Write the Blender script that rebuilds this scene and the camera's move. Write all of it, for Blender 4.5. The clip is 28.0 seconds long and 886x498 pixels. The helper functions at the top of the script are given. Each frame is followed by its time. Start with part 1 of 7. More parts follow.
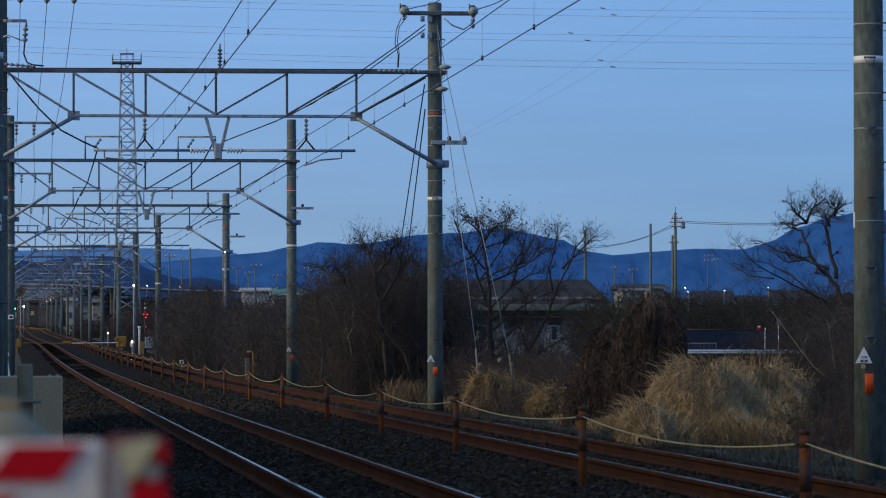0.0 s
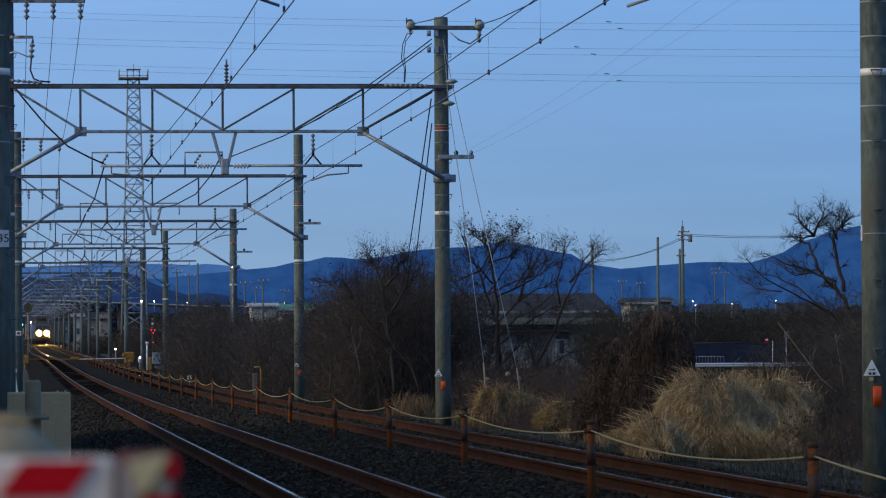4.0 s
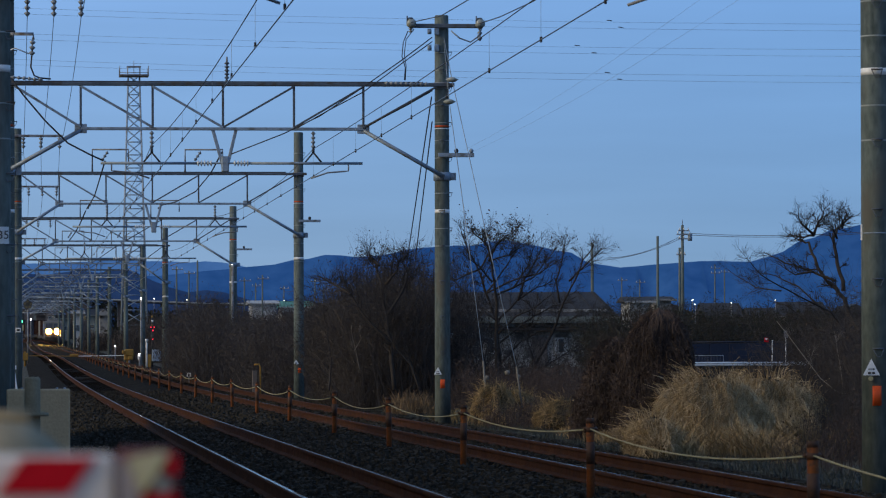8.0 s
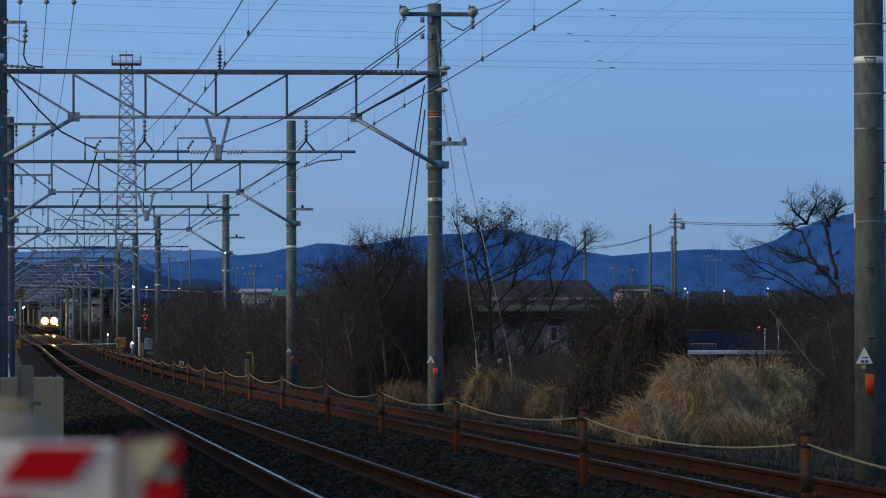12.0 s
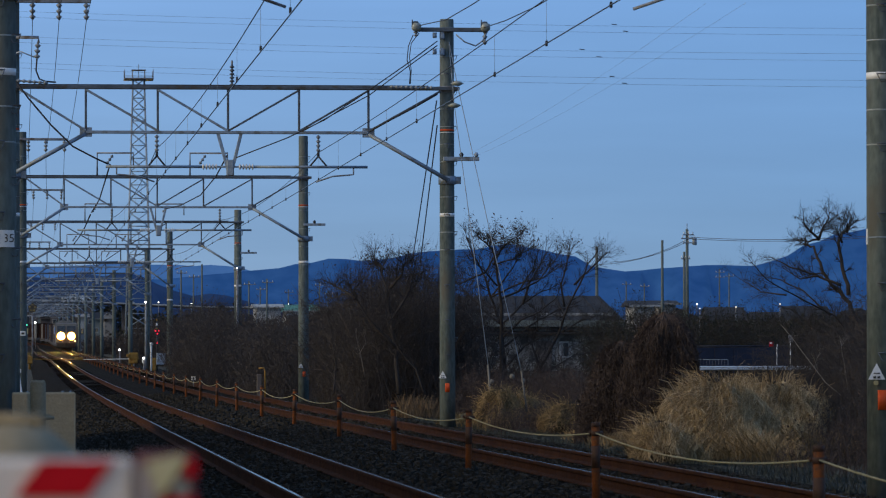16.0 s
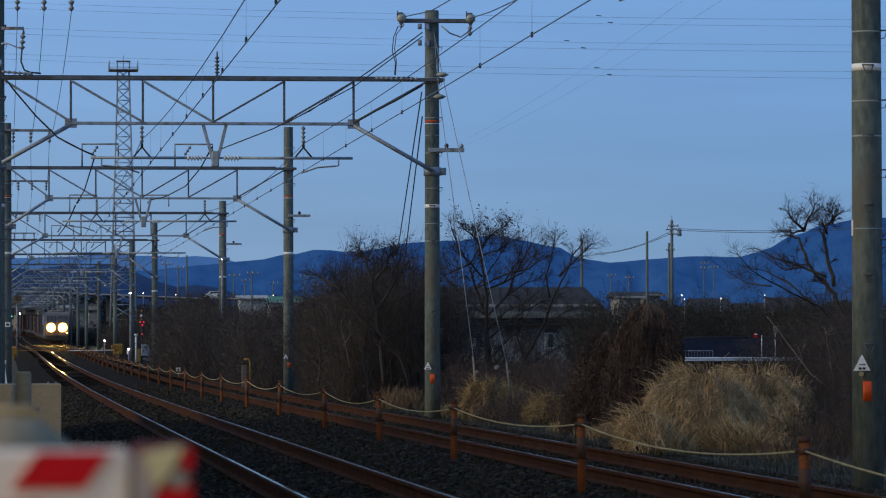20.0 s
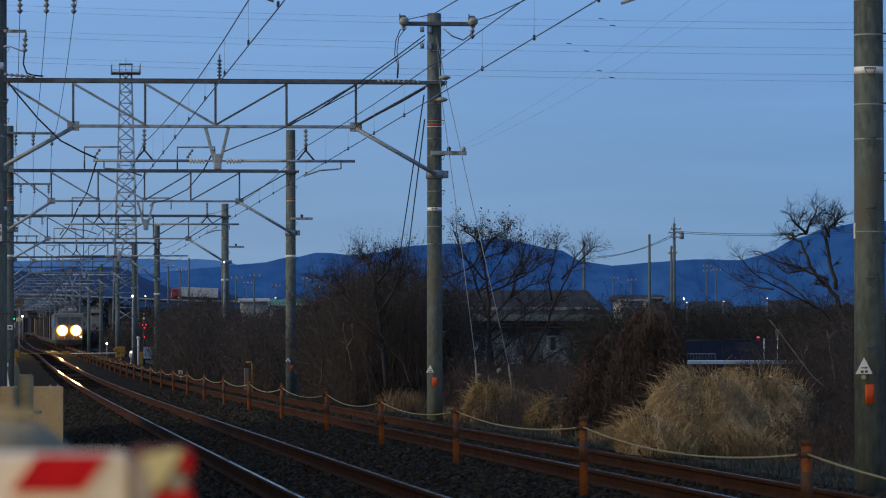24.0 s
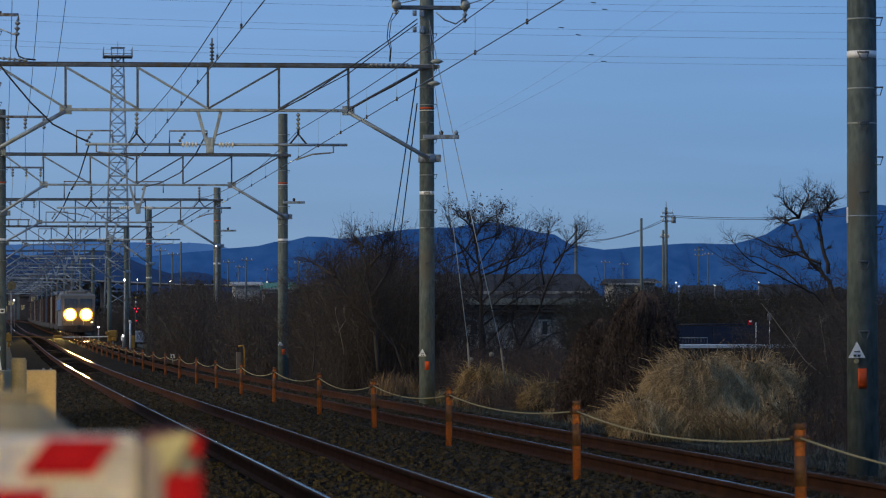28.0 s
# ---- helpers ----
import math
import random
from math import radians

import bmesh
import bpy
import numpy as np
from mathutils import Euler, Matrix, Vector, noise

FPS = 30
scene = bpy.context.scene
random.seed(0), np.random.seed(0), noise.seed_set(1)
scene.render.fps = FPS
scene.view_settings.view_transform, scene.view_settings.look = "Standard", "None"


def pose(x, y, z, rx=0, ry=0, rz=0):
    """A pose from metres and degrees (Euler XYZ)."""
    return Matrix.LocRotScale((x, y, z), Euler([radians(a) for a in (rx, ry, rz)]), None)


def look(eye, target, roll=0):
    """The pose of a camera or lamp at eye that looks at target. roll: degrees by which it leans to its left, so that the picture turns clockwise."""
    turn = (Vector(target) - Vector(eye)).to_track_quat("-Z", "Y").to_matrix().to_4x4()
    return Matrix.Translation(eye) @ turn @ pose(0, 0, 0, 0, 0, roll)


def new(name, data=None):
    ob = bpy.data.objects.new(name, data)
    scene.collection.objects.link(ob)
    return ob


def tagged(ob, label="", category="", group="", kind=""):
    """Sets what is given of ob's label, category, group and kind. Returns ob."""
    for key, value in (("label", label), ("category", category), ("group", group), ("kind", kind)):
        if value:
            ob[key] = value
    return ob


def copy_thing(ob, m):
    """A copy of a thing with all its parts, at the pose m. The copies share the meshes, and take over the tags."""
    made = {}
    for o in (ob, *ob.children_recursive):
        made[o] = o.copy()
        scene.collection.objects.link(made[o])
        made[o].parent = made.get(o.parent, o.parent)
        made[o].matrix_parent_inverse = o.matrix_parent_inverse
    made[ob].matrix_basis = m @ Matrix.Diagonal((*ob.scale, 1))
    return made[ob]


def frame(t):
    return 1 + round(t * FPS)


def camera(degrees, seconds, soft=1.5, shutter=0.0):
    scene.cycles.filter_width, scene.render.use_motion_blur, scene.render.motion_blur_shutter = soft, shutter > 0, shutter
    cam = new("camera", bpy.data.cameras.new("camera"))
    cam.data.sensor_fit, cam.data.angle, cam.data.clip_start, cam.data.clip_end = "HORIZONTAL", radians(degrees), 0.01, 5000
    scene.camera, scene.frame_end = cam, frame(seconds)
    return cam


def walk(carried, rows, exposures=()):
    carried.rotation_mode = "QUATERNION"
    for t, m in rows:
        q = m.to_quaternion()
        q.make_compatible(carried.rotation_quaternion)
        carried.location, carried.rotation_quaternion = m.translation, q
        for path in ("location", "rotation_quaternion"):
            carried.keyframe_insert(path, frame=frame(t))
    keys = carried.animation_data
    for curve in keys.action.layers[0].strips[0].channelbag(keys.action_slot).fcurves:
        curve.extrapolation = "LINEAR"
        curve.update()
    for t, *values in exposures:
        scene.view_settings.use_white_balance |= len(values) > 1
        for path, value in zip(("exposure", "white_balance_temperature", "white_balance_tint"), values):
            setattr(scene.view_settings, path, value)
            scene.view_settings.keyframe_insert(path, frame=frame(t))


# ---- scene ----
cam = camera(11.857, 28.0, soft=1.15)
cam.data.dof.use_dof = True
cam.data.dof.focus_distance = 110.0
cam.data.dof.aperture_fstop = 13.0


def aim(x, turn, tilt, lean):
    """A hand-held view from the crossing: sideways shift, heading, tilt and lean in degrees."""
    eye = Vector((x, 0.0, 1.15))
    way = Vector((-math.sin(radians(turn)) * math.cos(radians(tilt)),
                  math.cos(radians(turn)) * math.cos(radians(tilt)), math.sin(radians(tilt))))
    return look(eye, eye + way * 100, lean)


walk(cam, [
    (0.0, aim(0.0120, -5.796, 1.220, -0.120)),
    (0.5, aim(0.0102, -5.820, 1.226, -0.214)),
    (1.0, aim(0.0114, -5.837, 1.256, -0.407)),
    (1.5, aim(0.0157, -5.880, 1.358, -0.621)),
    (2.0, aim(0.0169, -5.858, 1.384, -0.801)),
    (2.5, aim(0.0139, -5.795, 1.393, -0.602)),
    (3.0, aim(0.0102, -5.776, 1.402, -0.395)),
    (3.5, aim(0.0108, -5.731, 1.410, -0.430)),
    (5.5, aim(0.0066, -5.627, 1.428, -0.042)),
    (6.0, aim(0.0102, -5.697, 1.460, -0.033)),
    (6.5, aim(0.0139, -5.753, 1.470, 0.036)),
    (7.0, aim(0.0097, -5.749, 1.457, -0.034)),
    (7.5, aim(0.0108, -5.726, 1.434, -0.128)),
    (8.0, aim(0.0096, -5.702, 1.389, -0.181)),
    (8.5, aim(0.0048, -5.693, 1.377, 0.018)),
    (9.0, aim(0.0054, -5.726, 1.366, 0.073)),
    (9.5, aim(0.0048, -5.777, 1.377, 0.003)),
    (10.0, aim(0.0060, -5.826, 1.354, 0.037)),
    (10.5, aim(0.0035, -5.844, 1.294, -0.028)),
    (11.0, aim(0.0060, -5.886, 1.263, -0.230)),
    (11.5, aim(0.0060, -5.895, 1.245, -0.350)),
    (12.0, aim(0.0023, -5.802, 1.232, -0.177)),
    (12.5, aim(-0.0014, -5.760, 1.217, -0.125)),
    (14.5, aim(-0.0001, -5.573, 1.343, -0.117)),
    (15.0, aim(-0.0001, -5.568, 1.388, 0.000)),
    (15.5, aim(-0.0038, -5.570, 1.420, -0.082)),
    (16.0, aim(-0.0001, -5.642, 1.440, -0.119)),
    (16.5, aim(0.0035, -5.726, 1.446, -0.152)),
    (17.0, aim(0.0036, -5.776, 1.454, -0.231)),
    (17.5, aim(0.0011, -5.790, 1.435, -0.203)),
    (18.0, aim(0.0005, -5.825, 1.422, -0.135)),
    (18.5, aim(-0.0007, -5.835, 1.435, 0.001)),
    (19.0, aim(-0.0037, -5.868, 1.412, 0.112)),
    (19.5, aim(-0.0062, -5.914, 1.352, 0.204)),
    (20.0, aim(-0.0086, -5.847, 1.321, -0.118)),
    (20.5, aim(-0.0050, -5.722, 1.307, -0.125)),
    (21.0, aim(-0.0074, -5.627, 1.313, -0.360)),
    (21.5, aim(-0.0056, -5.592, 1.349, -0.283)),
    (23.5, aim(-0.0099, -5.771, 1.367, 0.032)),
    (24.0, aim(-0.0062, -5.815, 1.361, -0.096)),
    (24.5, aim(-0.0050, -5.829, 1.362, -0.189)),
    (25.0, aim(-0.0074, -5.845, 1.388, -0.019)),
    (25.5, aim(-0.0129, -5.876, 1.397, 0.177)),
    (26.0, aim(-0.0129, -5.888, 1.390, 0.129)),
    (26.5, aim(-0.0147, -5.910, 1.356, 0.158)),
    (27.0, aim(-0.0153, -5.937, 1.318, -0.073)),
    (27.5, aim(-0.0141, -5.927, 1.249, -0.051)),
    (28.0, aim(-0.0190, -5.925, 1.144, -0.068)),
], [(0.0, 0.12), (6.0, 0.09), (11.0, 0.04), (16.0, 0.02), (21.0, -0.03), (28.0, -0.08)])

# ---- sky and light ----
world = bpy.data.worlds.new("dusk")
scene.world = world
world.use_nodes = True
wn, wl = world.node_tree.nodes, world.node_tree.links
wn.clear()
sky = wn.new("ShaderNodeTexSky")
sky.sky_type = "NISHITA"
sky.sun_disc = False
sky.sun_elevation, sky.sun_rotation = radians(30.0), radians(290)
sky.air_density, sky.dust_density, sky.ozone_density = 0.9, 0.0, 9.0
tint = wn.new("ShaderNodeMix")
tint.data_type, tint.blend_type = "RGBA", "MULTIPLY"
tint.inputs[0].default_value = 1.0
tint.inputs[7].default_value = (0.72, 0.78, 1.05, 1)
bg = wn.new("ShaderNodeBackground")
bg.inputs[1].default_value = 0.107
wout = wn.new("ShaderNodeOutputWorld")
wl.new(sky.outputs[0], tint.inputs[6])
even = wn.new("ShaderNodeMix")
even.data_type = "RGBA"
even.inputs[0].default_value = 0.55
even.inputs[7].default_value = (2.15, 3.72, 6.0, 1)
wl.new(tint.outputs[2], even.inputs[6])
where = wn.new("ShaderNodeTexCoord")
axes = wn.new("ShaderNodeSeparateXYZ")
belt = wn.new("ShaderNodeMapRange")
belt.interpolation_type = "SMOOTHSTEP"
for k, v in ((1, 0.0), (2, 0.11), (3, 0.84), (4, 1.10)):
    belt.inputs[k].default_value = v
dusk = wn.new("ShaderNodeMix")
dusk.data_type, dusk.blend_type = "RGBA", "MULTIPLY"
dusk.inputs[0].default_value = 1.0
wl.new(where.outputs["Generated"], axes.inputs[0])
wl.new(axes.outputs[2], belt.inputs[0])
wl.new(even.outputs[2], dusk.inputs[6])
wl.new(belt.outputs[0], dusk.inputs[7])
# paler towards the sunset, deeper blue away from it
side = wn.new("ShaderNodeMapRange")
for k, v in ((1, -0.25), (2, 0.25), (3, 0.0), (4, 1.0)):
    side.inputs[k].default_value = v
west = wn.new("ShaderNodeMix")
west.data_type = "RGBA"
west.inputs[6].default_value = (1.27, 1.13, 1.05, 1)
west.inputs[7].default_value = (0.80, 0.90, 0.97, 1)
turned = wn.new("ShaderNodeMix")
turned.data_type, turned.blend_type = "RGBA", "MULTIPLY"
turned.inputs[0].default_value = 1.0
wl.new(axes.outputs[0], side.inputs[0])
wl.new(side.outputs[0], west.inputs[0])
wl.new(dusk.outputs[2], turned.inputs[6])
wl.new(west.outputs[2], turned.inputs[7])
# thin high cloud in long level streaks
veil = wn.new("ShaderNodeMapping")
veil.inputs["Scale"].default_value = (6.0, 6.0, 60.0)
veil.inputs["Rotation"].default_value = (0.0, radians(4.0), 0.0)
streak = wn.new("ShaderNodeTexNoise")
streak.inputs["Scale"].default_value, streak.inputs["Detail"].default_value = 1.6, 4
thin = wn.new("ShaderNodeMapRange")
for k, v in ((1, 0.3), (2, 0.75), (3, 0.965), (4, 1.06)):
    thin.inputs[k].default_value = v
clouded = wn.new("ShaderNodeMix")
clouded.data_type, clouded.blend_type = "RGBA", "MULTIPLY"
clouded.inputs[0].default_value = 1.0
wl.new(where.outputs["Generated"], veil.inputs[0])
wl.new(veil.outputs[0], streak.inputs["Vector"])
wl.new(streak.outputs[0], thin.inputs[0])
wl.new(turned.outputs[2], clouded.inputs[6])
wl.new(thin.outputs[0], clouded.inputs[7])
wl.new(clouded.outputs[2], bg.inputs[0])
wl.new(bg.outputs[0], wout.inputs[0])

sun = new("sun", bpy.data.lights.new("sun", "SUN"))
sun.data.energy, sun.data.angle, sun.data.color = 2.15, radians(40), (1.0, 0.80, 0.47)
sun.matrix_world = look((-60, -15, 27), (0, 0, 0))


# ---- materials ----
def shader(name):
    m = bpy.data.materials.new(name)
    m.use_nodes = True
    t = m.node_tree
    return m, t, t.nodes["Principled BSDF"]


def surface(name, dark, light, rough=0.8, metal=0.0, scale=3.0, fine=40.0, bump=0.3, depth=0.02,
            stretch=(1, 1, 1), stain=None, vary=0.0, spec=0.3, haze_glow=0.0):
    """Two-scale noise between two colours, an optional third as stains, with fine relief."""
    m, t, p = shader(name)
    n, l = t.nodes, t.links
    co = n.new("ShaderNodeTexCoord")
    mp = n.new("ShaderNodeMapping")
    mp.inputs["Scale"].default_value = stretch
    l.new(co.outputs["Object"], mp.inputs[0])
    big, small = n.new("ShaderNodeTexNoise"), n.new("ShaderNodeTexNoise")
    big.inputs["Scale"].default_value, small.inputs["Scale"].default_value = scale, fine
    big.inputs["Detail"].default_value, small.inputs["Detail"].default_value = 5, 4
    l.new(mp.outputs[0], big.inputs["Vector"])
    l.new(mp.outputs[0], small.inputs["Vector"])
    add = n.new("ShaderNodeMath")
    add.operation = "MULTIPLY_ADD"
    add.inputs[1].default_value = 0.55
    half = n.new("ShaderNodeMath")
    half.operation = "MULTIPLY"
    half.inputs[1].default_value = 0.45
    l.new(small.outputs[0], half.inputs[0])
    l.new(big.outputs[0], add.inputs[0])
    l.new(half.outputs[0], add.inputs[2])
    ramp = n.new("ShaderNodeValToRGB")
    ramp.color_ramp.elements[0].position, ramp.color_ramp.elements[1].position = 0.34, 0.66
    ramp.color_ramp.elements[0].color, ramp.color_ramp.elements[1].color = (*dark, 1), (*light, 1)
    l.new(add.outputs[0], ramp.inputs[0])
    colour = ramp.outputs[0]
    if stain:
        sn = n.new("ShaderNodeTexNoise")
        sn.inputs["Scale"].default_value, sn.inputs["Detail"].default_value = scale * 2.3, 6
        l.new(mp.outputs[0], sn.inputs["Vector"])
        sr = n.new("ShaderNodeValToRGB")
        sr.color_ramp.elements[0].position, sr.color_ramp.elements[1].position = 0.52, 0.66
        l.new(sn.outputs[0], sr.inputs[0])
        mx = n.new("ShaderNodeMix")
        mx.data_type = "RGBA"
        l.new(sr.outputs[0], mx.inputs[0])
        l.new(colour, mx.inputs[6])
        mx.inputs[7].default_value = (*stain, 1)
        colour = mx.outputs[2]
    if vary:
        inf = n.new("ShaderNodeObjectInfo")
        geo = n.new("ShaderNodeNewGeometry")
        sm = n.new("ShaderNodeMath")
        l.new(inf.outputs["Random"], sm.inputs[0])
        l.new(geo.outputs["Random Per Island"], sm.inputs[1])
        fr = n.new("ShaderNodeMath")
        fr.operation = "FRACT"
        l.new(sm.outputs[0], fr.inputs[0])
        rg = n.new("ShaderNodeMapRange")
        rg.inputs["To Min"].default_value, rg.inputs["To Max"].default_value = 1 - vary, 1 + vary
        l.new(fr.outputs[0], rg.inputs[0])
        hs = n.new("ShaderNodeHueSaturation")
        l.new(rg.outputs[0], hs.inputs["Value"])
        l.new(colour, hs.inputs["Color"])
        colour = hs.outputs[0]
    l.new(colour, p.inputs["Base Color"])
    # self-glow of the base colour imitates haze over distance
    if haze_glow:
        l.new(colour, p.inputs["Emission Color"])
        p.inputs["Emission Strength"].default_value = haze_glow
    p.inputs["Roughness"].default_value, p.inputs["Metallic"].default_value = rough, metal
    p.inputs["Specular IOR Level"].default_value = spec
    if bump:
        b = n.new("ShaderNodeBump")
        b.inputs["Strength"].default_value, b.inputs["Distance"].default_value = bump, depth
        l.new(small.outputs[0], b.inputs["Height"])
        l.new(b.outputs[0], p.inputs["Normal"])
    return m


def glow(name, colour, strength):
    m, t, p = shader(name)
    p.inputs["Base Color"].default_value = (*colour, 1)
    p.inputs["Emission Color"].default_value = (*colour, 1)
    p.inputs["Emission Strength"].default_value = strength
    return m


CONCRETE = surface("spun_concrete", (0.041, 0.057, 0.055), (0.150, 0.179, 0.168), 0.85, scale=1.2, fine=18, bump=0.25,
                   stretch=(1, 1, 0.35), stain=(0.10, 0.10, 0.085))
BLOCK = surface("cast_concrete", (0.38, 0.285, 0.17), (0.52, 0.395, 0.24), 0.9, scale=3, fine=45, bump=0.3)
BOLLARD = surface("dark_olive_concrete", (0.17, 0.145, 0.095), (0.26, 0.22, 0.145), 0.9, scale=4, fine=45, bump=0.3)
GALV = surface("galvanised_steel", (0.18, 0.225, 0.28), (0.30, 0.365, 0.44), 0.55, 0.3, scale=2.5, fine=30, bump=0.1, stain=(0.165, 0.175, 0.18))
DULL = surface("weathered_steel_angle", (0.14, 0.155, 0.18), (0.28, 0.30, 0.33), 0.65, 0.2, scale=2.0, fine=30, bump=0.15, stain=(0.13, 0.10, 0.08))
WRAP = surface("pale_wire_wrap", (0.20, 0.23, 0.23), (0.36, 0.39, 0.38), 0.6, 0.1, scale=3.0, fine=40, bump=0.1)
CABLE = surface("black_cable", (0.02, 0.02, 0.022), (0.04, 0.04, 0.045), 0.6, scale=6, fine=60, bump=0.05)
DARKSTEEL = surface("dark_steel_angle", (0.055, 0.068, 0.088), (0.122, 0.148, 0.178), 0.6, 0.2, scale=2.0, fine=30, bump=0.15, stain=(0.075, 0.065, 0.055))
COPPER = surface("dark_copper_wire", (0.03, 0.03, 0.032), (0.07, 0.065, 0.06), 0.5, 0.5, scale=6, fine=60, bump=0.0)
WIREWORN = surface("polished_contact_wire", (0.16, 0.13, 0.10), (0.26, 0.20, 0.15), 0.28, 1.0, scale=6, fine=60, bump=0.0)
PORCELAIN = surface("white_porcelain", (0.55, 0.56, 0.56), (0.72, 0.72, 0.70), 0.25, scale=8, fine=50, bump=0.0, spec=0.5)
GREYGLAZE = surface("grey_green_glazed_porcelain", (0.20, 0.22, 0.20), (0.34, 0.36, 0.33), 0.35, scale=8, fine=50, bump=0.0, spec=0.5)
DARKPORC = surface("grey_porcelain", (0.14, 0.16, 0.18), (0.26, 0.28, 0.30), 0.3, scale=8, fine=50, bump=0.0, spec=0.5)
RUST = surface("rusted_rail_side", (0.026, 0.0108, 0.0042), (0.066, 0.0265, 0.0096), 0.9, 0.0, scale=2.0, fine=35, bump=0.4, stain=(0.035, 0.012, 0.005), spec=0.06)
POSTRUST = surface("rust_orange_post", (0.11, 0.032, 0.008), (0.23, 0.068, 0.014), 0.8, 0.1, scale=7, fine=60, bump=0.3, stain=(0.09, 0.04, 0.02))
RAILTOP = surface("worn_rail_head", (0.19, 0.185, 0.18), (0.30, 0.29, 0.28), 0.08, 1.0, scale=1.0, fine=30, bump=0.03, stretch=(1, 0.15, 1))
WORN = surface("worn_rail_shoulder", (0.17, 0.15, 0.13), (0.26, 0.235, 0.205), 0.45, 1.0, scale=1.0, fine=30, bump=0.03, stretch=(1, 0.15, 1))
RAILDULL = surface("dull_rail_head", (0.10, 0.09, 0.085), (0.18, 0.17, 0.16), 0.10, 1.0, scale=1.0, fine=30, bump=0.03, stretch=(1, 0.15, 1))
BALLAST = surface("dark_ballast", (0.009, 0.0076, 0.0056), (0.025, 0.0212, 0.0155), 0.95, scale=0.8, fine=22, bump=0.7, depth=0.05, spec=0.02)
STONE = surface("ballast_stone", (0.0165, 0.0148, 0.0118), (0.041, 0.0365, 0.029), 0.92, scale=5, fine=50, bump=0.4, vary=0.3, spec=0.08)
SLEEPER = surface("oily_sleeper", (0.005, 0.004, 0.003), (0.014, 0.011, 0.008), 0.9, scale=3, fine=40, bump=0.5, stretch=(0.3, 2, 1), vary=0.3, spec=0.06)
ROCK = surface("grey_boulder", (0.10, 0.09, 0.075), (0.20, 0.18, 0.15), 0.9, scale=4, fine=30, bump=0.4)
SOIL = surface("field_soil", (0.020, 0.018, 0.010), (0.055, 0.046, 0.024), 0.95, scale=0.25, fine=6, bump=0.8, depth=0.1, stain=(0.028, 0.032, 0.014))
BARK = surface("grey_brown_bark", (0.019, 0.0155, 0.0138), (0.045, 0.037, 0.032), 0.9, scale=4, fine=40, bump=0.5, stretch=(1, 1, 0.3))
TWIG = surface("brown_twig", (0.032, 0.027, 0.0252), (0.071, 0.060, 0.0545), 0.9, scale=0.8, fine=10, bump=0, vary=0.35)
VINE = surface("dark_vine_twig", (0.030, 0.021, 0.017), (0.088, 0.061, 0.050), 0.9, scale=0.8, fine=10, bump=0, vary=0.4)
DEADLEAF = surface("dead_brown_leaf", (0.029, 0.0235, 0.0215), (0.068, 0.054, 0.047), 0.85, scale=2, fine=12, bump=0, vary=0.4)
PALE = surface("pale_dry_branch", (0.17, 0.15, 0.13), (0.27, 0.245, 0.21), 0.9, scale=4, fine=40, bump=0.2)
STRAW = surface("dry_pampas_straw", (0.12, 0.076, 0.034), (0.44, 0.30, 0.145), 0.85, scale=0.9, fine=8, bump=0, vary=0.35)
STRAWPALE = surface("pale_dry_straw", (0.27, 0.19, 0.10), (0.68, 0.52, 0.31), 0.85, scale=0.9, fine=8, bump=0, vary=0.4)
STRAWOLIVE = surface("olive_dry_grass", (0.070, 0.050, 0.022), (0.25, 0.185, 0.085), 0.85, scale=0.9, fine=8, bump=0, vary=0.4)
# dark brown puts the shade between blades into the matted core
MATSHADE = surface("matted_grass_gap_shade", (0.012, 0.009, 0.006), (0.052, 0.038, 0.022), 0.9, scale=3, fine=30, bump=0.8, depth=0.04, stretch=(1, 1, 0.35))
VERGE = surface("dull_verge_weed", (0.024, 0.029, 0.025), (0.062, 0.068, 0.057), 0.8, scale=1.5, fine=10, bump=0, vary=0.4)
STRAWRED = surface("reddish_reed", (0.13, 0.082, 0.042), (0.27, 0.18, 0.098), 0.85, scale=0.9, fine=8, bump=0, vary=0.3)
GREENLEAF = surface("dark_evergreen_leaf", (0.0065, 0.0085, 0.0045), (0.019, 0.0215, 0.0105), 0.7, scale=1.5, fine=10, bump=0, vary=0.4)
ROPE = surface("yellow_rope", (0.27, 0.235, 0.12), (0.42, 0.37, 0.20), 0.85, scale=8, fine=120, bump=0.3)
WHITE = surface("white_enamel", (0.66, 0.67, 0.66), (0.82, 0.82, 0.80), 0.45, scale=6, fine=60, bump=0.02)
BOARD = surface("weathered_white_board", (0.56, 0.50, 0.45), (0.70, 0.63, 0.57), 0.5, scale=4, fine=50, bump=0.03, stain=(0.50, 0.44, 0.38))
INK = surface("black_enamel", (0.02, 0.02, 0.02), (0.04, 0.04, 0.04), 0.5, scale=6, fine=60, bump=0.0)
ORANGE = surface("orange_marker_paint", (0.50, 0.055, 0.009), (0.66, 0.09, 0.014), 0.6, scale=8, fine=60, bump=0.05)
RED = surface("red_reflective_paint", (0.38, 0.0015, 0.007), (0.50, 0.003, 0.012), 0.6, scale=8, fine=60, bump=0.02, spec=0.12)
YELLOW = surface("yellow_paint", (0.17, 0.09, 0.014), (0.28, 0.15, 0.024), 0.6, scale=5, fine=50, bump=0.1, stain=(0.28, 0.18, 0.05))
TAPE = surface("dark_tape", (0.032, 0.016, 0.010), (0.080, 0.038, 0.021), 0.7, scale=8, fine=60, bump=0.2)
BLUE = surface("faded_blue_steel", (0.005, 0.009, 0.024), (0.010, 0.018, 0.044), 0.6, 0.1, scale=2, fine=30, bump=0.1)
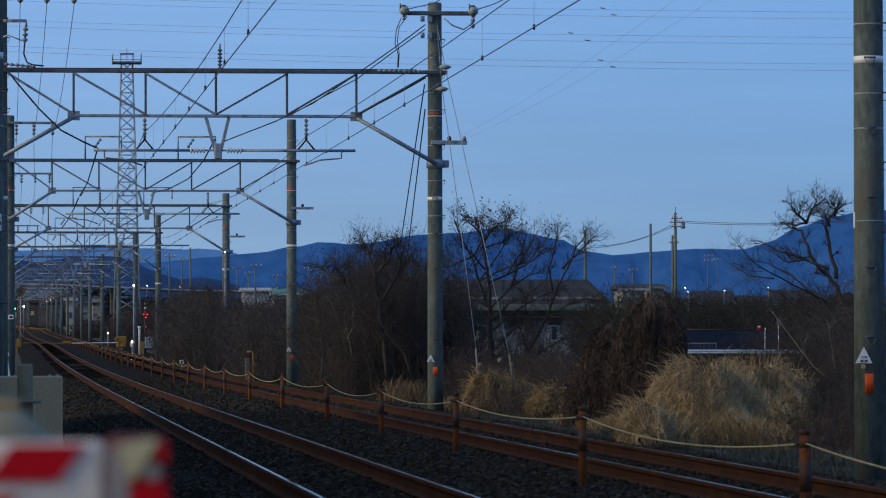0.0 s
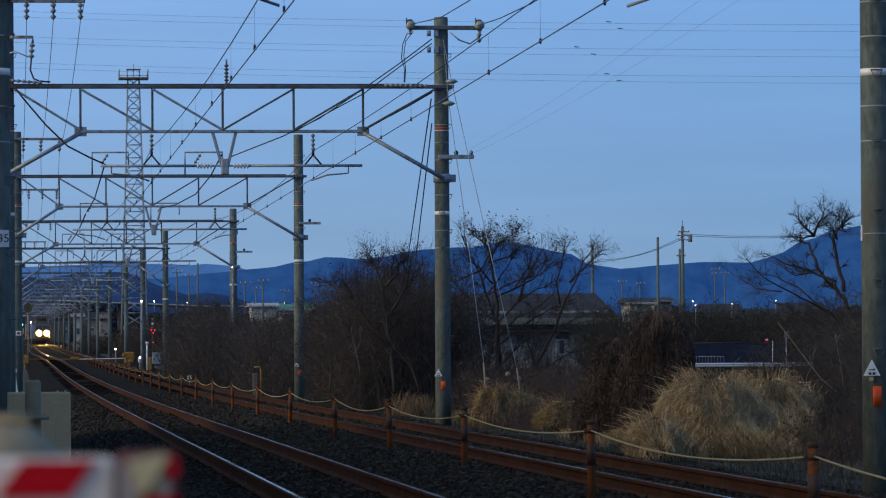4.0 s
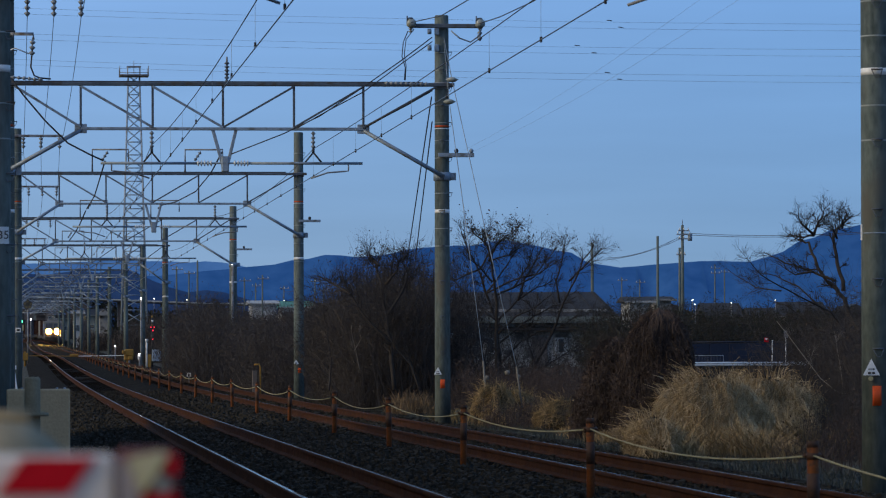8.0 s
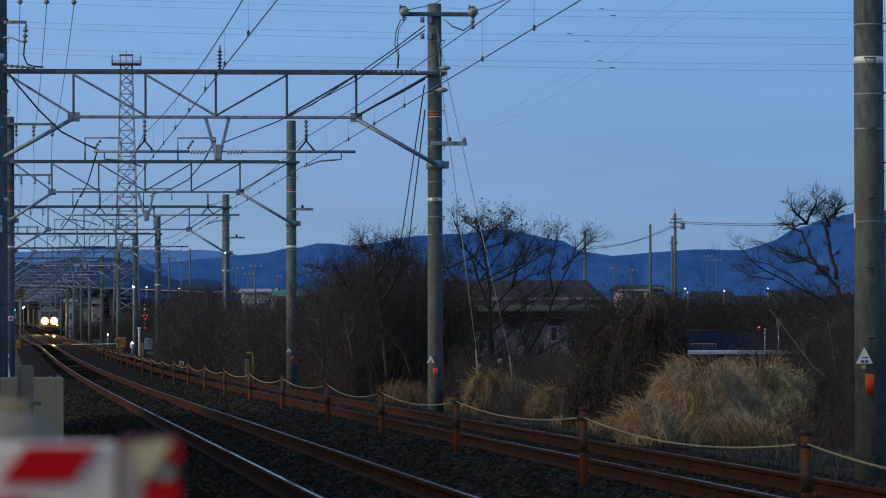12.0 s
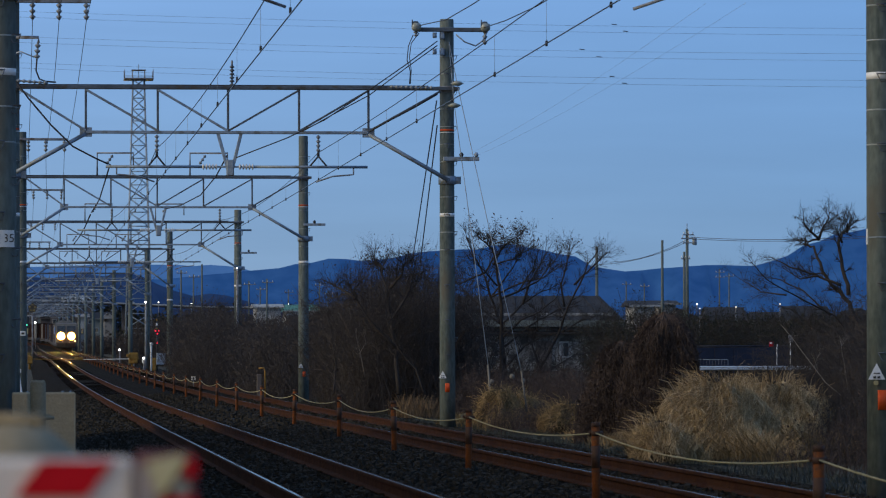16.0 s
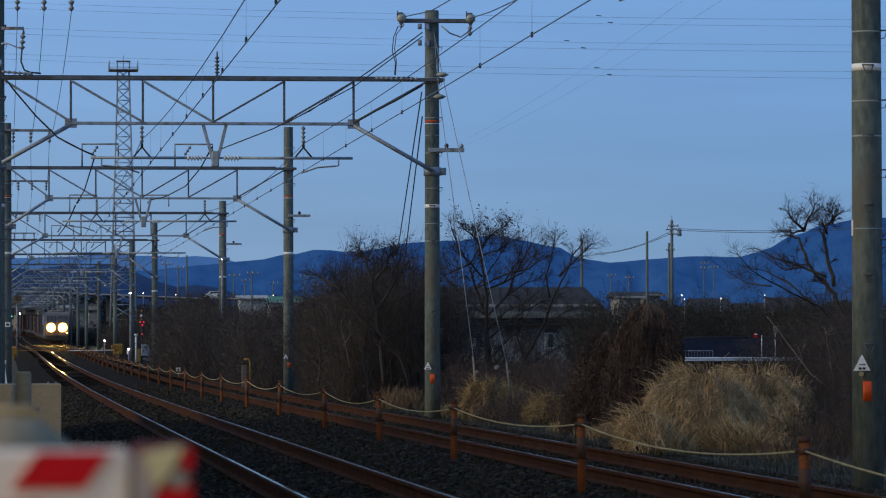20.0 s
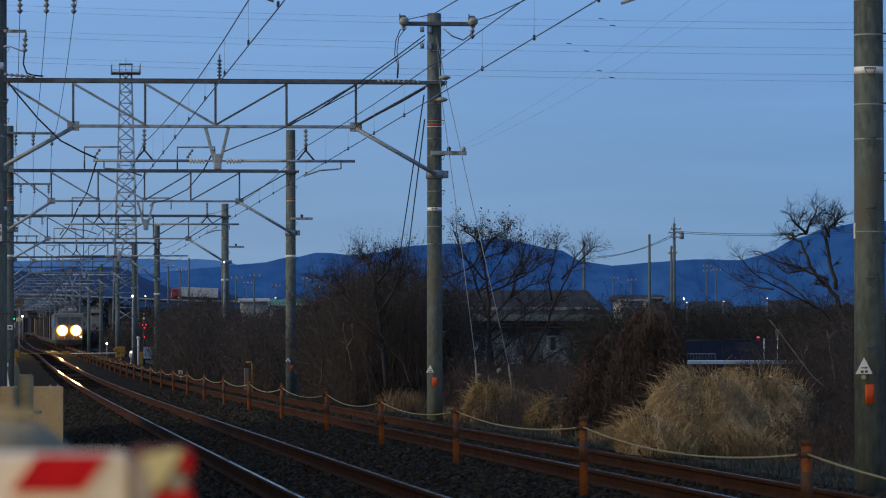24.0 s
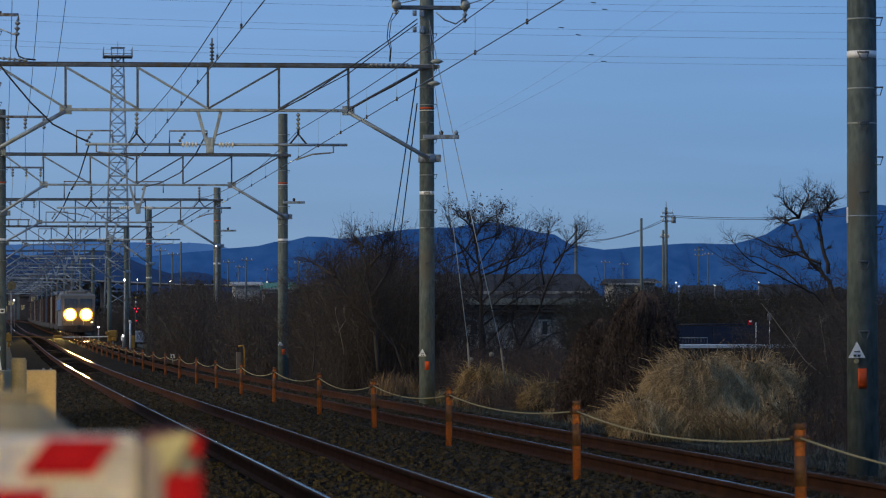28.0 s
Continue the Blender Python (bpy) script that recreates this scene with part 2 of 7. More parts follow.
PANELWHITE = surface("white_lorry_panel", (0.42, 0.42, 0.41), (0.54, 0.54, 0.52), 0.6, scale=1.5, fine=20, bump=0.03, stain=(0.36, 0.35, 0.33))
ASPHALT = surface("road_asphalt", (0.035, 0.035, 0.037), (0.065, 0.065, 0.066), 0.9, scale=1.5, fine=25, bump=0.3)
CABRED = surface("red_cab_paint", (0.30, 0.03, 0.03), (0.42, 0.05, 0.045), 0.35, scale=2, fine=30, bump=0.02)
GUARD = surface("pale_guard_rail_steel", (0.45, 0.50, 0.56), (0.62, 0.66, 0.70), 0.45, 0.3, scale=2, fine=30, bump=0.05)
ROOF = surface("dark_tile_roof", (0.016, 0.016, 0.019), (0.038, 0.038, 0.042), 0.8, scale=0.8, fine=10, bump=0.4)
WALLGREY = surface("grey_render_wall", (0.17, 0.165, 0.155), (0.27, 0.26, 0.245), 0.85, scale=0.7, fine=12, bump=0.1, stain=(0.06, 0.055, 0.05))
WALLWHITE = surface("pale_metal_siding", (0.26, 0.27, 0.27), (0.40, 0.40, 0.39), 0.7, scale=0.6, fine=14, bump=0.05)
FASCIA = surface("grey_green_fascia", (0.10, 0.115, 0.105), (0.17, 0.185, 0.17), 0.7, scale=0.6, fine=14, bump=0.05)
WALLDARK = surface("dark_brown_siding", (0.06, 0.05, 0.045), (0.13, 0.11, 0.10), 0.8, scale=0.7, fine=12, bump=0.1)
GREENROOF = surface("green_roof_panel", (0.05, 0.16, 0.12), (0.10, 0.26, 0.19), 0.6, scale=0.8, fine=12, bump=0.05)
PANE = surface("dark_window_glass", (0.02, 0.025, 0.03), (0.05, 0.06, 0.07), 0.12, scale=2, fine=8, bump=0.0, spec=0.6)
# the air's haze is put into these blues and their glow
RIDGEFAR = surface("far_forested_ridge_haze_blue", (0.009, 0.042, 0.135), (0.024, 0.073, 0.19), 1.0, scale=0.006, fine=0.05, bump=0.0, spec=0.0, haze_glow=0.6)
RIDGEHAZE = surface("hazy_far_ridge", (0.030, 0.082, 0.20), (0.046, 0.112, 0.25), 1.0, scale=0.006, fine=0.05, bump=0.0, spec=0.0, haze_glow=0.75)
RIDGENEAR = surface("near_forested_hill_haze_blue", (0.010, 0.026, 0.070), (0.024, 0.048, 0.11), 1.0, scale=0.01, fine=0.06, bump=0.0, spec=0.0, haze_glow=0.4)
LOCOGREY = surface("locomotive_pale_grey", (0.085, 0.083, 0.076), (0.145, 0.138, 0.125), 0.55, scale=1.5, fine=20, bump=0.03, stain=(0.13, 0.12, 0.11))
LOCOBLUE = surface("locomotive_blue", (0.03, 0.08, 0.25), (0.05, 0.12, 0.33), 0.4, scale=1.5, fine=20, bump=0.03)
UNDER = surface("dirty_underframe", (0.025, 0.022, 0.02), (0.07, 0.06, 0.05), 0.85, 0.2, scale=3, fine=30, bump=0.2)
BOXRED = surface("red_brown_container", (0.016, 0.0085, 0.0078), (0.029, 0.0155, 0.0135), 0.92, scale=1.2, fine=16, bump=0.05, stain=(0.024, 0.0125, 0.011), spec=0.06)
BOXGREY = surface("pale_grey_container", (0.13, 0.135, 0.14), (0.21, 0.215, 0.22), 0.92, scale=1.2, fine=16, bump=0.05, spec=0.06)
BOXBLUE = surface("dull_blue_container", (0.025, 0.035, 0.06), (0.045, 0.06, 0.09), 0.92, scale=1.2, fine=16, bump=0.05, spec=0.06)
PANELMAUVE = surface("mauve_grey_plastic", (0.24, 0.205, 0.20), (0.34, 0.29, 0.28), 0.7, scale=4, fine=40, bump=0.1)
STUD = surface("grey_green_stud", (0.17, 0.18, 0.165), (0.24, 0.25, 0.23), 0.5, scale=6, fine=60, bump=0.02)
OLIVE = surface("olive_yellow_lens", (0.42, 0.37, 0.21), (0.54, 0.48, 0.28), 0.5, scale=6, fine=60, bump=0.02)
CAPRED = surface("dull_red_plastic", (0.10, 0.035, 0.03), (0.17, 0.06, 0.055), 0.7, scale=4, fine=40, bump=0.1)
PLASTICGREY = surface("grey_plastic_base", (0.20, 0.165, 0.105), (0.30, 0.25, 0.165), 0.85, scale=4, fine=40, bump=0.1)
HEADLAMP = glow("headlamp_lens", (1.0, 0.62, 0.12), 6500.0)
BEAMLAMP = glow("beamed_headlamp_lens", (1.0, 0.72, 0.20), 31000.0)
for lit in (HEADLAMP, BEAMLAMP):
    lit.cycles.emission_sampling = "FRONT"
# orange glow painted as the halo of glare round each headlamp
GLARERING = glow("headlamp_glare_ring", (1.0, 0.42, 0.05), 5.0)
REDLAMP = glow("red_crossing_lamp", (1.0, 0.02, 0.05), 1.6)
GREENLAMP = glow("green_signal_lamp", (0.1, 1.0, 0.55), 7.0)
WHITELAMP = glow("white_street_lamp", (0.95, 0.97, 1.0), 18.0)
AMBERLAMP = glow("amber_lamp", (1.0, 0.62, 0.2), 9.0)
BLADEBLACK = surface("matt_black_beam_blade", (0.008, 0.008, 0.008), (0.016, 0.016, 0.016), 0.95, scale=8, fine=60, bump=0.0, spec=0.05)
DIMLAMP = surface("unlit_beacon_lens", (0.05, 0.045, 0.03), (0.09, 0.08, 0.05), 0.25, scale=8, fine=40, bump=0.0, spec=0.5)
TOWNLAMP = glow("town_lamp", (1.0, 0.9, 0.7), 8.0)


# ---- mesh building ----
class Geo:
    """A mesh in the making: vertices, faces, material slots and smoothing."""

    def __init__(self):
        self.v, self.f, self.m, self.s = [], [], [], []

    def add(self, verts, faces, slot=0, smooth=False):
        k = len(self.v)
        self.v.extend(tuple(p) for p in verts)
        for q in faces:
            self.f.append(tuple(i + k for i in q))
            self.m.append(slot)
            self.s.append(smooth)
        return self

    def box(self, centre, size, bevel=0.0, turn=None, slot=0):
        h = Vector(size) / 2
        b = min(bevel, min(h) * 0.8)
        m = (turn.to_3x3() if turn is not None else Matrix.Identity(3))
        c = Vector(centre)
        if b <= 0:
            vs = [c + m @ Vector((sx * h.x, sy * h.y, sz * h.z)) for sx in (-1, 1) for sy in (-1, 1) for sz in (-1, 1)]
            return self.add(vs, [(0, 1, 3, 2), (4, 6, 7, 5), (0, 4, 5, 1), (2, 3, 7, 6), (0, 2, 6, 4), (1, 5, 7, 3)], slot)
        vs, idx = [], {}
        for sx in (-1, 1):
            for sy in (-1, 1):
                for sz in (-1, 1):
                    for a in range(3):
                        e = [h.x - b, h.y - b, h.z - b]
                        e[a] += b
                        idx[sx, sy, sz, a] = len(vs)
                        vs.append(c + m @ Vector((sx * e[0], sy * e[1], sz * e[2])))
        fs = []
        for a in range(3):
            o, p = (a + 1) % 3, (a + 2) % 3

            def key(sa, so, sp, ax):
                k = [0, 0, 0]
                k[a], k[o], k[p] = sa, so, sp
                return idx[k[0], k[1], k[2], ax]
            for s in (-1, 1):
                q = [key(s, -1, -1, a), key(s, 1, -1, a), key(s, 1, 1, a), key(s, -1, 1, a)]
                fs.append(q if s > 0 else q[::-1])
            for so in (-1, 1):
                for sp in (-1, 1):
                    q = [key(-1, so, sp, o), key(1, so, sp, o), key(1, so, sp, p), key(-1, so, sp, p)]
                    fs.append(q if so * sp < 0 else q[::-1])
        for sx in (-1, 1):
            for sy in (-1, 1):
                for sz in (-1, 1):
                    q = [idx[sx, sy, sz, 0], idx[sx, sy, sz, 1], idx[sx, sy, sz, 2]]
                    fs.append(q if sx * sy * sz > 0 else q[::-1])
        return self.add(vs, fs, slot)

    def tube(self, points, radii, n=8, slot=0, caps=True, smooth=True):
        """A round tube through points; radii one number or one per point."""
        pts = [Vector(p) for p in points]
        if isinstance(radii, (int, float)):
            radii = [radii] * len(pts)
        vs = []
        side = None
        for i, p in enumerate(pts):
            d = (pts[min(i + 1, len(pts) - 1)] - pts[max(i - 1, 0)]).normalized()
            if side is None:
                side = d.orthogonal().normalized()
            side = (side - d * side.dot(d)).normalized()
            up = d.cross(side)
            for k in range(n):
                a = 2 * math.pi * k / n
                vs.append(p + (side * math.cos(a) + up * math.sin(a)) * radii[i])
        fs = []
        for i in range(len(pts) - 1):
            for k in range(n):
                fs.append((i * n + k, i * n + (k + 1) % n, (i + 1) * n + (k + 1) % n, (i + 1) * n + k))
        self.add(vs, fs, slot, smooth)
        if caps:
            k = len(self.v) - len(vs)
            for q in (tuple(range(k + n - 1, k - 1, -1)), tuple(range(k + (len(pts) - 1) * n, k + len(pts) * n))):
                self.f.append(q)
                self.m.append(slot)
                self.s.append(False)
        return self

    def mesh(self, name, mats):
        me = bpy.data.meshes.new(name)
        me.from_pydata(self.v, [], self.f)
        for m in mats:
            me.materials.append(m)
        me.polygons.foreach_set("material_index", self.m)
        me.polygons.foreach_set("use_smooth", self.s)
        me.update()
        return me


def part(name, geo, mats, parent=None, label=""):
    """One mesh object, under its thing or part where one is given."""
    mats = mats if isinstance(mats, (list, tuple)) else [mats]
    ob = new(name, geo.mesh(name, mats) if isinstance(geo, Geo) else geo)
    if parent is not None:
        ob.parent = parent
    if label:
        tagged(ob, label)
    return ob


def thing(name, label, category, where=(0, 0, 0), group="", kind=""):
    ob = new(name)
    ob.empty_display_size = 0.2
    ob.location = where
    return tagged(ob, label, category, group, kind)


def solid(name, geo, mats, label, category, group="", kind=""):
    return tagged(part(name, geo, mats), label, category, group, kind)


def discs(geo, a, b, count, radius, slot=0, rod=0.02):
    """A string of insulator sheds from a to b."""
    a, b = Vector(a), Vector(b)
    geo.tube([a, b], rod, 6, slot)
    for i in range(count):
        c = a + (b - a) * ((i + 0.5) / count)
        d = (b - a).normalized() * ((b - a).length / count * 0.36)
        geo.tube([c - d, c - d * 0.2, c + d], [radius * 0.35, radius, radius * 0.45], 10, slot)
    return geo


def sagged(a, b, sag, n=14):
    a, b = Vector(a), Vector(b)
    return [a + (b - a) * (i / n) - Vector((0, 0, 4 * sag * (i / n) * (1 - i / n))) for i in range(n + 1)]


def wire(name, points, radius, material, label, category="wire", group="", n=6):
    return solid(name, Geo().tube(points, radius, n), material, label, category, group)


# ---- the line: curve and grade ----
NEAR_X, FAR_X, FAR_DROP = 2.85, 6.53, -0.07
GAUGE = 1.067


def bend(y):
    """Sideways swing of the tracks: a slight ease to the west, then the curve."""
    u = min(max((y - 320.0) / 150.0, 0.0), 1.0)
    return -0.78 * u * u * (3 - 2 * u) - max(0.0, y - 700.0) ** 2 / 2450.0


def row_bend(y):
    """The row of portals follows the tracks a little more loosely."""
    return -0.5 * 1.6e-5 * max(0.0, y - 300.0) ** 2 - max(0.0, y - 735.0) ** 2 / 1200.0


def rise(y):
    if y < 80:
        return 0.0
    if y < 240:
        return 0.0052 * (y - 80) ** 2 / 320.0
    return 0.416 + 0.0052 * (min(y, 1300.0) - 240) + min(max(0.0, y - 650.0) * 0.004, 0.6)


def on_line(x, y, z):
    return Vector((x + bend(y), y, z + rise(y)))


# ---- ground ----
def cross_section(x):
    pts = [(-40, -0.35), (-2, -0.38), (0.6, -0.34), (1.6, -0.165), (4.1, -0.165), (4.6, -0.12), (5.0, -0.12), (5.4, -0.235), (7.7, -0.235),
           (8.7, -0.36), (10.5, -0.45), (40, -0.3)]
    if x <= pts[0][0]:
        return pts[0][1]
    for (x0, z0), (x1, z1) in zip(pts, pts[1:]):
        if x <= x1:
            return z0 + (z1 - z0) * (x - x0) / (x1 - x0)
    return pts[-1][1]


def ground():
    xs = [-3500, -1500, -600, -200, -80, -30, -12, -6, -3, -1, 0, 0.6, 1.1, 1.6, 2.2, 2.85, 3.5, 4.1, 4.6, 5.0, 5.4, 6.0, 6.6, 7.2, 7.7, 8.2, 8.7,
          9.5, 10.5, 12, 14, 17, 21, 26, 33, 45, 70, 120, 250, 600, 1500, 4000]
    ys = [-4000, -1500, -800, -400, -60, -10, 0, 8, 16] + [20 + 2 * i for i in range(60)] + [145 + 8 * i for i in range(40)]
    ys += [480 + 30 * i for i in range(28)] + [1500, 2100, 3000, 4300]
    g = Geo()
    vs = []
    for y in ys:
        for x in xs:
            near = max(0.0, 1 - abs(x - 4.5) / 12)
            z = cross_section(x - bend(y)) + rise(max(y, 0)) + noise.noise((x * 0.9, y * 0.35, 0)) * (0.025 + 0.08 * (1 - near))
            vs.append((x, y, z))
    fs, slots = [], []
    w = len(xs)
    for j in range(len(ys) - 1):
        for i in range(w - 1):
            fs.append((j * w + i, j * w + i + 1, (j + 1) * w + i + 1, (j + 1) * w + i))
    g.add(vs, fs, 0, True)
    g.m = [0 if 0.3 <= xs[k % (w - 1)] < 9.4 else 1 for k in range(len(fs))]
    return solid("ground", g, [BALLAST, SOIL], "dark ballast bed and rough winter soil beside the tracks", "ground", kind="structure")


ground()
# out of view; added only to shade the left poles and near ballast
solid("shade_wall_west", Geo().box((-4.2, 45, 2.2), (0.25, 56, 5.2), 0.02), BLOCK, "plain grey unseen wall added to shade the left poles and ballast", "wall", kind="structure")


# ---- far hills ----
def ridge(name, label, dist, crest, base_z, material, jag):
    g = Geo()
    n = 220
    x0, x1 = crest[0][0], crest[-1][0]
    vs = []
    for i in range(n + 1):
        x = x0 + (x1 - x0) * i / n
        for (a, za), (b, zb) in zip(crest, crest[1:]):
            if a <= x <= b:
                k = (x - a) / (b - a)
                k = k * k * (3 - 2 * k)
                z = za + (zb - za) * k
                break
        z += noise.noise((x * 0.02, 3.0, 0)) * jag + noise.noise((x * 0.09, 7.0, 0)) * jag * 0.4
        vs += [(x, dist - 250, base_z), (x, dist - 80 + noise.noise((x * 0.03, 1, 0)) * 60, base_z + (z - base_z) * 0.6), (x, dist, z), (x, dist + 200, base_z)]
    fs = []
    for i in range(n):
        for k in range(3):
            fs.append((i * 4 + k, i * 4 + 4 + k, i * 4 + 5 + k, i * 4 + 1 + k))
    g.add(vs, fs, 0, True)
    return solid(name, g, material, label, "mountain", kind="structure")


ridge("backdrop_far_ridge", "long wooded mountain ridge with evening haze put into its blue colour", 4200, [
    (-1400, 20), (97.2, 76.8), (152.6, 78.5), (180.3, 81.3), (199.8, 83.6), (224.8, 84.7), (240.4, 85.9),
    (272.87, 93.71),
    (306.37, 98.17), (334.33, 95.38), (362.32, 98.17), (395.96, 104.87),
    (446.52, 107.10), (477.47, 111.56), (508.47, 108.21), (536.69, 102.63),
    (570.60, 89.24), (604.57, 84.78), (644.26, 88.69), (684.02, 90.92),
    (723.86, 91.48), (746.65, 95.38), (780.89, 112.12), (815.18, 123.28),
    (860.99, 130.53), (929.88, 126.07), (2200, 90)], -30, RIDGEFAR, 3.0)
ridge("backdrop_hazy_ridge", "pale mountain ridge with haze put into its colour behind the blue one", 4600, [
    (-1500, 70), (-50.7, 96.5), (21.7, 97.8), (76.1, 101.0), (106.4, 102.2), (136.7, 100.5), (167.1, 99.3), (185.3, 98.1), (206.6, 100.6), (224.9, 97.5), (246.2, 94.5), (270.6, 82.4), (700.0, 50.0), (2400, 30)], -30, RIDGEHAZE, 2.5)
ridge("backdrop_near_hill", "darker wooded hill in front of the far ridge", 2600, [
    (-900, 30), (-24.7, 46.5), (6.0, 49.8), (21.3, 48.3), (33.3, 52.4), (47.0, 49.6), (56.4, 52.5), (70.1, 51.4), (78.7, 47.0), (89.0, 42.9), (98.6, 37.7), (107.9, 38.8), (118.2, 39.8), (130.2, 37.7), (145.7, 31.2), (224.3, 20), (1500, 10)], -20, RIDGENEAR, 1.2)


# ---- tracks ----
def stations(y0, y1):
    out, y = [], y0
    while y < y1:
        out.append(y)
        y += 3 if y < 150 else (8 if y < 400 else 20)
    return out + [y1]


def rail(name, x, z0, parent, head, shoulder, y1=1250.0):
    """Flat-bottomed rail: foot, web and head; the worn running surface has its own metal."""
    prof = [(-0.061, -0.15), (0.061, -0.15), (0.061, -0.138), (0.012, -0.118), (0.010, -0.045), (0.033, -0.036), (0.034, -0.008), (0.026, -0.001),
            (0.010, 0.0), (-0.010, 0.0), (-0.018, -0.0006), (-0.034, -0.008), (-0.033, -0.036), (-0.010, -0.045), (-0.012, -0.118), (-0.061, -0.138)]
    g, vs = Geo(), []
    ys = [-760.0, -400.0, -150.0, -40.0, 0.0] + stations(14.0, y1)
    for y in ys:
        for a, b in prof:
            vs.append(on_line(x + a, y, z0 + b))
    k = len(prof)
    for j in range(len(ys) - 1):
        for i in range(k):
            g.f.append((j * k + i, j * k + (i + 1) % k, (j + 1) * k + (i + 1) % k, (j + 1) * k + i))
            g.m.append(1 if i == 8 else (2 if i == 9 else 0))
            g.s.append(False)
    g.v = [tuple(p) for p in vs]
    return part(name, g, [RUST, head, shoulder], parent, "rust-brown rail with a bright worn head")


def track(label, x, z0, head, shoulder):
    t = thing("railway_track", label, "railway track", group="tracks", kind="structure")
    for s in (-1, 1):
        rail("rail", x + s * (GAUGE / 2 + 0.033), z0, t, head, shoulder)
    return t


near_track = track("single main track with rusty rails and bright heads", NEAR_X, 0.0, RAILTOP, WORN)
far_track = track("parallel track with rust-brown rails used by the freight train", FAR_X, FAR_DROP, RAILDULL, RUST)


# ---- catenary portals ----
def bar(geo, a, b, w, d=None, slot=0):
    """A straight steel section from a to b, w across the line and d deep along it."""
    a, b = Vector(a), Vector(b)
    v = b - a
    q = v.to_track_quat("X", "Z").to_matrix()
    return geo.box((a + b) / 2, (v.length, d or w, w), min(w, d or w) * 0.15, q, slot)


def pole(parent, x, y, z0, z1, r=0.16, bands=True, steps=True):
    ob = part("pole", Geo().tube([(x, y, z0 - 0.4), (x, y, z0 + 3), (x, y, z1 - 0.02), (x, y, z1)], [r * 1.06, r * 1.02, r * 0.93, r * 0.86], 24), CONCRETE, parent,
              "stained grey spun concrete pole")
    if bands:
        h = z1 - z0
        rings = [(4.165, 0.075, WHITE, "white_band"), (2.48, 0.022, WHITE, "wire_wrap"), (2.33, 0.022, WHITE, "wire_wrap"), (5.98, 0.038, ORANGE, "orange_band"), (5.93, 0.016, WHITE, "white_line")]
        for zz, w, m, nm in rings:
            rr = r * (1.035 - 0.09 * (zz - z0) / h) + 0.002
            part(nm, Geo().tube([(x, y, zz - w / 2), (x, y, zz + w / 2)], rr, 24), m, ob)
    if steps:
        pitch = 0.376 if y < 100 else 0.575
        z, s = (1.165 if y < 100 else z0 + 1.45), 1
        while z < z1 - 0.5:
            part("wire_wrap", Geo().tube([(x, y, z - 0.008), (x, y, z + 0.008)], r * (1.035 - 0.09 * (z - z0) / (z1 - z0)) + 0.002, 24), WRAP, ob)
            hx, hy = (x - 0.02, y - r * 1.0) if s > 0 else (x + r * 0.92, y - r * 0.55)
            part("step_bracket", Geo().tube([(hx - 0.065, hy - 0.02, z + 0.01), (hx + 0.065, hy - 0.02, z + 0.01)], 0.009, 6)
                 .tube([(hx - 0.06, hy - 0.02, z + 0.01), (hx - 0.02, hy - 0.03, z - 0.075), (hx + 0.03, hy - 0.03, z - 0.075), (hx + 0.06, hy - 0.02, z + 0.01)], 0.006, 6), DARKSTEEL, ob)
            z += pitch
            s = -s
    return ob


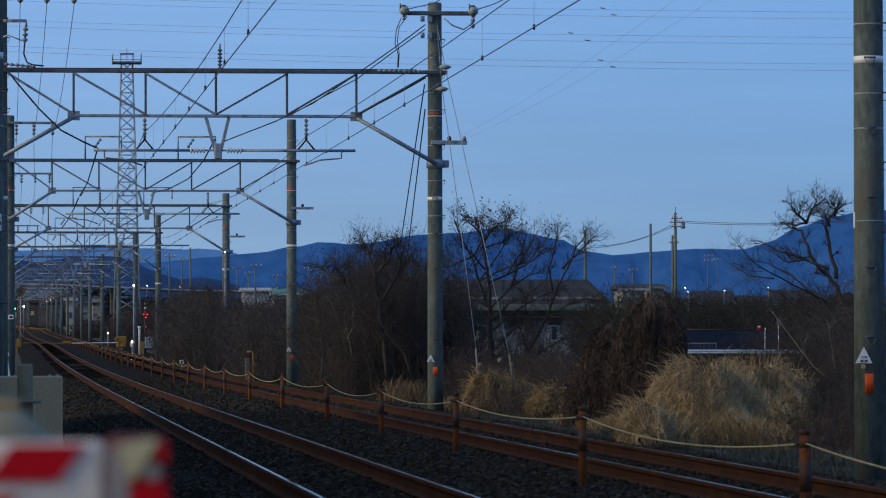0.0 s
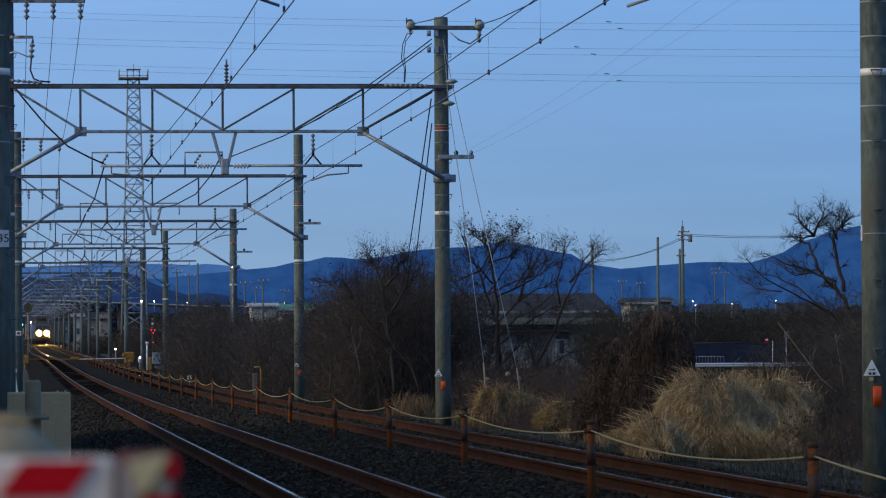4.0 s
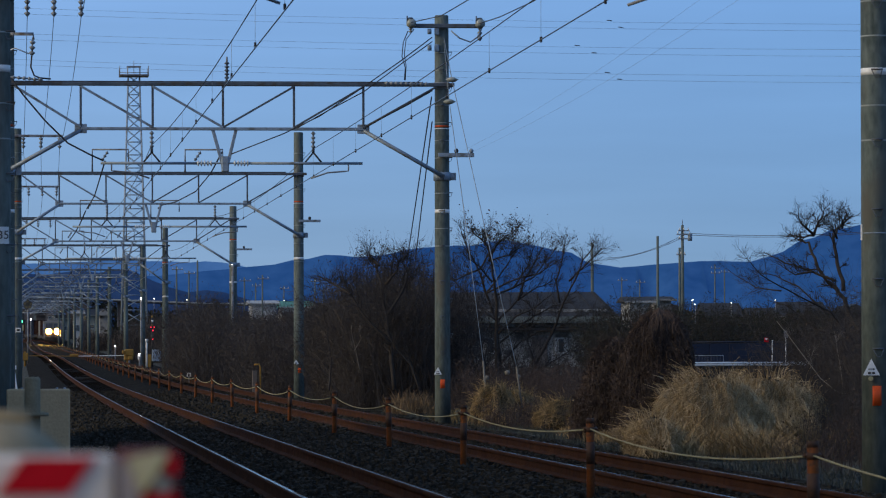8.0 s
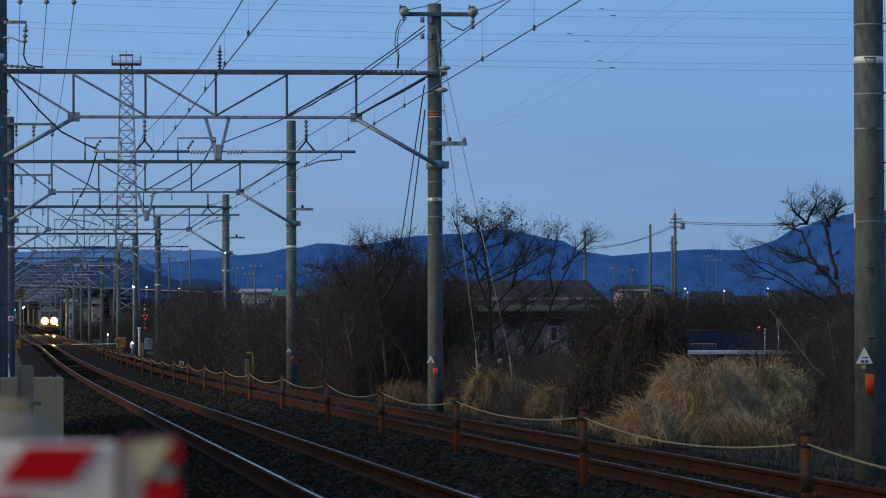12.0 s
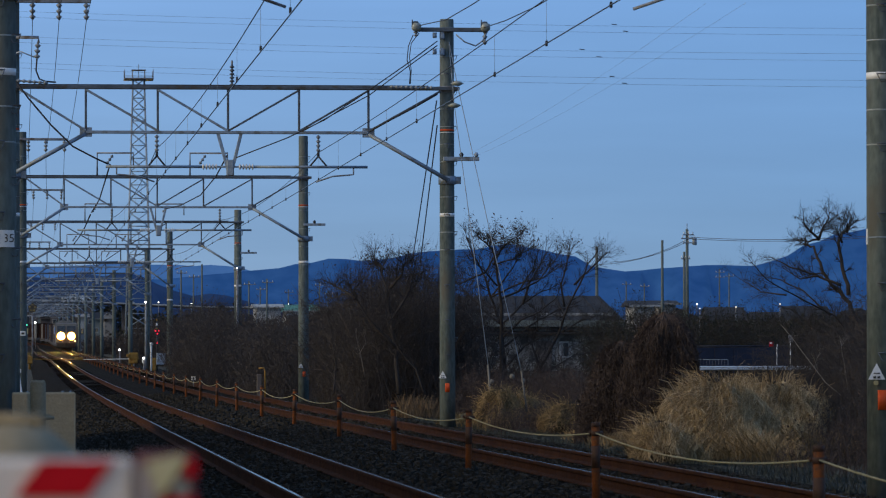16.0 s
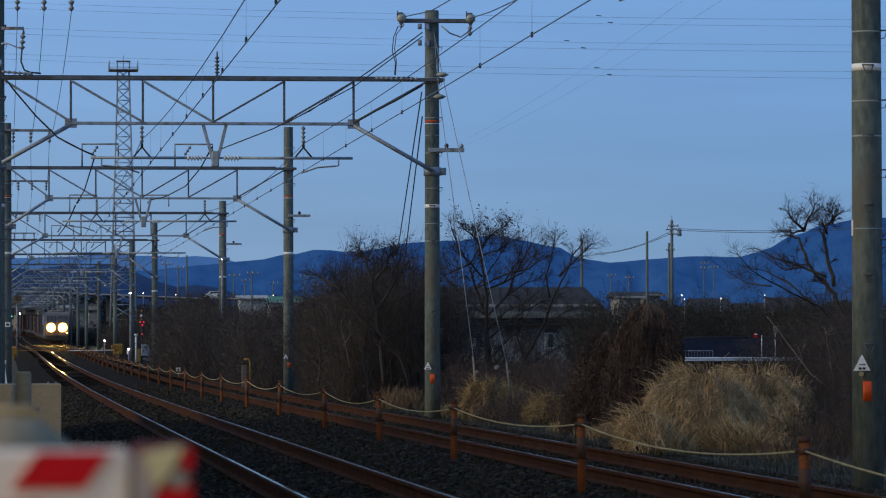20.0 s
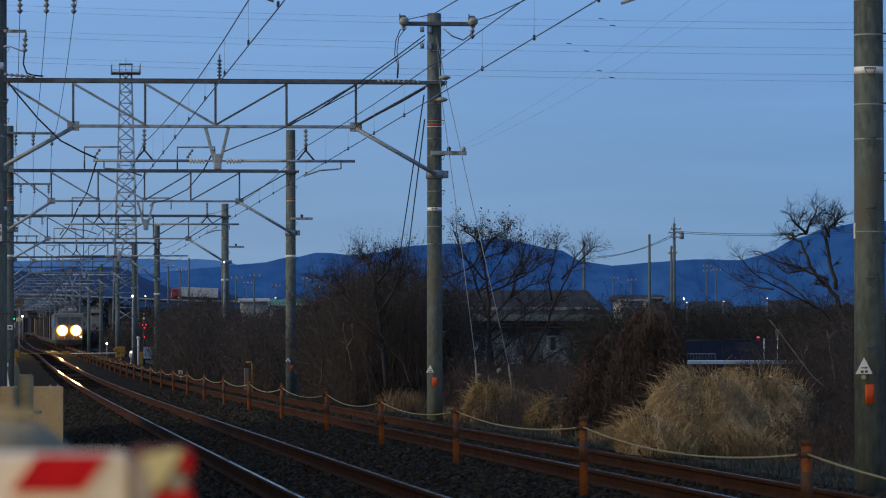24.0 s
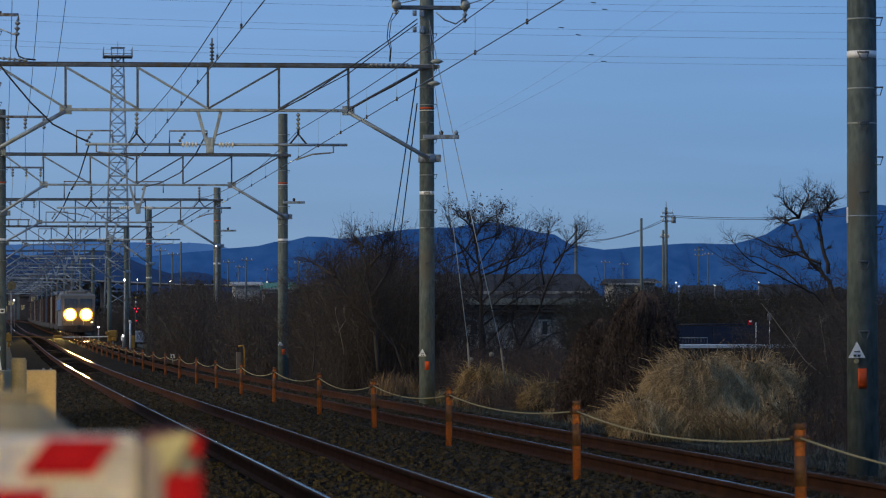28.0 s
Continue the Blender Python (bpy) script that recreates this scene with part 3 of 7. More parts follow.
def portal(y, xl, xr, zt, zb, zl, zr, zg, nodes, knee_l, knee_r, gamma=True, bar_z=None, left_bands=True, drop=0.0):
    t = thing("catenary_portal", "steel truss catenary portal between two grey concrete poles", "catenary portal", (0, 0, 0), "catenary portals over the tracks")
    pole(t, xl, y, zg, zl, bands=y < 240, steps=y < 200)
    pole(t, xr, y, zg, zr, bands=y < 240, steps=y < 200)
    part("top_chord", bar(Geo(), (xl, y - 0.19, zt), (xr + 0.25, y - 0.19, zt), 0.08, 0.12), DARKSTEEL, t)
    part("top_rail", bar(Geo(), (xl, y - 0.02, zt + 0.06), (xr - 0.4, y - 0.02, zt + 0.06), 0.03, 0.03), CABLE, t)
    part("bottom_chord", bar(Geo(), (nodes[0], y - 0.19, zb), (nodes[-1], y - 0.19, zb), 0.065, 0.09), GALV, t)
    for x in nodes:
        part("vertical_strut", bar(Geo(), (x, y - 0.2, zb), (x, y - 0.2, zt), 0.05, 0.05), DARKSTEEL, t)
    mid = len(nodes) // 2
    tops = [xl + 0.15] + list(nodes) + [xr - 0.15]
    for i in range(mid + 1):
        part("diagonal_strut", bar(Geo(), (tops[i], y - 0.22, zt - 0.05), (nodes[i], y - 0.22, zb + 0.03), 0.05, 0.05), GALV, t)
    for i in range(mid, len(nodes)):
        part("diagonal_strut", bar(Geo(), (tops[i + 2], y - 0.22, zt - 0.05), (nodes[i], y - 0.22, zb + 0.03), 0.042, 0.05), DARKSTEEL, t)
    for x, xp, zk in ((nodes[0], xl, knee_l), (nodes[-1], xr, knee_r)):
        part("knee_brace", Geo().tube([(x, y - 0.19, zb - 0.03), (xp, y - 0.19, zk)], 0.045, 10), GALV, t, "galvanised tubular knee brace")
        part("gusset", Geo().box((x, y - 0.2, zb), (0.26, 0.02, 0.2), 0.01), GALV, t)
        part("pole_clamp", Geo().tube([(xp, y, zk - 0.09), (xp, y, zk + 0.09)], 0.185, 20).box((xp + 0.24, y, zk), (0.12, 0.05, 0.16), 0.01), GALV, t)
    part("beam_clamp", Geo().tube([(xr, y, zt - 0.08), (xr, y, zt + 0.06)], 0.175, 20), DULL, t)
    # insulator strings and the fork over each track
    for xc in (NEAR_X + row_bend(y), 6.28 + row_bend(y)):
        part("insulator_string", discs(Geo(), (xc, y - 0.19, zb - 0.05), (xc, y - 0.19, zb - 0.42), 4, 0.052), DARKPORC, t)
        f = Geo().tube([(xc, y - 0.19, zb - 0.42), (xc, y - 0.19, zb - 0.5)], 0.03, 6)
        f.tube([(xc, y - 0.19, zb - 0.5), (xc - 0.2, y - 0.19, zb - 0.74)], 0.02, 6).tube([(xc, y - 0.19, zb - 0.5), (xc + 0.2, y - 0.19, zb - 0.74)], 0.02, 6)
        part("suspension_fork", f, CABLE, t)
    if bar_z:
        xm = nodes[mid]
        part("drop_bracket", bar(bar(Geo(), (xm - 0.22, y - 0.19, zb), (xm + 0.03, y - 0.19, bar_z - 0.18), 0.07, 0.06), (xm + 0.28, y - 0.19, zb),
                                 (xm + 0.06, y - 0.19, bar_z - 0.18), 0.07, 0.06).box((xm + 0.045, y - 0.19, bar_z - 0.02), (0.16, 0.1, 0.34), 0.02), GALV, t)
        rb = Geo()
        rb.tube([(nodes[0] + 0.42, y - 0.19, bar_z), (xm - 0.5, y - 0.19, bar_z)], 0.03, 8)
        rb.tube([(xm + 0.5, y - 0.19, bar_z), (nodes[-1] - 0.02, y - 0.19, bar_z)], 0.03, 8)
        rb.tube([(xm - 0.5, y - 0.19, bar_z), (xm + 0.5, y - 0.19, bar_z)], 0.02, 8)
        part("registration_bar", rb, GALV, t)
        for s in (-1, 1):
            part("bar_insulator", discs(Geo(), (xm + s * 0.22, y - 0.19, bar_z), (xm + s * 0.56, y - 0.19, bar_z), 5, 0.07), PORCELAIN, t)
        for xe, s in ((nodes[0] + 0.65, -1), (nodes[-1] - 0.32, 1)):
            part("steady_arm", Geo().tube([(xe, y - 0.19, bar_z), (xe, y - 0.19, bar_z - 0.16), (xe - s * 0.08, y - 0.19, bar_z - 0.17), (xe - s * 0.45, y - 0.19, bar_z - 0.20),
                                           (xe - s * 0.8, y - 0.19, bar_z - 0.32)], 0.017, 6), DULL, t)
    if gamma:
        for xa, xb in ((nodes[0] + 1.05, nodes[0] + 2.2), (nodes[mid] + 1.05, nodes[mid] + 2.25)):
            fr = Geo().tube([(xa, y, zt), (xa, y, zt + 0.78), (xb, y, zt + 0.78), (xb, y, zt + 0.3)], 0.03, 6)
            part("feeder_frame", fr, DULL, t)
            part("feeder_insulator", discs(Geo(), (xa + 0.5, y, zt + 0.72), (xa + 0.3, y, zt + 0.42), 3, 0.06), DARKPORC, t)
    return t


RIGHTS = {1: 9.24, 2: 9.05, 3: 8.96, 4: 9.15, 5: 7.83, 6: 7.95, 7: 8.03, 8: 7.83, 9: 7.7}
PITCH = 45.35
for i in range(1, 17):
    y = PITCH * i
    lift = max(0.0, rise(y) - 0.35)
    xr = RIGHTS.get(i, 7.75)
    xl = {1: -0.22, 2: -0.2, 3: 0.0}.get(i, 0.05)
    b = row_bend(y)
    w = (xr - xl)
    if i == 2:
        nodes = [1.35, 2.87, 4.36, 5.87, 7.35]
    elif i == 3:
        nodes = [1.34, 2.82, 4.29, 5.76, 7.31]
    elif i == 4:
        nodes = [1.62, 3.14, 4.61, 6.10, 7.59]
    else:
        nodes = [xl + b + w * u for u in (0.165, 0.335, 0.5, 0.665, 0.83)]
    zt = 6.86 + lift
    portal(y, xl + b, xr + b, zt, zt - 0.95, 8.75 + lift if i < 3 else 8.3 + lift, {1: 8.6, 2: 8.36, 3: 8.2, 4: 7.4}.get(i, 7.8 + lift),
           rise(y) - 0.3, nodes, zt - 1.85, zt - (1.5 if i == 1 else 1.95), gamma=i > 2, bar_z=zt - 1.68)


# ---- train ----
def train_pose(y):
    a = Vector(on_line(FAR_X, y, FAR_DROP))
    slope = math.atan((bend(y + 5) - bend(y - 5)) / 10)
    return Matrix.Translation(a) @ pose(0, 0, 0, 0, 0, -math.degrees(slope))


def locomotive(lamp_glass, label, gap):
    t = thing("electric_locomotive", label, "locomotive")
    prof = [(0.0, 0.95), (-0.02, 2.0), (0.45, 3.45), (1.0, 3.62), (17.2, 3.62), (17.7, 3.4), (18.1, 1.9), (18.1, 0.95)]
    g, n = Geo(), len(prof)
    vs = []
    for s in (-1, 1):
        for y, z in prof:
            tuck = 1.45 - (0.14 if z > 3.5 else 0.0) - (0.10 if y < 0.1 or y > 18 else 0)
            vs.append((s * tuck, y, z))
    g.add(vs, [(i, (i + 1) % n, n + (i + 1) % n, n + i) for i in range(n)][::1])
    g.f.append(tuple(range(n - 1, -1, -1)))
    g.f.append(tuple(range(n, 2 * n)))
    g.m += [0, 0]
    g.s += [False, False]
    body = part("body", g, LOCOGREY, t)
    part("blue_stripe", Geo().box((-1.40, 9.0, 2.7), (0.11, 15.5, 0.9), 0.02).box((1.40, 9.0, 2.7), (0.11, 15.5, 0.9), 0.02), LOCOBLUE, body)
    tilt = pose(0, 0, 0, -17)
    for s in (-1, 1):
        part("windscreen", Geo().box((s * 0.62, 0.19, 2.78), (1.08, 0.05, 0.85), 0.02, tilt), PANE, body)
        # oversized lens and self-glowing ring imitate the spread of lamp glare
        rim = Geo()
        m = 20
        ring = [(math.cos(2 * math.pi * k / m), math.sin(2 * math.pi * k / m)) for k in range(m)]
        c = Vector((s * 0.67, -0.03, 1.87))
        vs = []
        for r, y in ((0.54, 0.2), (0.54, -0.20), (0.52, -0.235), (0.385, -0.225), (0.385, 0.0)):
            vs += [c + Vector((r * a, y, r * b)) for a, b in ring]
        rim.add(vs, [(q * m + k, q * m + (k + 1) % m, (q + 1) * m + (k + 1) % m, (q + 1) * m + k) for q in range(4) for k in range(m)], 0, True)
        lamp = part("headlight", rim, GLARERING, t)
        lens = Geo()
        lens.add([c + Vector((0.38 * a, 0.0, 0.38 * b)) for a, b in ring], [tuple(range(m))])
        part("lens", lens, lamp_glass, lamp, "glaring warm white lens")
        # a deep barrel holds crossed blades, an added helper that narrows the beam along the track
        vanes = Geo()
        for k in range(-int(0.38 / gap), int(0.38 / gap) + 1):
            e = gap * k
            w = math.sqrt(max(0.0, 0.382 ** 2 - e * e))
            if w > 0.02:
                vanes.box(c + Vector((e, -0.112, 0)), (0.0008, 0.20, 2 * w))
                vanes.box(c + Vector((0, -0.112, e)), (2 * w, 0.20, 0.0008))
        part("louvre", vanes, BLADEBLACK, lamp, "matt black blades added to narrow the beam")
        part("marker_lamp", Geo().tube([(s * 1.15, -0.02, 1.25), (s * 1.15, -0.1, 1.25)], 0.08, 12), AMBERLAMP if s > 0 else PANE, t)
        part("buffer_step", Geo().box((s * 1.1, -0.12, 0.55), (0.5, 0.2, 0.1), 0.02), UNDER, t)
        part("handrail", Geo().tube([(s * 0.45, -0.08, 1.05), (s * 0.45, -0.1, 1.5), (s * 0.9, -0.1, 1.5)], 0.018, 6), WHITE, t)
    part("front_skirt", Geo().box((0, 0.05, 0.68), (2.5, 0.12, 0.6), 0.04), UNDER, t)
    part("coupler", Geo().box((0, -0.3, 0.88), (0.26, 0.7, 0.3), 0.05), UNDER, t)
    part("underframe", Geo().box((0, 9.0, 0.85), (2.5, 17.6, 0.4), 0.05), UNDER, t)
    for y in (2.9, 9.0, 15.1):
        bogie = part("bogie", Geo().box((0, y, 0.62), (2.2, 3.4, 0.45), 0.06), UNDER, t)
        for dy in (-1.15, 1.15):
            for s in (-1, 1):
                part("wheel", Geo().tube([(s * 0.50, y + dy, 0.545), (s * 0.62, y + dy, 0.545)], 0.54, 24), UNDER, bogie)
    for y in (3.4, 14.6):
        part("pantograph", Geo().tube([(-0.6, y, 3.9), (0, y + 1.0, 4.35), (0, y, 4.75)], 0.03, 6).tube([(0.6, y, 3.9), (0, y + 1.0, 4.35)], 0.03, 6)
             .tube([(-0.85, y, 4.68), (-0.55, y, 4.78), (0.55, y, 4.78), (0.85, y, 4.68)], 0.025, 6).box((0, y + 0.2, 3.82), (1.5, 1.3, 0.1), 0.02), DULL, t)
    part("roof_box", Geo().box((0, 9, 3.75), (1.7, 6.5, 0.36), 0.05).box((0, 2.0, 3.7), (1.3, 1.4, 0.25), 0.05), LOCOGREY, t)
    return t


def wagon(kinds):
    t = thing("container_wagon", "flat container wagon carrying five freight containers", "freight wagon", (0, 0, 0), "container wagons behind the locomotive")
    part("flat_frame", Geo().box((0, 0, 0.90), (2.5, 19.6, 0.22), 0.03), UNDER, t)
    for s in (-1, 1):
        part("side_sill", Geo().box((s * 1.2, 0, 0.72), (0.08, 18.0, 0.34), 0.02), UNDER, t)
    for y in (-7, 7):
        bogie = part("bogie", Geo().box((0, y, 0.55), (2.1, 2.6, 0.36), 0.05), UNDER, t)
        for dy in (-0.9, 0.9):
            for s in (-1, 1):
                part("wheel", Geo().tube([(s * 0.50, y + dy, 0.43), (s * 0.62, y + dy, 0.43)], 0.43, 20), UNDER, bogie)
    for k, mtl in enumerate(kinds):
        if mtl is None:
            continue
        y = -7.72 + 3.86 * k
        rib, ring = Geo(), [(-1.22, y - 1.83)]
        for sx, sy in ((1, 1), (-1, -1)):
            ring += [(sx * 1.22, y - sy * 1.83)] if sx > 0 else []
            for q in range(6):
                c = y + sy * (-1.4 + q * 0.56)
                ring += [(sx * 1.22, c - sy * 0.08), (sx * 1.255, c - sy * 0.05), (sx * 1.255, c + sy * 0.05), (sx * 1.22, c + sy * 0.08)]
            ring += [(sx * 1.22, y + sy * 1.83)] + ([(-1.22, y + 1.83)] if sx > 0 else [])
        ring = ring[:-1]
        m = len(ring)
        rib.add([(a, b, 1.03) for a, b in ring] + [(a, b, 3.53) for a, b in ring],
                [(k2, (k2 + 1) % m, m + (k2 + 1) % m, m + k2) for k2 in range(m)] + [tuple(range(m - 1, -1, -1)), tuple(range(m, 2 * m))])
        box = part("container", rib, mtl, t)
        for e in (-1, 1):
            for s in (-1, 1):
                part("corner_post", Geo().box((s * 1.19, y + e * 1.79, 2.28), (0.12, 0.12, 2.52), 0.01), mtl, box)
    return t


def motions():
    front = 356.0
    speed = 16.7
    times = [2.0 * k for k in range(15)]
    walk(loco, [(s, train_pose(front + speed * (28.0 - s))) for s in times])
    for k, w in enumerate(wagons):
        back = front + 18.9 + 10.2 + 20.4 * k
        walk(w, [(s, train_pose(back + speed * (28.0 - s))) for s in times])
    # road traffic on the overpass: the lorry and the car wait behind the brush, then cross
    def lane(x, y):
        return pose(x, y, road_z(x) + 0.005, 0, math.degrees(math.atan((road_z(x - 2) - road_z(x + 4)) / 6)))
    walk(truck, [(s, lane(x, 757.8)) for s, x in ((0.0, 80.0), (18.4, 80.0), (19.6, 72.0), (22.0, 46.6), (24.0, 28.6), (26.0, 10.6), (28.0, -7.4))])
    walk(car, [(s, lane(x, 762.0)) for s, x in ((0.0, -16.0), (12.0, -16.0), (14.0, -4.9), (16.0, 9.1), (18.0, 23.1), (20.0, 37.1), (22.0, 51.1), (24.0, 65.0), (26.0, 78.0), (28.0, 84.0))])
    # the second train comes up on the near track from behind the crossing
    walk(second, [(s, pose(NEAR_X, -30.0 - 20.0 * (28.0 - s), 0, 0, 0, 180)) for s in times])


loco = locomotive(HEADLAMP, "pale grey and blue electric locomotive with two lit headlights", 0.075)
second = locomotive(BEAMLAMP, "pale grey electric locomotive with deep-set headlights on the near track", 0.0165)
wagons = []
MIX = [[BOXRED, BOXRED, BOXGREY, BOXRED, BOXRED], [BOXRED, BOXRED, BOXGREY, BOXGREY, BOXRED], [BOXRED, BOXRED, BOXRED, BOXBLUE, BOXBLUE],
       [BOXBLUE, BOXRED, BOXRED, BOXBLUE, BOXRED]]
for k in range(16):
    if k < 4:
        wagons.append(wagon(MIX[k]))
    else:
        wagons.append(copy_thing(wagons[k % 4], Matrix.Identity(4)))

# ---- thin sticks, leaves and blades ----
class Sticks:
    """Many thin three-sided tapering sticks in one mesh."""

    def __init__(self):
        self.seg = []

    def add(self, a, b, r0, r1):
        self.seg.append((*a, *b, r0, r1))

    def mesh(self, name, material):
        s = np.array(self.seg)
        a, b = s[:, :3], s[:, 3:6]
        d = b - a
        d /= np.linalg.norm(d, axis=1, keepdims=True) + 1e-9
        ref = np.where(np.abs(d[:, 2:3]) > 0.9, np.array([[1.0, 0, 0]]), np.array([[0, 0, 1.0]]))
        u = np.cross(d, ref)
        u /= np.linalg.norm(u, axis=1, keepdims=True) + 1e-9
        w = np.cross(d, u)
        vs = np.empty((len(s), 6, 3))
        for k in range(3):
            c, q = math.cos(2.0944 * k), math.sin(2.0944 * k)
            vs[:, k] = a + (u * c + w * q) * s[:, 6:7]
            vs[:, 3 + k] = b + (u * c + w * q) * s[:, 7:8]
        base = (np.arange(len(s)) * 6)[:, None, None]
        fs = (np.array([[0, 1, 4, 3], [1, 2, 5, 4], [2, 0, 3, 5]])[None] + base).reshape(-1, 4)
        me = bpy.data.meshes.new(name)
        me.from_pydata(vs.reshape(-1, 3).tolist(), [], fs.tolist())
        me.materials.append(material)
        return me


def flakes(name, points, size, material, rng):
    """Small folded leaf blades round the given points."""
    p = np.array(points)
    n = len(p)
    a = rng.normal(size=(n, 3))
    a /= np.linalg.norm(a, axis=1, keepdims=True)
    b = np.cross(a, rng.normal(size=(n, 3)))
    b /= np.linalg.norm(b, axis=1, keepdims=True) + 1e-9
    c = np.cross(a, b)
    s = size * rng.uniform(0.6, 1.4, (n, 1))
    vs = np.stack([p - a * s, p + b * s * 0.5 + c * s * 0.12, p + a * s, p - b * s * 0.5 + c * s * 0.12], 1)
    base = (np.arange(n) * 4)[:, None, None]
    fs = (np.array([[0, 1, 2], [0, 2, 3]])[None] + base).reshape(-1, 3)
    me = bpy.data.meshes.new(name)
    me.from_pydata(vs.reshape(-1, 3).tolist(), [], fs.tolist())
    me.materials.append(material)
    return me


def blades(name, roots, height, width, lean, material, rng, wind=(0, 0)):
    """Curved grass blades from the given roots; height one number per root."""
    p = np.array(roots)
    n = len(p)
    h = np.array(height)[:, None] if np.ndim(height) else np.full((n, 1), height)
    ang = rng.uniform(0, 2 * math.pi, n)
    out = np.stack([np.cos(ang), np.sin(ang), np.zeros(n)], 1) * lean * rng.uniform(0.2, 1.0, (n, 1)) + np.array([[wind[0], wind[1], 0]])
    side = np.stack([-np.sin(ang + 0.7), np.cos(ang + 0.7), np.zeros(n)], 1)
    w = width * rng.uniform(0.6, 1.3, (n, 1))
    rows = []
    for u, k in ((0, 1.0), (0.4, 0.9), (0.75, 0.6)):
        c = p + np.array([[0, 0, 1.0]]) * h * (u - 0.22 * u * u * lean) + out * h * u * u
        rows += [c - side * w * k / 2, c + side * w * k / 2]
    rows.append(p + np.array([[0, 0, 1.0]]) * h * (1 - 0.34 * lean) + out * h)
    vs = np.stack(rows, 1)
    base = (np.arange(n) * 7)[:, None]
    quads = np.concatenate([np.array([[0, 1, 3, 2]]) + base, np.array([[2, 3, 5, 4]]) + base])
    tris = np.array([[4, 5, 6]]) + base
    me = bpy.data.meshes.new(name)
    me.from_pydata(vs.reshape(-1, 3).tolist(), [], quads.tolist() + tris.tolist())
    me.materials.append(material)
    return me


def grow(sticks, tips, p, d, length, r, level, rng, kids, spread, lift=0.12, keep=None):
    """A limb with side shoots; each level is shorter and thinner. keep takes the stem of this level apart."""
    steps = 4 if level > 0 else 2
    pts = [p]
    for i in range(steps):
        d = (d + Vector(rng.normal(size=3)) * 0.13 + Vector((0, 0, lift))).normalized()
        pts.append(pts[-1] + d * (length / steps))
    for i in range(steps):
        a, b = r * (1 - 0.6 * i / steps), r * (1 - 0.6 * (i + 1) / steps)
        if keep is not None:
            keep.append((pts[i], a))
        else:
            sticks.add(pts[i], pts[i + 1], a, b)
    if keep is not None:
        keep.append((pts[-1], r * 0.4))
    tips.append(tuple(pts[-1]))
    if level == 0:
        return
    for k in range(kids[-level]):
        u = rng.uniform(0.3, 1.0)
        j = min(int(u * steps), steps - 1)
        q = pts[j] + (pts[j + 1] - pts[j]) * (u * steps - j)
        axis = Vector(rng.normal(size=3))
        nd = (d + axis.normalized() * spread).normalized()
        grow(sticks, tips, q, nd, length * rng.uniform(0.45, 0.75), r * 0.5 * (1.2 - 0.5 * u), level - 1, rng, kids, spread, lift)


def bare_tree(name, label, base, height, radius, seed, kids, stems=1, spread=0.75, leaves=0, lean=(0, 0), leaf=0.05):
    rng = np.random.default_rng(seed)
    t = thing(name, label, "tree", base)
    st, tips = Sticks(), []
    lv = len(kids)
    for s in range(stems):
        keep = []
        d = Vector((lean[0] + rng.normal() * 0.16 * (stems > 1), lean[1] + rng.normal() * 0.16 * (stems > 1), 1)).normalized()
        p = Vector((rng.normal() * 0.12 * (stems > 1), rng.normal() * 0.12 * (stems > 1), -0.2))
        grow(st, tips, p, d, height * rng.uniform(0.62, 0.75), radius, lv, rng, kids, spread, 0.1, keep)
        part("trunk", Geo().tube([q for q, _ in keep], [r for _, r in keep], 9), BARK, t)
    me = st.mesh("crown", BARK)
    tagged(part("crown", me, None, t, "bare branching twigs"), kind="stuff")
    if leaves:
        pick = [tips[i] for i in rng.integers(0, len(tips), leaves)]
        pts = np.array(pick) + rng.normal(size=(leaves, 3)) * 0.06
        tagged(part("dead_leaves", flakes("dead_leaves", pts, leaf, DEADLEAF, rng), None, t, "withered brown leaves"), kind="stuff")
    return t


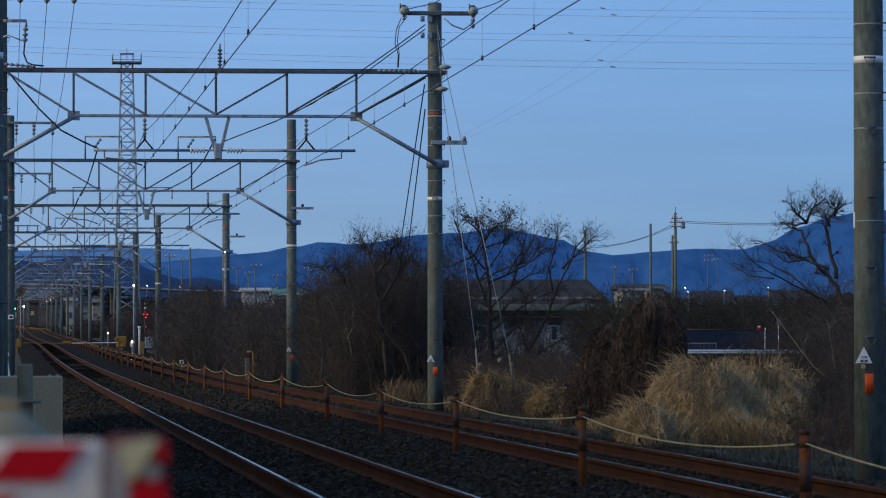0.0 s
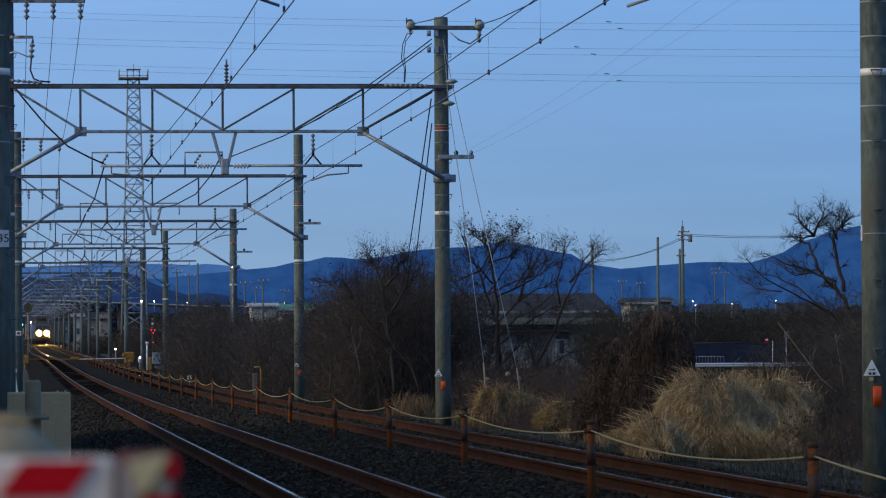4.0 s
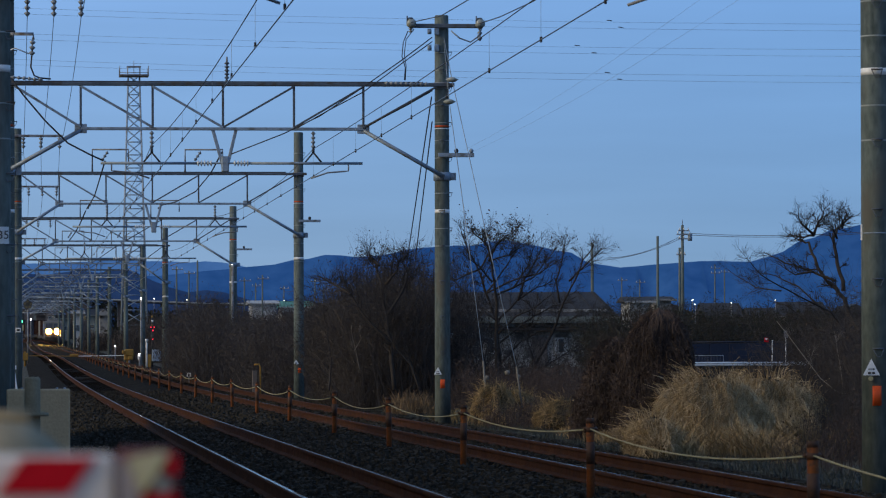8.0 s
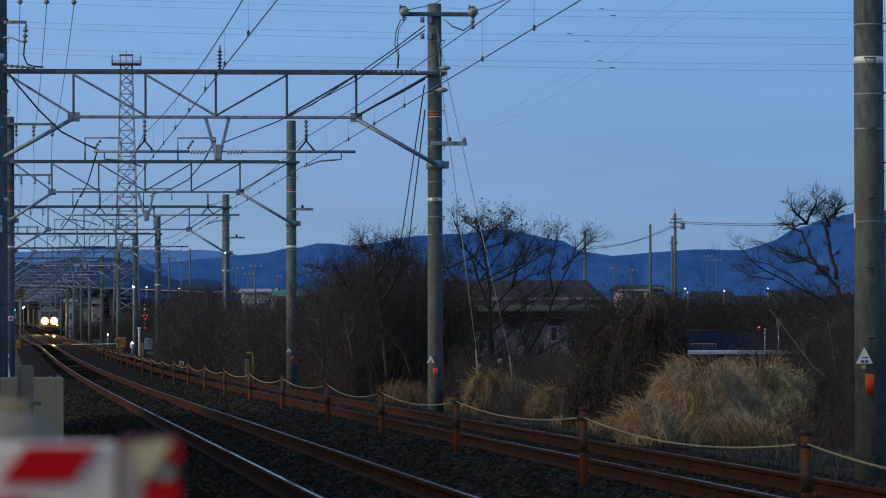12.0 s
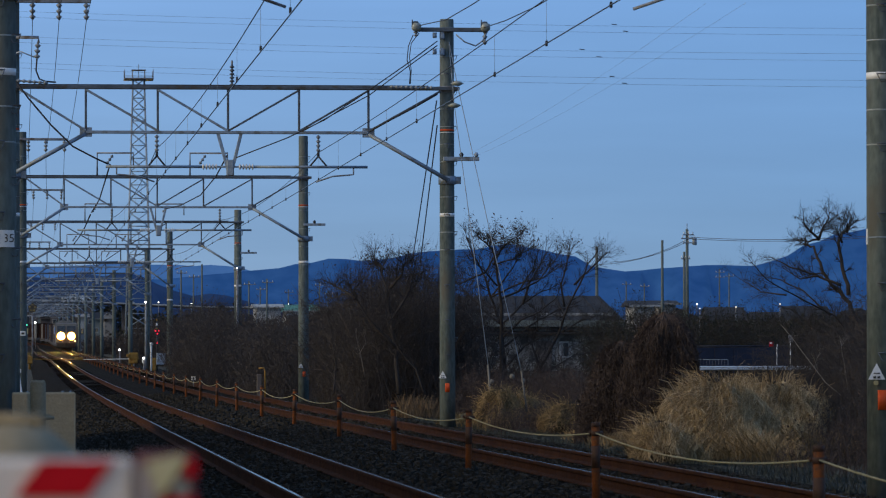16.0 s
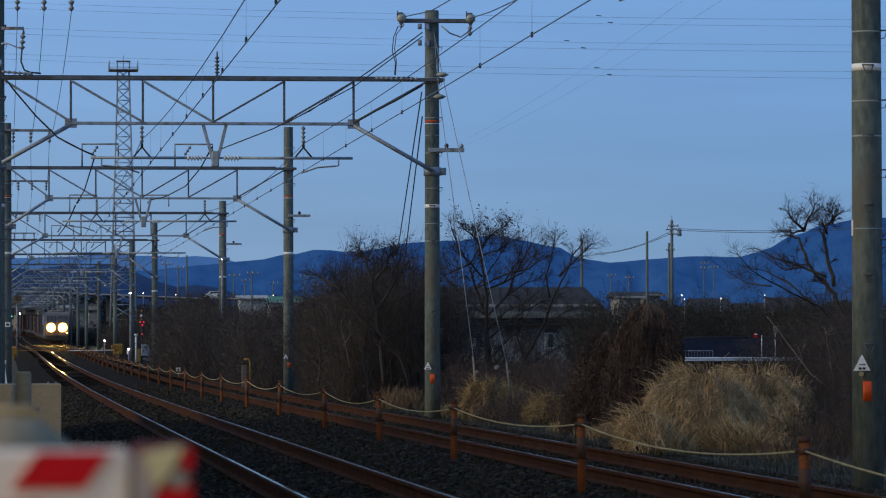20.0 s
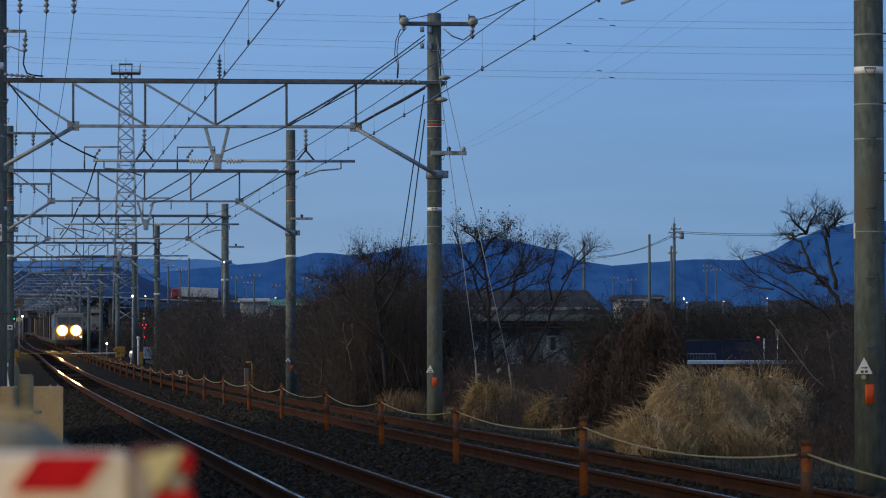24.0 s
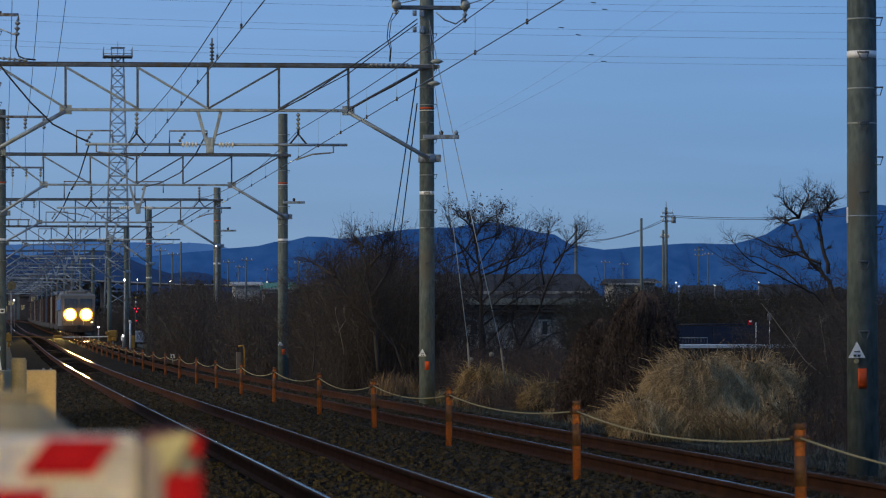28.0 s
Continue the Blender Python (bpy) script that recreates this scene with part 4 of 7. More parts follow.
def thicket(name, label, x0, x1, y0, y1, crest, stems, seed, material, leafmat=None, leaves=0, leaf=0.06, droop=0.12, r=0.012, shoots=7, zbase=None, wide=0.55):
    """Bare brush: stems with side shoots under a crest line given as pairs of share of width and height."""
    rng = np.random.default_rng(seed)
    st, tips = Sticks(), []
    xs, hs = [c[0] for c in crest], [c[1] for c in crest]
    for i in range(stems):
        u = rng.uniform()
        y = y0 + (y1 - y0) * rng.uniform()
        x = x0 + (x1 - x0) * u
        z = (rise(y) - 0.45) if zbase is None else zbase
        h = np.interp(u, xs, hs) * rng.uniform(0.55, 1.0) ** 0.7
        p = Vector((x, y, z - 0.1))
        d = Vector((rng.normal() * 0.16, rng.normal() * 0.16, 1)).normalized()
        n = 5
        pts = [p]
        for k in range(n):
            d = (d + Vector(rng.normal(size=3)) * droop).normalized()
            pts.append(pts[-1] + d * h / n)
        rr = r * (0.6 + h / 4)
        for k in range(n):
            st.add(pts[k], pts[k + 1], rr * (1 - 0.7 * k / n), rr * (1 - 0.7 * (k + 1) / n))
        for k in range(shoots):
            v = rng.uniform(0.15, 1.0) * n
            j = min(int(v), n - 1)
            q = pts[j] + (pts[j + 1] - pts[j]) * (v - j)
            e = Vector((rng.normal(), rng.normal(), rng.normal() * 0.7 + 0.35)).normalized()
            ln = h * rng.uniform(0.10, 0.28) * wide / 0.55
            m = q + e * ln * 0.55
            e2 = (e + Vector(rng.normal(size=3)) * 0.4 + Vector((0, 0, 0.15))).normalized()
            w = m + e2 * ln * 0.45
            st.add(q, m, rr * 0.42, rr * 0.3)
            st.add(m, w, rr * 0.3, rr * 0.12)
            tips.append(tuple(w))
            tips.append(tuple(m))
            for c in range(2):
                e3 = (e + Vector(rng.normal(size=3)) * 0.8).normalized()
                b = q + (m - q) * rng.uniform(0.4, 1.0)
                st.add(b, b + e3 * ln * 0.5, rr * 0.22, rr * 0.1)
    t = thing(name, label, "bush")
    tagged(part("brushwood", st.mesh("brushwood", material), None, t), kind="stuff")
    if leaves:
        pick = np.array(tips)[rng.integers(0, len(tips), leaves)] + rng.normal(size=(leaves, 3)) * 0.09
        tagged(part("leaves", flakes("leaves", pick, leaf, leafmat or DEADLEAF, rng), None, t), kind="stuff")
    return t


def grass(name, label, spots, count, seed, h, width, lean, material, wind=(0, 0), category="grass"):
    """Grass in clumps: spots of x, y, radius."""
    rng = np.random.default_rng(seed)
    pts, hs = [], []
    area = sum(s[2] ** 2 for s in spots)
    for x, y, r in spots:
        n = int(count * r * r / area)
        a, q = rng.uniform(0, 2 * math.pi, n), np.sqrt(rng.uniform(0, 1, n)) * r
        px, py = x + np.cos(a) * q, y + np.sin(a) * q
        tuft = np.array([noise.noise((u * 2.2, v * 2.2, 5)) for u, v in zip(px, py)])
        for u, v, e, w in zip(px, py, tuft, q / r):
            pts.append((u, v, rise(v) - 0.48))
            hs.append(h * (0.8 + 0.35 * e) * (1.05 - 0.4 * w * w) * rng.uniform(0.7, 1.1))
    ob = part(name, blades(name, pts, hs, width, lean, material, rng, wind), None)
    return tagged(ob, label, category, kind="stuff")


# ---- signs and bands on the poles ----
def triangle_sign(x, y, z, s):
    t = thing("pole_sign", "white triangular sign with a black arrow on a concrete pole", "sign", (x, y, z), "triangular pole signs")
    g = Geo()
    a = [(-s / 2, 0, 0), (s / 2, 0, 0), (0, 0, s * 0.95)]
    g.add([(p, q - 0.004, r) for p, q, r in a] + [(p, q + 0.004, r) for p, q, r in a], [(0, 1, 2), (5, 4, 3), (0, 3, 4, 1), (1, 4, 5, 2), (2, 5, 3, 0)])
    part("plate", g, WHITE, t)
    ar = Geo().box((-s * 0.03, -0.008, s * 0.36), (s * 0.3, 0.004, s * 0.05))
    ar.add([(s * 0.1, -0.010, s * 0.28), (s * 0.1, -0.010, s * 0.44), (s * 0.2, -0.010, s * 0.36)], [(0, 2, 1)])
    part("arrow", ar, INK, t)
    for k in (-1, 1):
        part("bar_mark", Geo().box((k * s * 0.12, -0.008, s * 0.13), (s * 0.17, 0.004, s * 0.13)), INK, t)
    return t


def orange_mark(x, y, z, w, h, r):
    g = Geo()
    n = 6
    vs = []
    for i in range(n + 1):
        a = -math.pi / 2 + (i / n - 0.5) * w / r + 0.02
        for k in (-h / 2, h / 2):
            vs.append((x + r * math.cos(a), y + r * math.sin(a), z + k))
    g.add(vs, [(2 * i, 2 * i + 2, 2 * i + 3, 2 * i + 1) for i in range(n)], 0, True)
    ob = solid("reflective_marker", g, ORANGE, "orange reflective strip wrapped on a concrete pole", "marker", "orange pole markers")
    sm = ob.modifiers.new("thick", "SOLIDIFY")
    sm.thickness = 0.004
    return ob


for x, y, zt, s, zo, oh in ((9.14, 45.35, 0.89, 0.185, 0.67, 0.25), (8.93, 90.7, 0.68, 0.17, 0.48, 0.22),
                            (8.86, 136.05, 0.79, 0.17, 0.59, 0.2), (9.12, 181.4, 0.81, 0.15, 0.57, 0.18)):
    triangle_sign(x, y - 0.185, zt, s)
    orange_mark({45.35: 9.20, 90.7: 9.03, 136.05: 8.96, 181.4: 9.15}[y], y, zo, 0.10, oh * 0.85, 0.178)
part_disc = solid("round_stud", Geo().tube([(9.135, 45.16, 0.855), (9.135, 45.19, 0.855)], 0.025, 14), ROPE,
                  "small yellow round stud on a concrete pole", "stud")


fr0 = thing("pole_strap_frame", "thin white strap frame clamped round a concrete pole", "strap", (9.24, 45.35, 0))
part("edge", Geo().box((-0.165, -0.02, 2.43), (0.012, 0.05, 0.17), 0.003), WHITE, fr0)
part("strap", Geo().tube([(0, 0, 2.415), (0, 0, 2.427)], 0.168, 24), GALV, fr0)


def lettered(name, text, where, size, material, parent):
    cu = bpy.data.curves.new(name, "FONT")
    cu.body, cu.size, cu.extrude, cu.align_x, cu.align_y = text, size, 0.002, "CENTER", "CENTER"
    ob = new(name, cu)
    cu.materials.append(material)
    ob.matrix_basis = Matrix.Translation(where) @ pose(0, 0, 0, 90)
    ob.parent = parent
    return ob


plate = thing("pole_number_plate", "white enamel number plate wrapped on a concrete pole", "sign", (-0.22, 45.17, 2.40))
pg = Geo()
pv = []
for i in range(13):
    a = -math.pi / 2 + (i / 12 - 0.5) * 1.9
    for k in (-0.09, 0.09):
        pv.append((0.176 * math.cos(a), 0.18 + 0.176 * math.sin(a), k))
pg.add(pv, [(2 * i, 2 * i + 2, 2 * i + 3, 2 * i + 1) for i in range(12)], 0, True)
part("plate", pg, WHITE, plate)
lettered("number", "35", (0.085, 0.012, 0.0), 0.125, INK, plate)
part("character_block", Geo().box((-0.05, 0.004, 0), (0.08, 0.006, 0.11), 0.004), INK, plate)


# ---- fittings on the nearest right-hand pole ----
PX1, PY1 = 9.05, 90.7
arm = thing("pole_crossarm", "dark steel crossarm with insulators at a pole top", "crossarm", (PX1, PY1, 8.12))
part("arm", bar(Geo(), (-0.72, -0.2, 0), (0.80, -0.2, 0), 0.09, 0.09), DARKSTEEL, arm)
for s, x in ((-1, -0.68), (1, 0.80)):
    part("strain_insulator", Geo().tube([(x - 0.10, -0.3, 0.05), (x - 0.05, -0.3, 0.05), (x + 0.05, -0.3, 0.05), (x + 0.1, -0.3, 0.05)], [0.05, 0.10, 0.095, 0.05], 14), GREYGLAZE, arm)
    part("clamp", Geo().box((x - 0.02, -0.33, 0.12), (0.12, 0.05, 0.10), 0.02).tube([(x - 0.09, -0.34, 0.05), (x - 0.09, -0.34, 0.2)], 0.014, 6), DARKSTEEL, arm)
    part("insulator_hanger", discs(Geo(), (x, -0.2, 0.02), (x, -0.2, -0.32 if s > 0 else -0.15), 3, 0.06), DARKPORC, arm)
wire("jumper_cable", [(8.30, 90.40, 8.00), (8.20, 90.40, 7.76), (8.17, 90.40, 7.46), (8.24, 90.40, 7.22), (8.22, 90.40, 6.95)], 0.010, CABLE, "black jumper cable hanging from a crossarm to the beam", "cable", "jumper cables")
wire("jumper_cable", [(8.43, 90.40, 8.04), (8.26, 90.40, 7.82), (8.22, 90.40, 7.52), (8.26, 90.40, 7.24), (8.24, 90.40, 6.95)], 0.009, CABLE, "black jumper cable hanging from a crossarm to the beam", "cable", "jumper cables")
wire("jumper_cable", [(9.22, 90.40, 8.01), (9.41, 90.40, 7.85), (9.64, 90.40, 7.77), (9.79, 90.40, 7.88), (9.90, 90.40, 8.10)], 0.017, GALV, "grey jumper cable looped under a crossarm", "cable", "jumper cables")
wire("feeder_cable", [(9.81, 90.20, 8.15), (9.10, 80.00, 7.49), (8.48, 70.00, 6.94), (7.93, 62.00, 6.53), (7.41, 54.00, 6.16)], 0.010, COPPER, "dark overhead feeder wire from a pole crossarm", "cable", "overhead feeders")
wire("feeder_cable", [(8.36, 90.20, 8.17), (7.97, 80.00, 7.50), (7.44, 70.00, 6.98), (7.01, 62.00, 6.60), (6.54, 54.00, 6.23)], 0.010, COPPER, "dark overhead feeder wire from a pole crossarm", "cable", "overhead feeders")
wire("feeder_cable", [(8.82, 90.40, 7.87), (8.14, 90.40, 7.36), (7.31, 90.40, 6.78), (6.41, 90.40, 6.18), (5.63, 90.40, 5.80), (4.53, 90.40, 5.37)], 0.013, CABLE, "black feeder cable sagging from a pole to the portal centre", "cable", "portal feeder cables")
wire("feeder_cable", [(8.81, 90.30, 7.77), (8.17, 90.30, 7.31), (7.35, 90.30, 6.70), (6.58, 90.30, 6.29), (5.92, 90.30, 5.92)], 0.012, CABLE, "black feeder cable sagging from a pole to the portal", "cable", "portal feeder cables")
wire("feeder_cable", [(8.82, 90.40, 6.74), (8.28, 90.40, 6.43), (7.80, 90.40, 6.18), (7.41, 90.40, 5.96)], 0.022, CABLE, "black cable along the beam end", "cable", "portal feeder cables")
wire("feeder_cable", [(-0.22, 90.30, 7.09), (0.13, 90.30, 6.62), (0.61, 90.30, 6.05), (1.08, 90.30, 5.59), (1.54, 90.30, 5.35), (1.83, 90.30, 5.22)], 0.019, CABLE, "thick black feeder cable drooping across the portal", "cable", "portal feeder cables")
wire("feeder_cable", [(1.86, 90.50, 5.22), (2.04, 105.00, 5.48), (2.17, 120.00, 5.57), (2.20, 135.50, 5.73)], 0.017, CABLE, "thick black feeder cable drooping between portals", "cable", "portal feeder cables")
wire("feeder_cable", [(4.34, 90.50, 5.42), (4.71, 104.00, 5.54), (4.92, 118.00, 5.62), (4.82, 130.00, 5.76), (4.58, 135.50, 5.85)], 0.017, CABLE, "thick black feeder cable drooping between portals", "cable", "portal feeder cables")
wire("feeder_cable", [(2.18, 136.30, 5.69), (2.23, 152.00, 5.75), (2.27, 170.00, 5.91), (2.18, 181.00, 5.90)], 0.022, CABLE, "thick black feeder cable drooping between portals", "cable", "portal feeder cables")
for drop in (0.12, 0.47):
    part("pole_bracket", Geo().box((0, -0.17, 0), (0.1, 0.1, 0.16), 0.02).tube([(-0.12, -0.2, 0), (-0.2, -0.2, 0)], 0.06, 12), GALV, arm).location = (-0.12, 0, -drop)
# horizontal strain insulators on the beam
for a, b, count, r in (((7.79, 90.30, 6.88), (8.73, 90.30, 6.86), 9, 0.05), ((-0.34, 90.30, 7.00), (0.55, 90.30, 6.93), 8, 0.045)):
    solid("strain_insulator", discs(Geo(), a, b, count, r), DARKPORC, "grey porcelain strain insulator lying along the portal beam", "insulator", "strain insulators")
peg = thing("post_insulator", "stacked dark post insulator standing on the portal beam", "insulator", (4.45, 90.60, 6.89))
part("stack", discs(Geo(), (0, 0, 0), (0, 0, 0.46), 6, 0.06), DARKSTEEL, peg)
part("tip", Geo().tube([(0, 0, 0.44), (0, 0, 0.56)], 0.02, 8), DULL, peg)
# guys
for a, b, c, d, e in (((9.08, 90.5, 7.80), (9.17, 90.3, 6.49), (9.43, 89.3, 3.70), (9.67, 88.4, 0.97), (9.72, 88.2, -0.1)),
                      ((9.08, 90.5, 7.86), (9.23, 90.3, 6.96), (9.81, 89.0, 3.64), (10.32, 88.0, 0.85), (10.42, 87.9, 0.0))):
    g = thing("guy_wire", "galvanised guy wire with disc insulator and pale foot cover", "guy wire", (0, 0, 0), "guy wires of the concrete pole")
    part("strand", Geo().tube([a, b, c, d], 0.008, 6), GALV, g)
    part("disc_insulator", Geo().tube([Vector(b) + Vector((0, 0, 0.05)), b, Vector(b) - Vector((0, 0, 0.05))], [0.05, 0.145, 0.06], 18), GREYGLAZE, g)
    part("foot_cover", Geo().tube([d, e], 0.02, 8), ROCK, g, "pale dirty plastic cover")
for a, b in (((8.83, 90.70, 6.61), (10.84, 118.00, 4.04)), ((8.84, 90.70, 6.08), (10.87, 116.00, 3.99))):
    wire("back_stay", [a, b, Vector(b) + (Vector(b) - Vector(a)) * 0.9], 0.014, CABLE, "dark stay wire running down from a concrete pole", "guy wire", "back stays")
small = thing("pole_side_bracket", "short galvanised arm with pin insulators on a concrete pole", "crossarm", (9.20, 90.50, 5.36))
part("arm", bar(Geo(), (-0.25, 0, 0), (0.52, 0, 0), 0.09, 0.06), GALV, small)
for x in (0.14, 0.46):
    part("pin_insulator", Geo().tube([(x, 0, 0.04), (x, 0, 0.1), (x, 0, 0.14)], [0.035, 0.05, 0.02], 10), INK if x < 0.3 else GALV, small)
for xx, y, zz in ((9.20, 136.05, 5.36), (9.50, 181.4, 5.56)):
    s2 = thing("pole_side_bracket", "short galvanised arm with pin insulators on a concrete pole", "crossarm", (xx, y - 0.2, zz))
    part("arm", bar(Geo(), (-0.25, 0, 0), (0.45, 0, 0), 0.08, 0.06), GALV, s2)
    part("pin_insulator", Geo().tube([(0.1, 0, 0.04), (0.1, 0, 0.1), (0.1, 0, 0.14)], [0.035, 0.05, 0.02], 10), INK, s2)
wire("signal_wire", sagged((9.70, 90.50, 5.44), (8.56, 50.00, 5.34), 0.1), 0.0014, GALV, "thin signal wire from a pole arm", "wire", "signal wires")
wire("signal_wire", sagged((9.45, 90.50, 5.44), (8.08, 50.00, 5.33), 0.1), 0.0014, GALV, "thin signal wire from a pole arm", "wire", "signal wires")

# ---- contact and messenger wires ----
def low_end(y):
    """The contact wire hangs a little lower towards the crossing."""
    return 0.001 * (min(max(y, 20.0), 96.0) - 86.0)


for xc, zc, zm, z0, dip in ((NEAR_X, 4.84, 5.57, 5.42, 0.21), (6.30, 4.92, 5.5, 5.5, 0.08)):
    ys = [20 + PITCH * 0.25 * k for k in range(62)]
    wire("contact_wire", [on_line(xc, y, zc + (low_end(y) if xc < 5 else 0.0) - min(rise(y), 0.35)) for y in ys], 0.0085, WIREWORN, "dark copper contact wire above the track", "wire", "contact wires")
    pts, hang = [], []
    for k in range(0, 16):
        a, b = PITCH * k, PITCH * (k + 1)
        ha, hb = (z0 if k < 2 else zm), (z0 if k < 1 else zm)
        for q in range(8):
            u = q / 8
            y = a + (b - a) * u
            low = -min(rise(y), 0.35)
            z = ha + (hb - ha) * u - 4 * (dip if k < 2 else 0.3) * u * (1 - u) + low
            if y > 18:
                pts.append(on_line(xc, y, z))
                if 30 < y < 330:
                    hang.append((on_line(xc, y, z), on_line(xc, y, zc + low)))
    wire("messenger_wire", pts, 0.0075, COPPER, "dark messenger wire carrying the contact wire", "wire", "messenger wires")
    dr = thing("dropper_wires", "thin droppers with small clips between messenger and contact wire", "wire", (0, 0, 0), "dropper sets")
    for a, b in hang:
        part("dropper", Geo().tube([a, b], 0.003, 4), GALV, dr)
        part("clip", Geo().box(b, (0.03, 0.04, 0.07), 0.008), CABLE, dr)

# ---- three high-voltage wires on the left poles ----
ARMS = ((90.7, 8.68, (0.225, 0.785, 1.36)), (136.05, 8.06, (0.21, 0.76, 1.35)), (181.4, 8.22, (0.50, 1.07, 1.67)), (226.75, 8.25, (0.5, 1.1, 1.75)), (272.1, 8.45, (0.5, 1.1, 1.75)))
tips = []
for y, z, xs in ARMS:
    t = thing("hv_crossarm", "dark steel crossarm carrying three insulators beside the line", "crossarm", (0, y - 0.2, z), "high-voltage crossarms")
    part("arm", bar(Geo(), (-0.3, 0, 0), (xs[2] + 0.1, 0, 0), 0.08, 0.08), DULL, t)
    for x in xs:
        part("insulator", discs(Geo(), (x, 0, -0.03), (x, 0, -0.40), 3, 0.07), DARKPORC, t)
    tips.append([(x, y - 0.2, z - 0.42) for x in xs])
for k in range(3):
    chain = []
    prev = (tips[0][k][0] - 0.05, 45.3, 8.9)
    for t in tips:
        chain += sagged(prev, t[k], 0.35, 10)[:-1]
        prev = t[k]
    wire("hv_wire", chain + [Vector(prev)], 0.007, COPPER, "thin dark high-voltage wire along the line", "wire", "high-voltage wires")
lb = thing("feeder_bracket", "bent steel bracket with hanging insulators on a pole", "bracket", (-0.23, 90.50, 7.91))
part("arm", Geo().tube([(0, 0, 0), (0.58, 0, 0), (0.58, 0, -0.12)], 0.035, 6), DULL, lb)
part("insulator", discs(Geo(), (0.57, 0, -0.12), (0.55, 0, -0.46), 3, 0.07), DARKPORC, lb)
part("jumper", Geo().tube([(0.55, 0, -0.46), (0.53, 0, -0.7), (0.6, 0, -0.88), (0.72, 0, -0.93), (0.95, 0, -0.95)], 0.018, 6), CABLE, lb)
part("stay", Geo().tube([(0, 0, -0.38), (0.2, 0, -0.3), (0.5, 0, -0.42)], 0.015, 6), PORCELAIN, lb)

# ---- high transmission line crossing the sky ----
wire("transmission_line", sagged((-7.46, 520.00, 43.38), (102.43, 480.00, 38.53), 0.5), 0.011, CABLE, "thin high transmission line against the sky", "wire", "transmission lines")
wire("transmission_line", sagged((-7.45, 520.00, 42.69), (102.43, 480.00, 37.75), 0.5), 0.011, CABLE, "thin high transmission line against the sky", "wire", "transmission lines")
wire("transmission_line", sagged((-7.45, 520.00, 40.29), (102.42, 480.00, 35.62), 0.5), 0.011, CABLE, "thin high transmission line against the sky", "wire", "transmission lines")
wire("transmission_line", sagged((-7.44, 520.00, 39.60), (102.42, 480.00, 34.84), 0.5), 0.011, CABLE, "thin high transmission line against the sky", "wire", "transmission lines")
wire("transmission_line", sagged((-7.44, 520.00, 37.13), (102.42, 480.00, 32.57), 0.5), 0.011, CABLE, "thin high transmission line against the sky", "wire", "transmission lines")
wire("transmission_line", sagged((-7.44, 520.00, 36.51), (102.41, 480.00, 31.80), 0.5), 0.011, CABLE, "thin high transmission line against the sky", "wire", "transmission lines")
solid("line_spacer", Geo().tube([(68.40, 492.00, 39.79), (69.00, 492.00, 39.73)], 0.05, 8), CABLE, "small dark spacer on a transmission line", "spacer", "line spacers")
solid("line_spacer", Geo().tube([(69.73, 492.00, 39.01), (70.33, 492.00, 38.94)], 0.05, 8), CABLE, "small dark spacer on a transmission line", "spacer", "line spacers")
solid("line_spacer", Geo().tube([(64.62, 492.00, 36.86), (65.21, 492.00, 36.80)], 0.05, 8), CABLE, "small dark spacer on a transmission line", "spacer", "line spacers")
solid("line_spacer", Geo().tube([(66.61, 492.00, 36.02), (67.20, 492.00, 35.96)], 0.05, 8), CABLE, "small dark spacer on a transmission line", "spacer", "line spacers")
solid("line_spacer", Geo().tube([(68.13, 492.00, 33.72), (68.73, 492.00, 33.66)], 0.05, 8), CABLE, "small dark spacer on a transmission line", "spacer", "line spacers")
solid("line_spacer", Geo().tube([(69.59, 492.00, 32.94), (70.19, 492.00, 32.88)], 0.05, 8), CABLE, "small dark spacer on a transmission line", "spacer", "line spacers")

# ---- rope fence between the tracks ----
POST_X, POST_Y0, POST_STEP = 4.90, 26.9, 10.1


def fence_post():
    t = thing("fence_post", "rusty orange steel post with dark tape and a tied rope", "post", (0, 0, 0), "rope fence posts")
    part("shaft", Geo().tube([(0, 0, -0.25), (0, 0, 0.60), (0, 0, 0.615)], [0.037, 0.035, 0.028], 12), POSTRUST, t)
    part("tape", Geo().tube([(0, 0, 0.24), (0, 0, 0.43)], 0.0385, 12), TAPE, t, "dark tape wrap")
    part("cap", Geo().tube([(0, 0, 0.59), (0, 0, 0.63)], 0.037, 12), TAPE, t)
    part("rope_knot", Geo().tube([(-0.06, 0.0, 0.53), (-0.03, -0.05, 0.545), (0.03, -0.05, 0.53), (0.06, 0.0, 0.545)], 0.014, 6).tube([(0, 0, 0.515), (0, 0, 0.555)], 0.040, 10), TAPE, t)
    return t


first = fence_post()
posts = []
for k in range(34):
    y = POST_Y0 + POST_STEP * k - (0.9, 0.7, 0.3, 1.0, 1.3, 0.4)[min(k, 5)] * (k < 6)
    m = Matrix.Translation(on_line(POST_X, y, -0.07 + (0.036, 0.02, 0.01, 0.0)[min(k, 3)])) @ pose(0, 0, 0, random.uniform(-1.5, 1.5), random.uniform(-1.5, 1.5), random.uniform(0, 360))
    if k == 0:
        first.matrix_basis = m
    else:
        copy_thing(first, m)
    posts.append(m @ Vector((0, 0, 0.54)))
posts.insert(0, on_line(POST_X, POST_Y0 - POST_STEP, 0.47))
for a, b in zip(posts, posts[1:]):
    wire("fence_rope", sagged(a, b, random.uniform(0.085, 0.12), 16), 0.0065, ROPE, "slack yellow rope hanging between fence posts", "rope", "fence ropes")

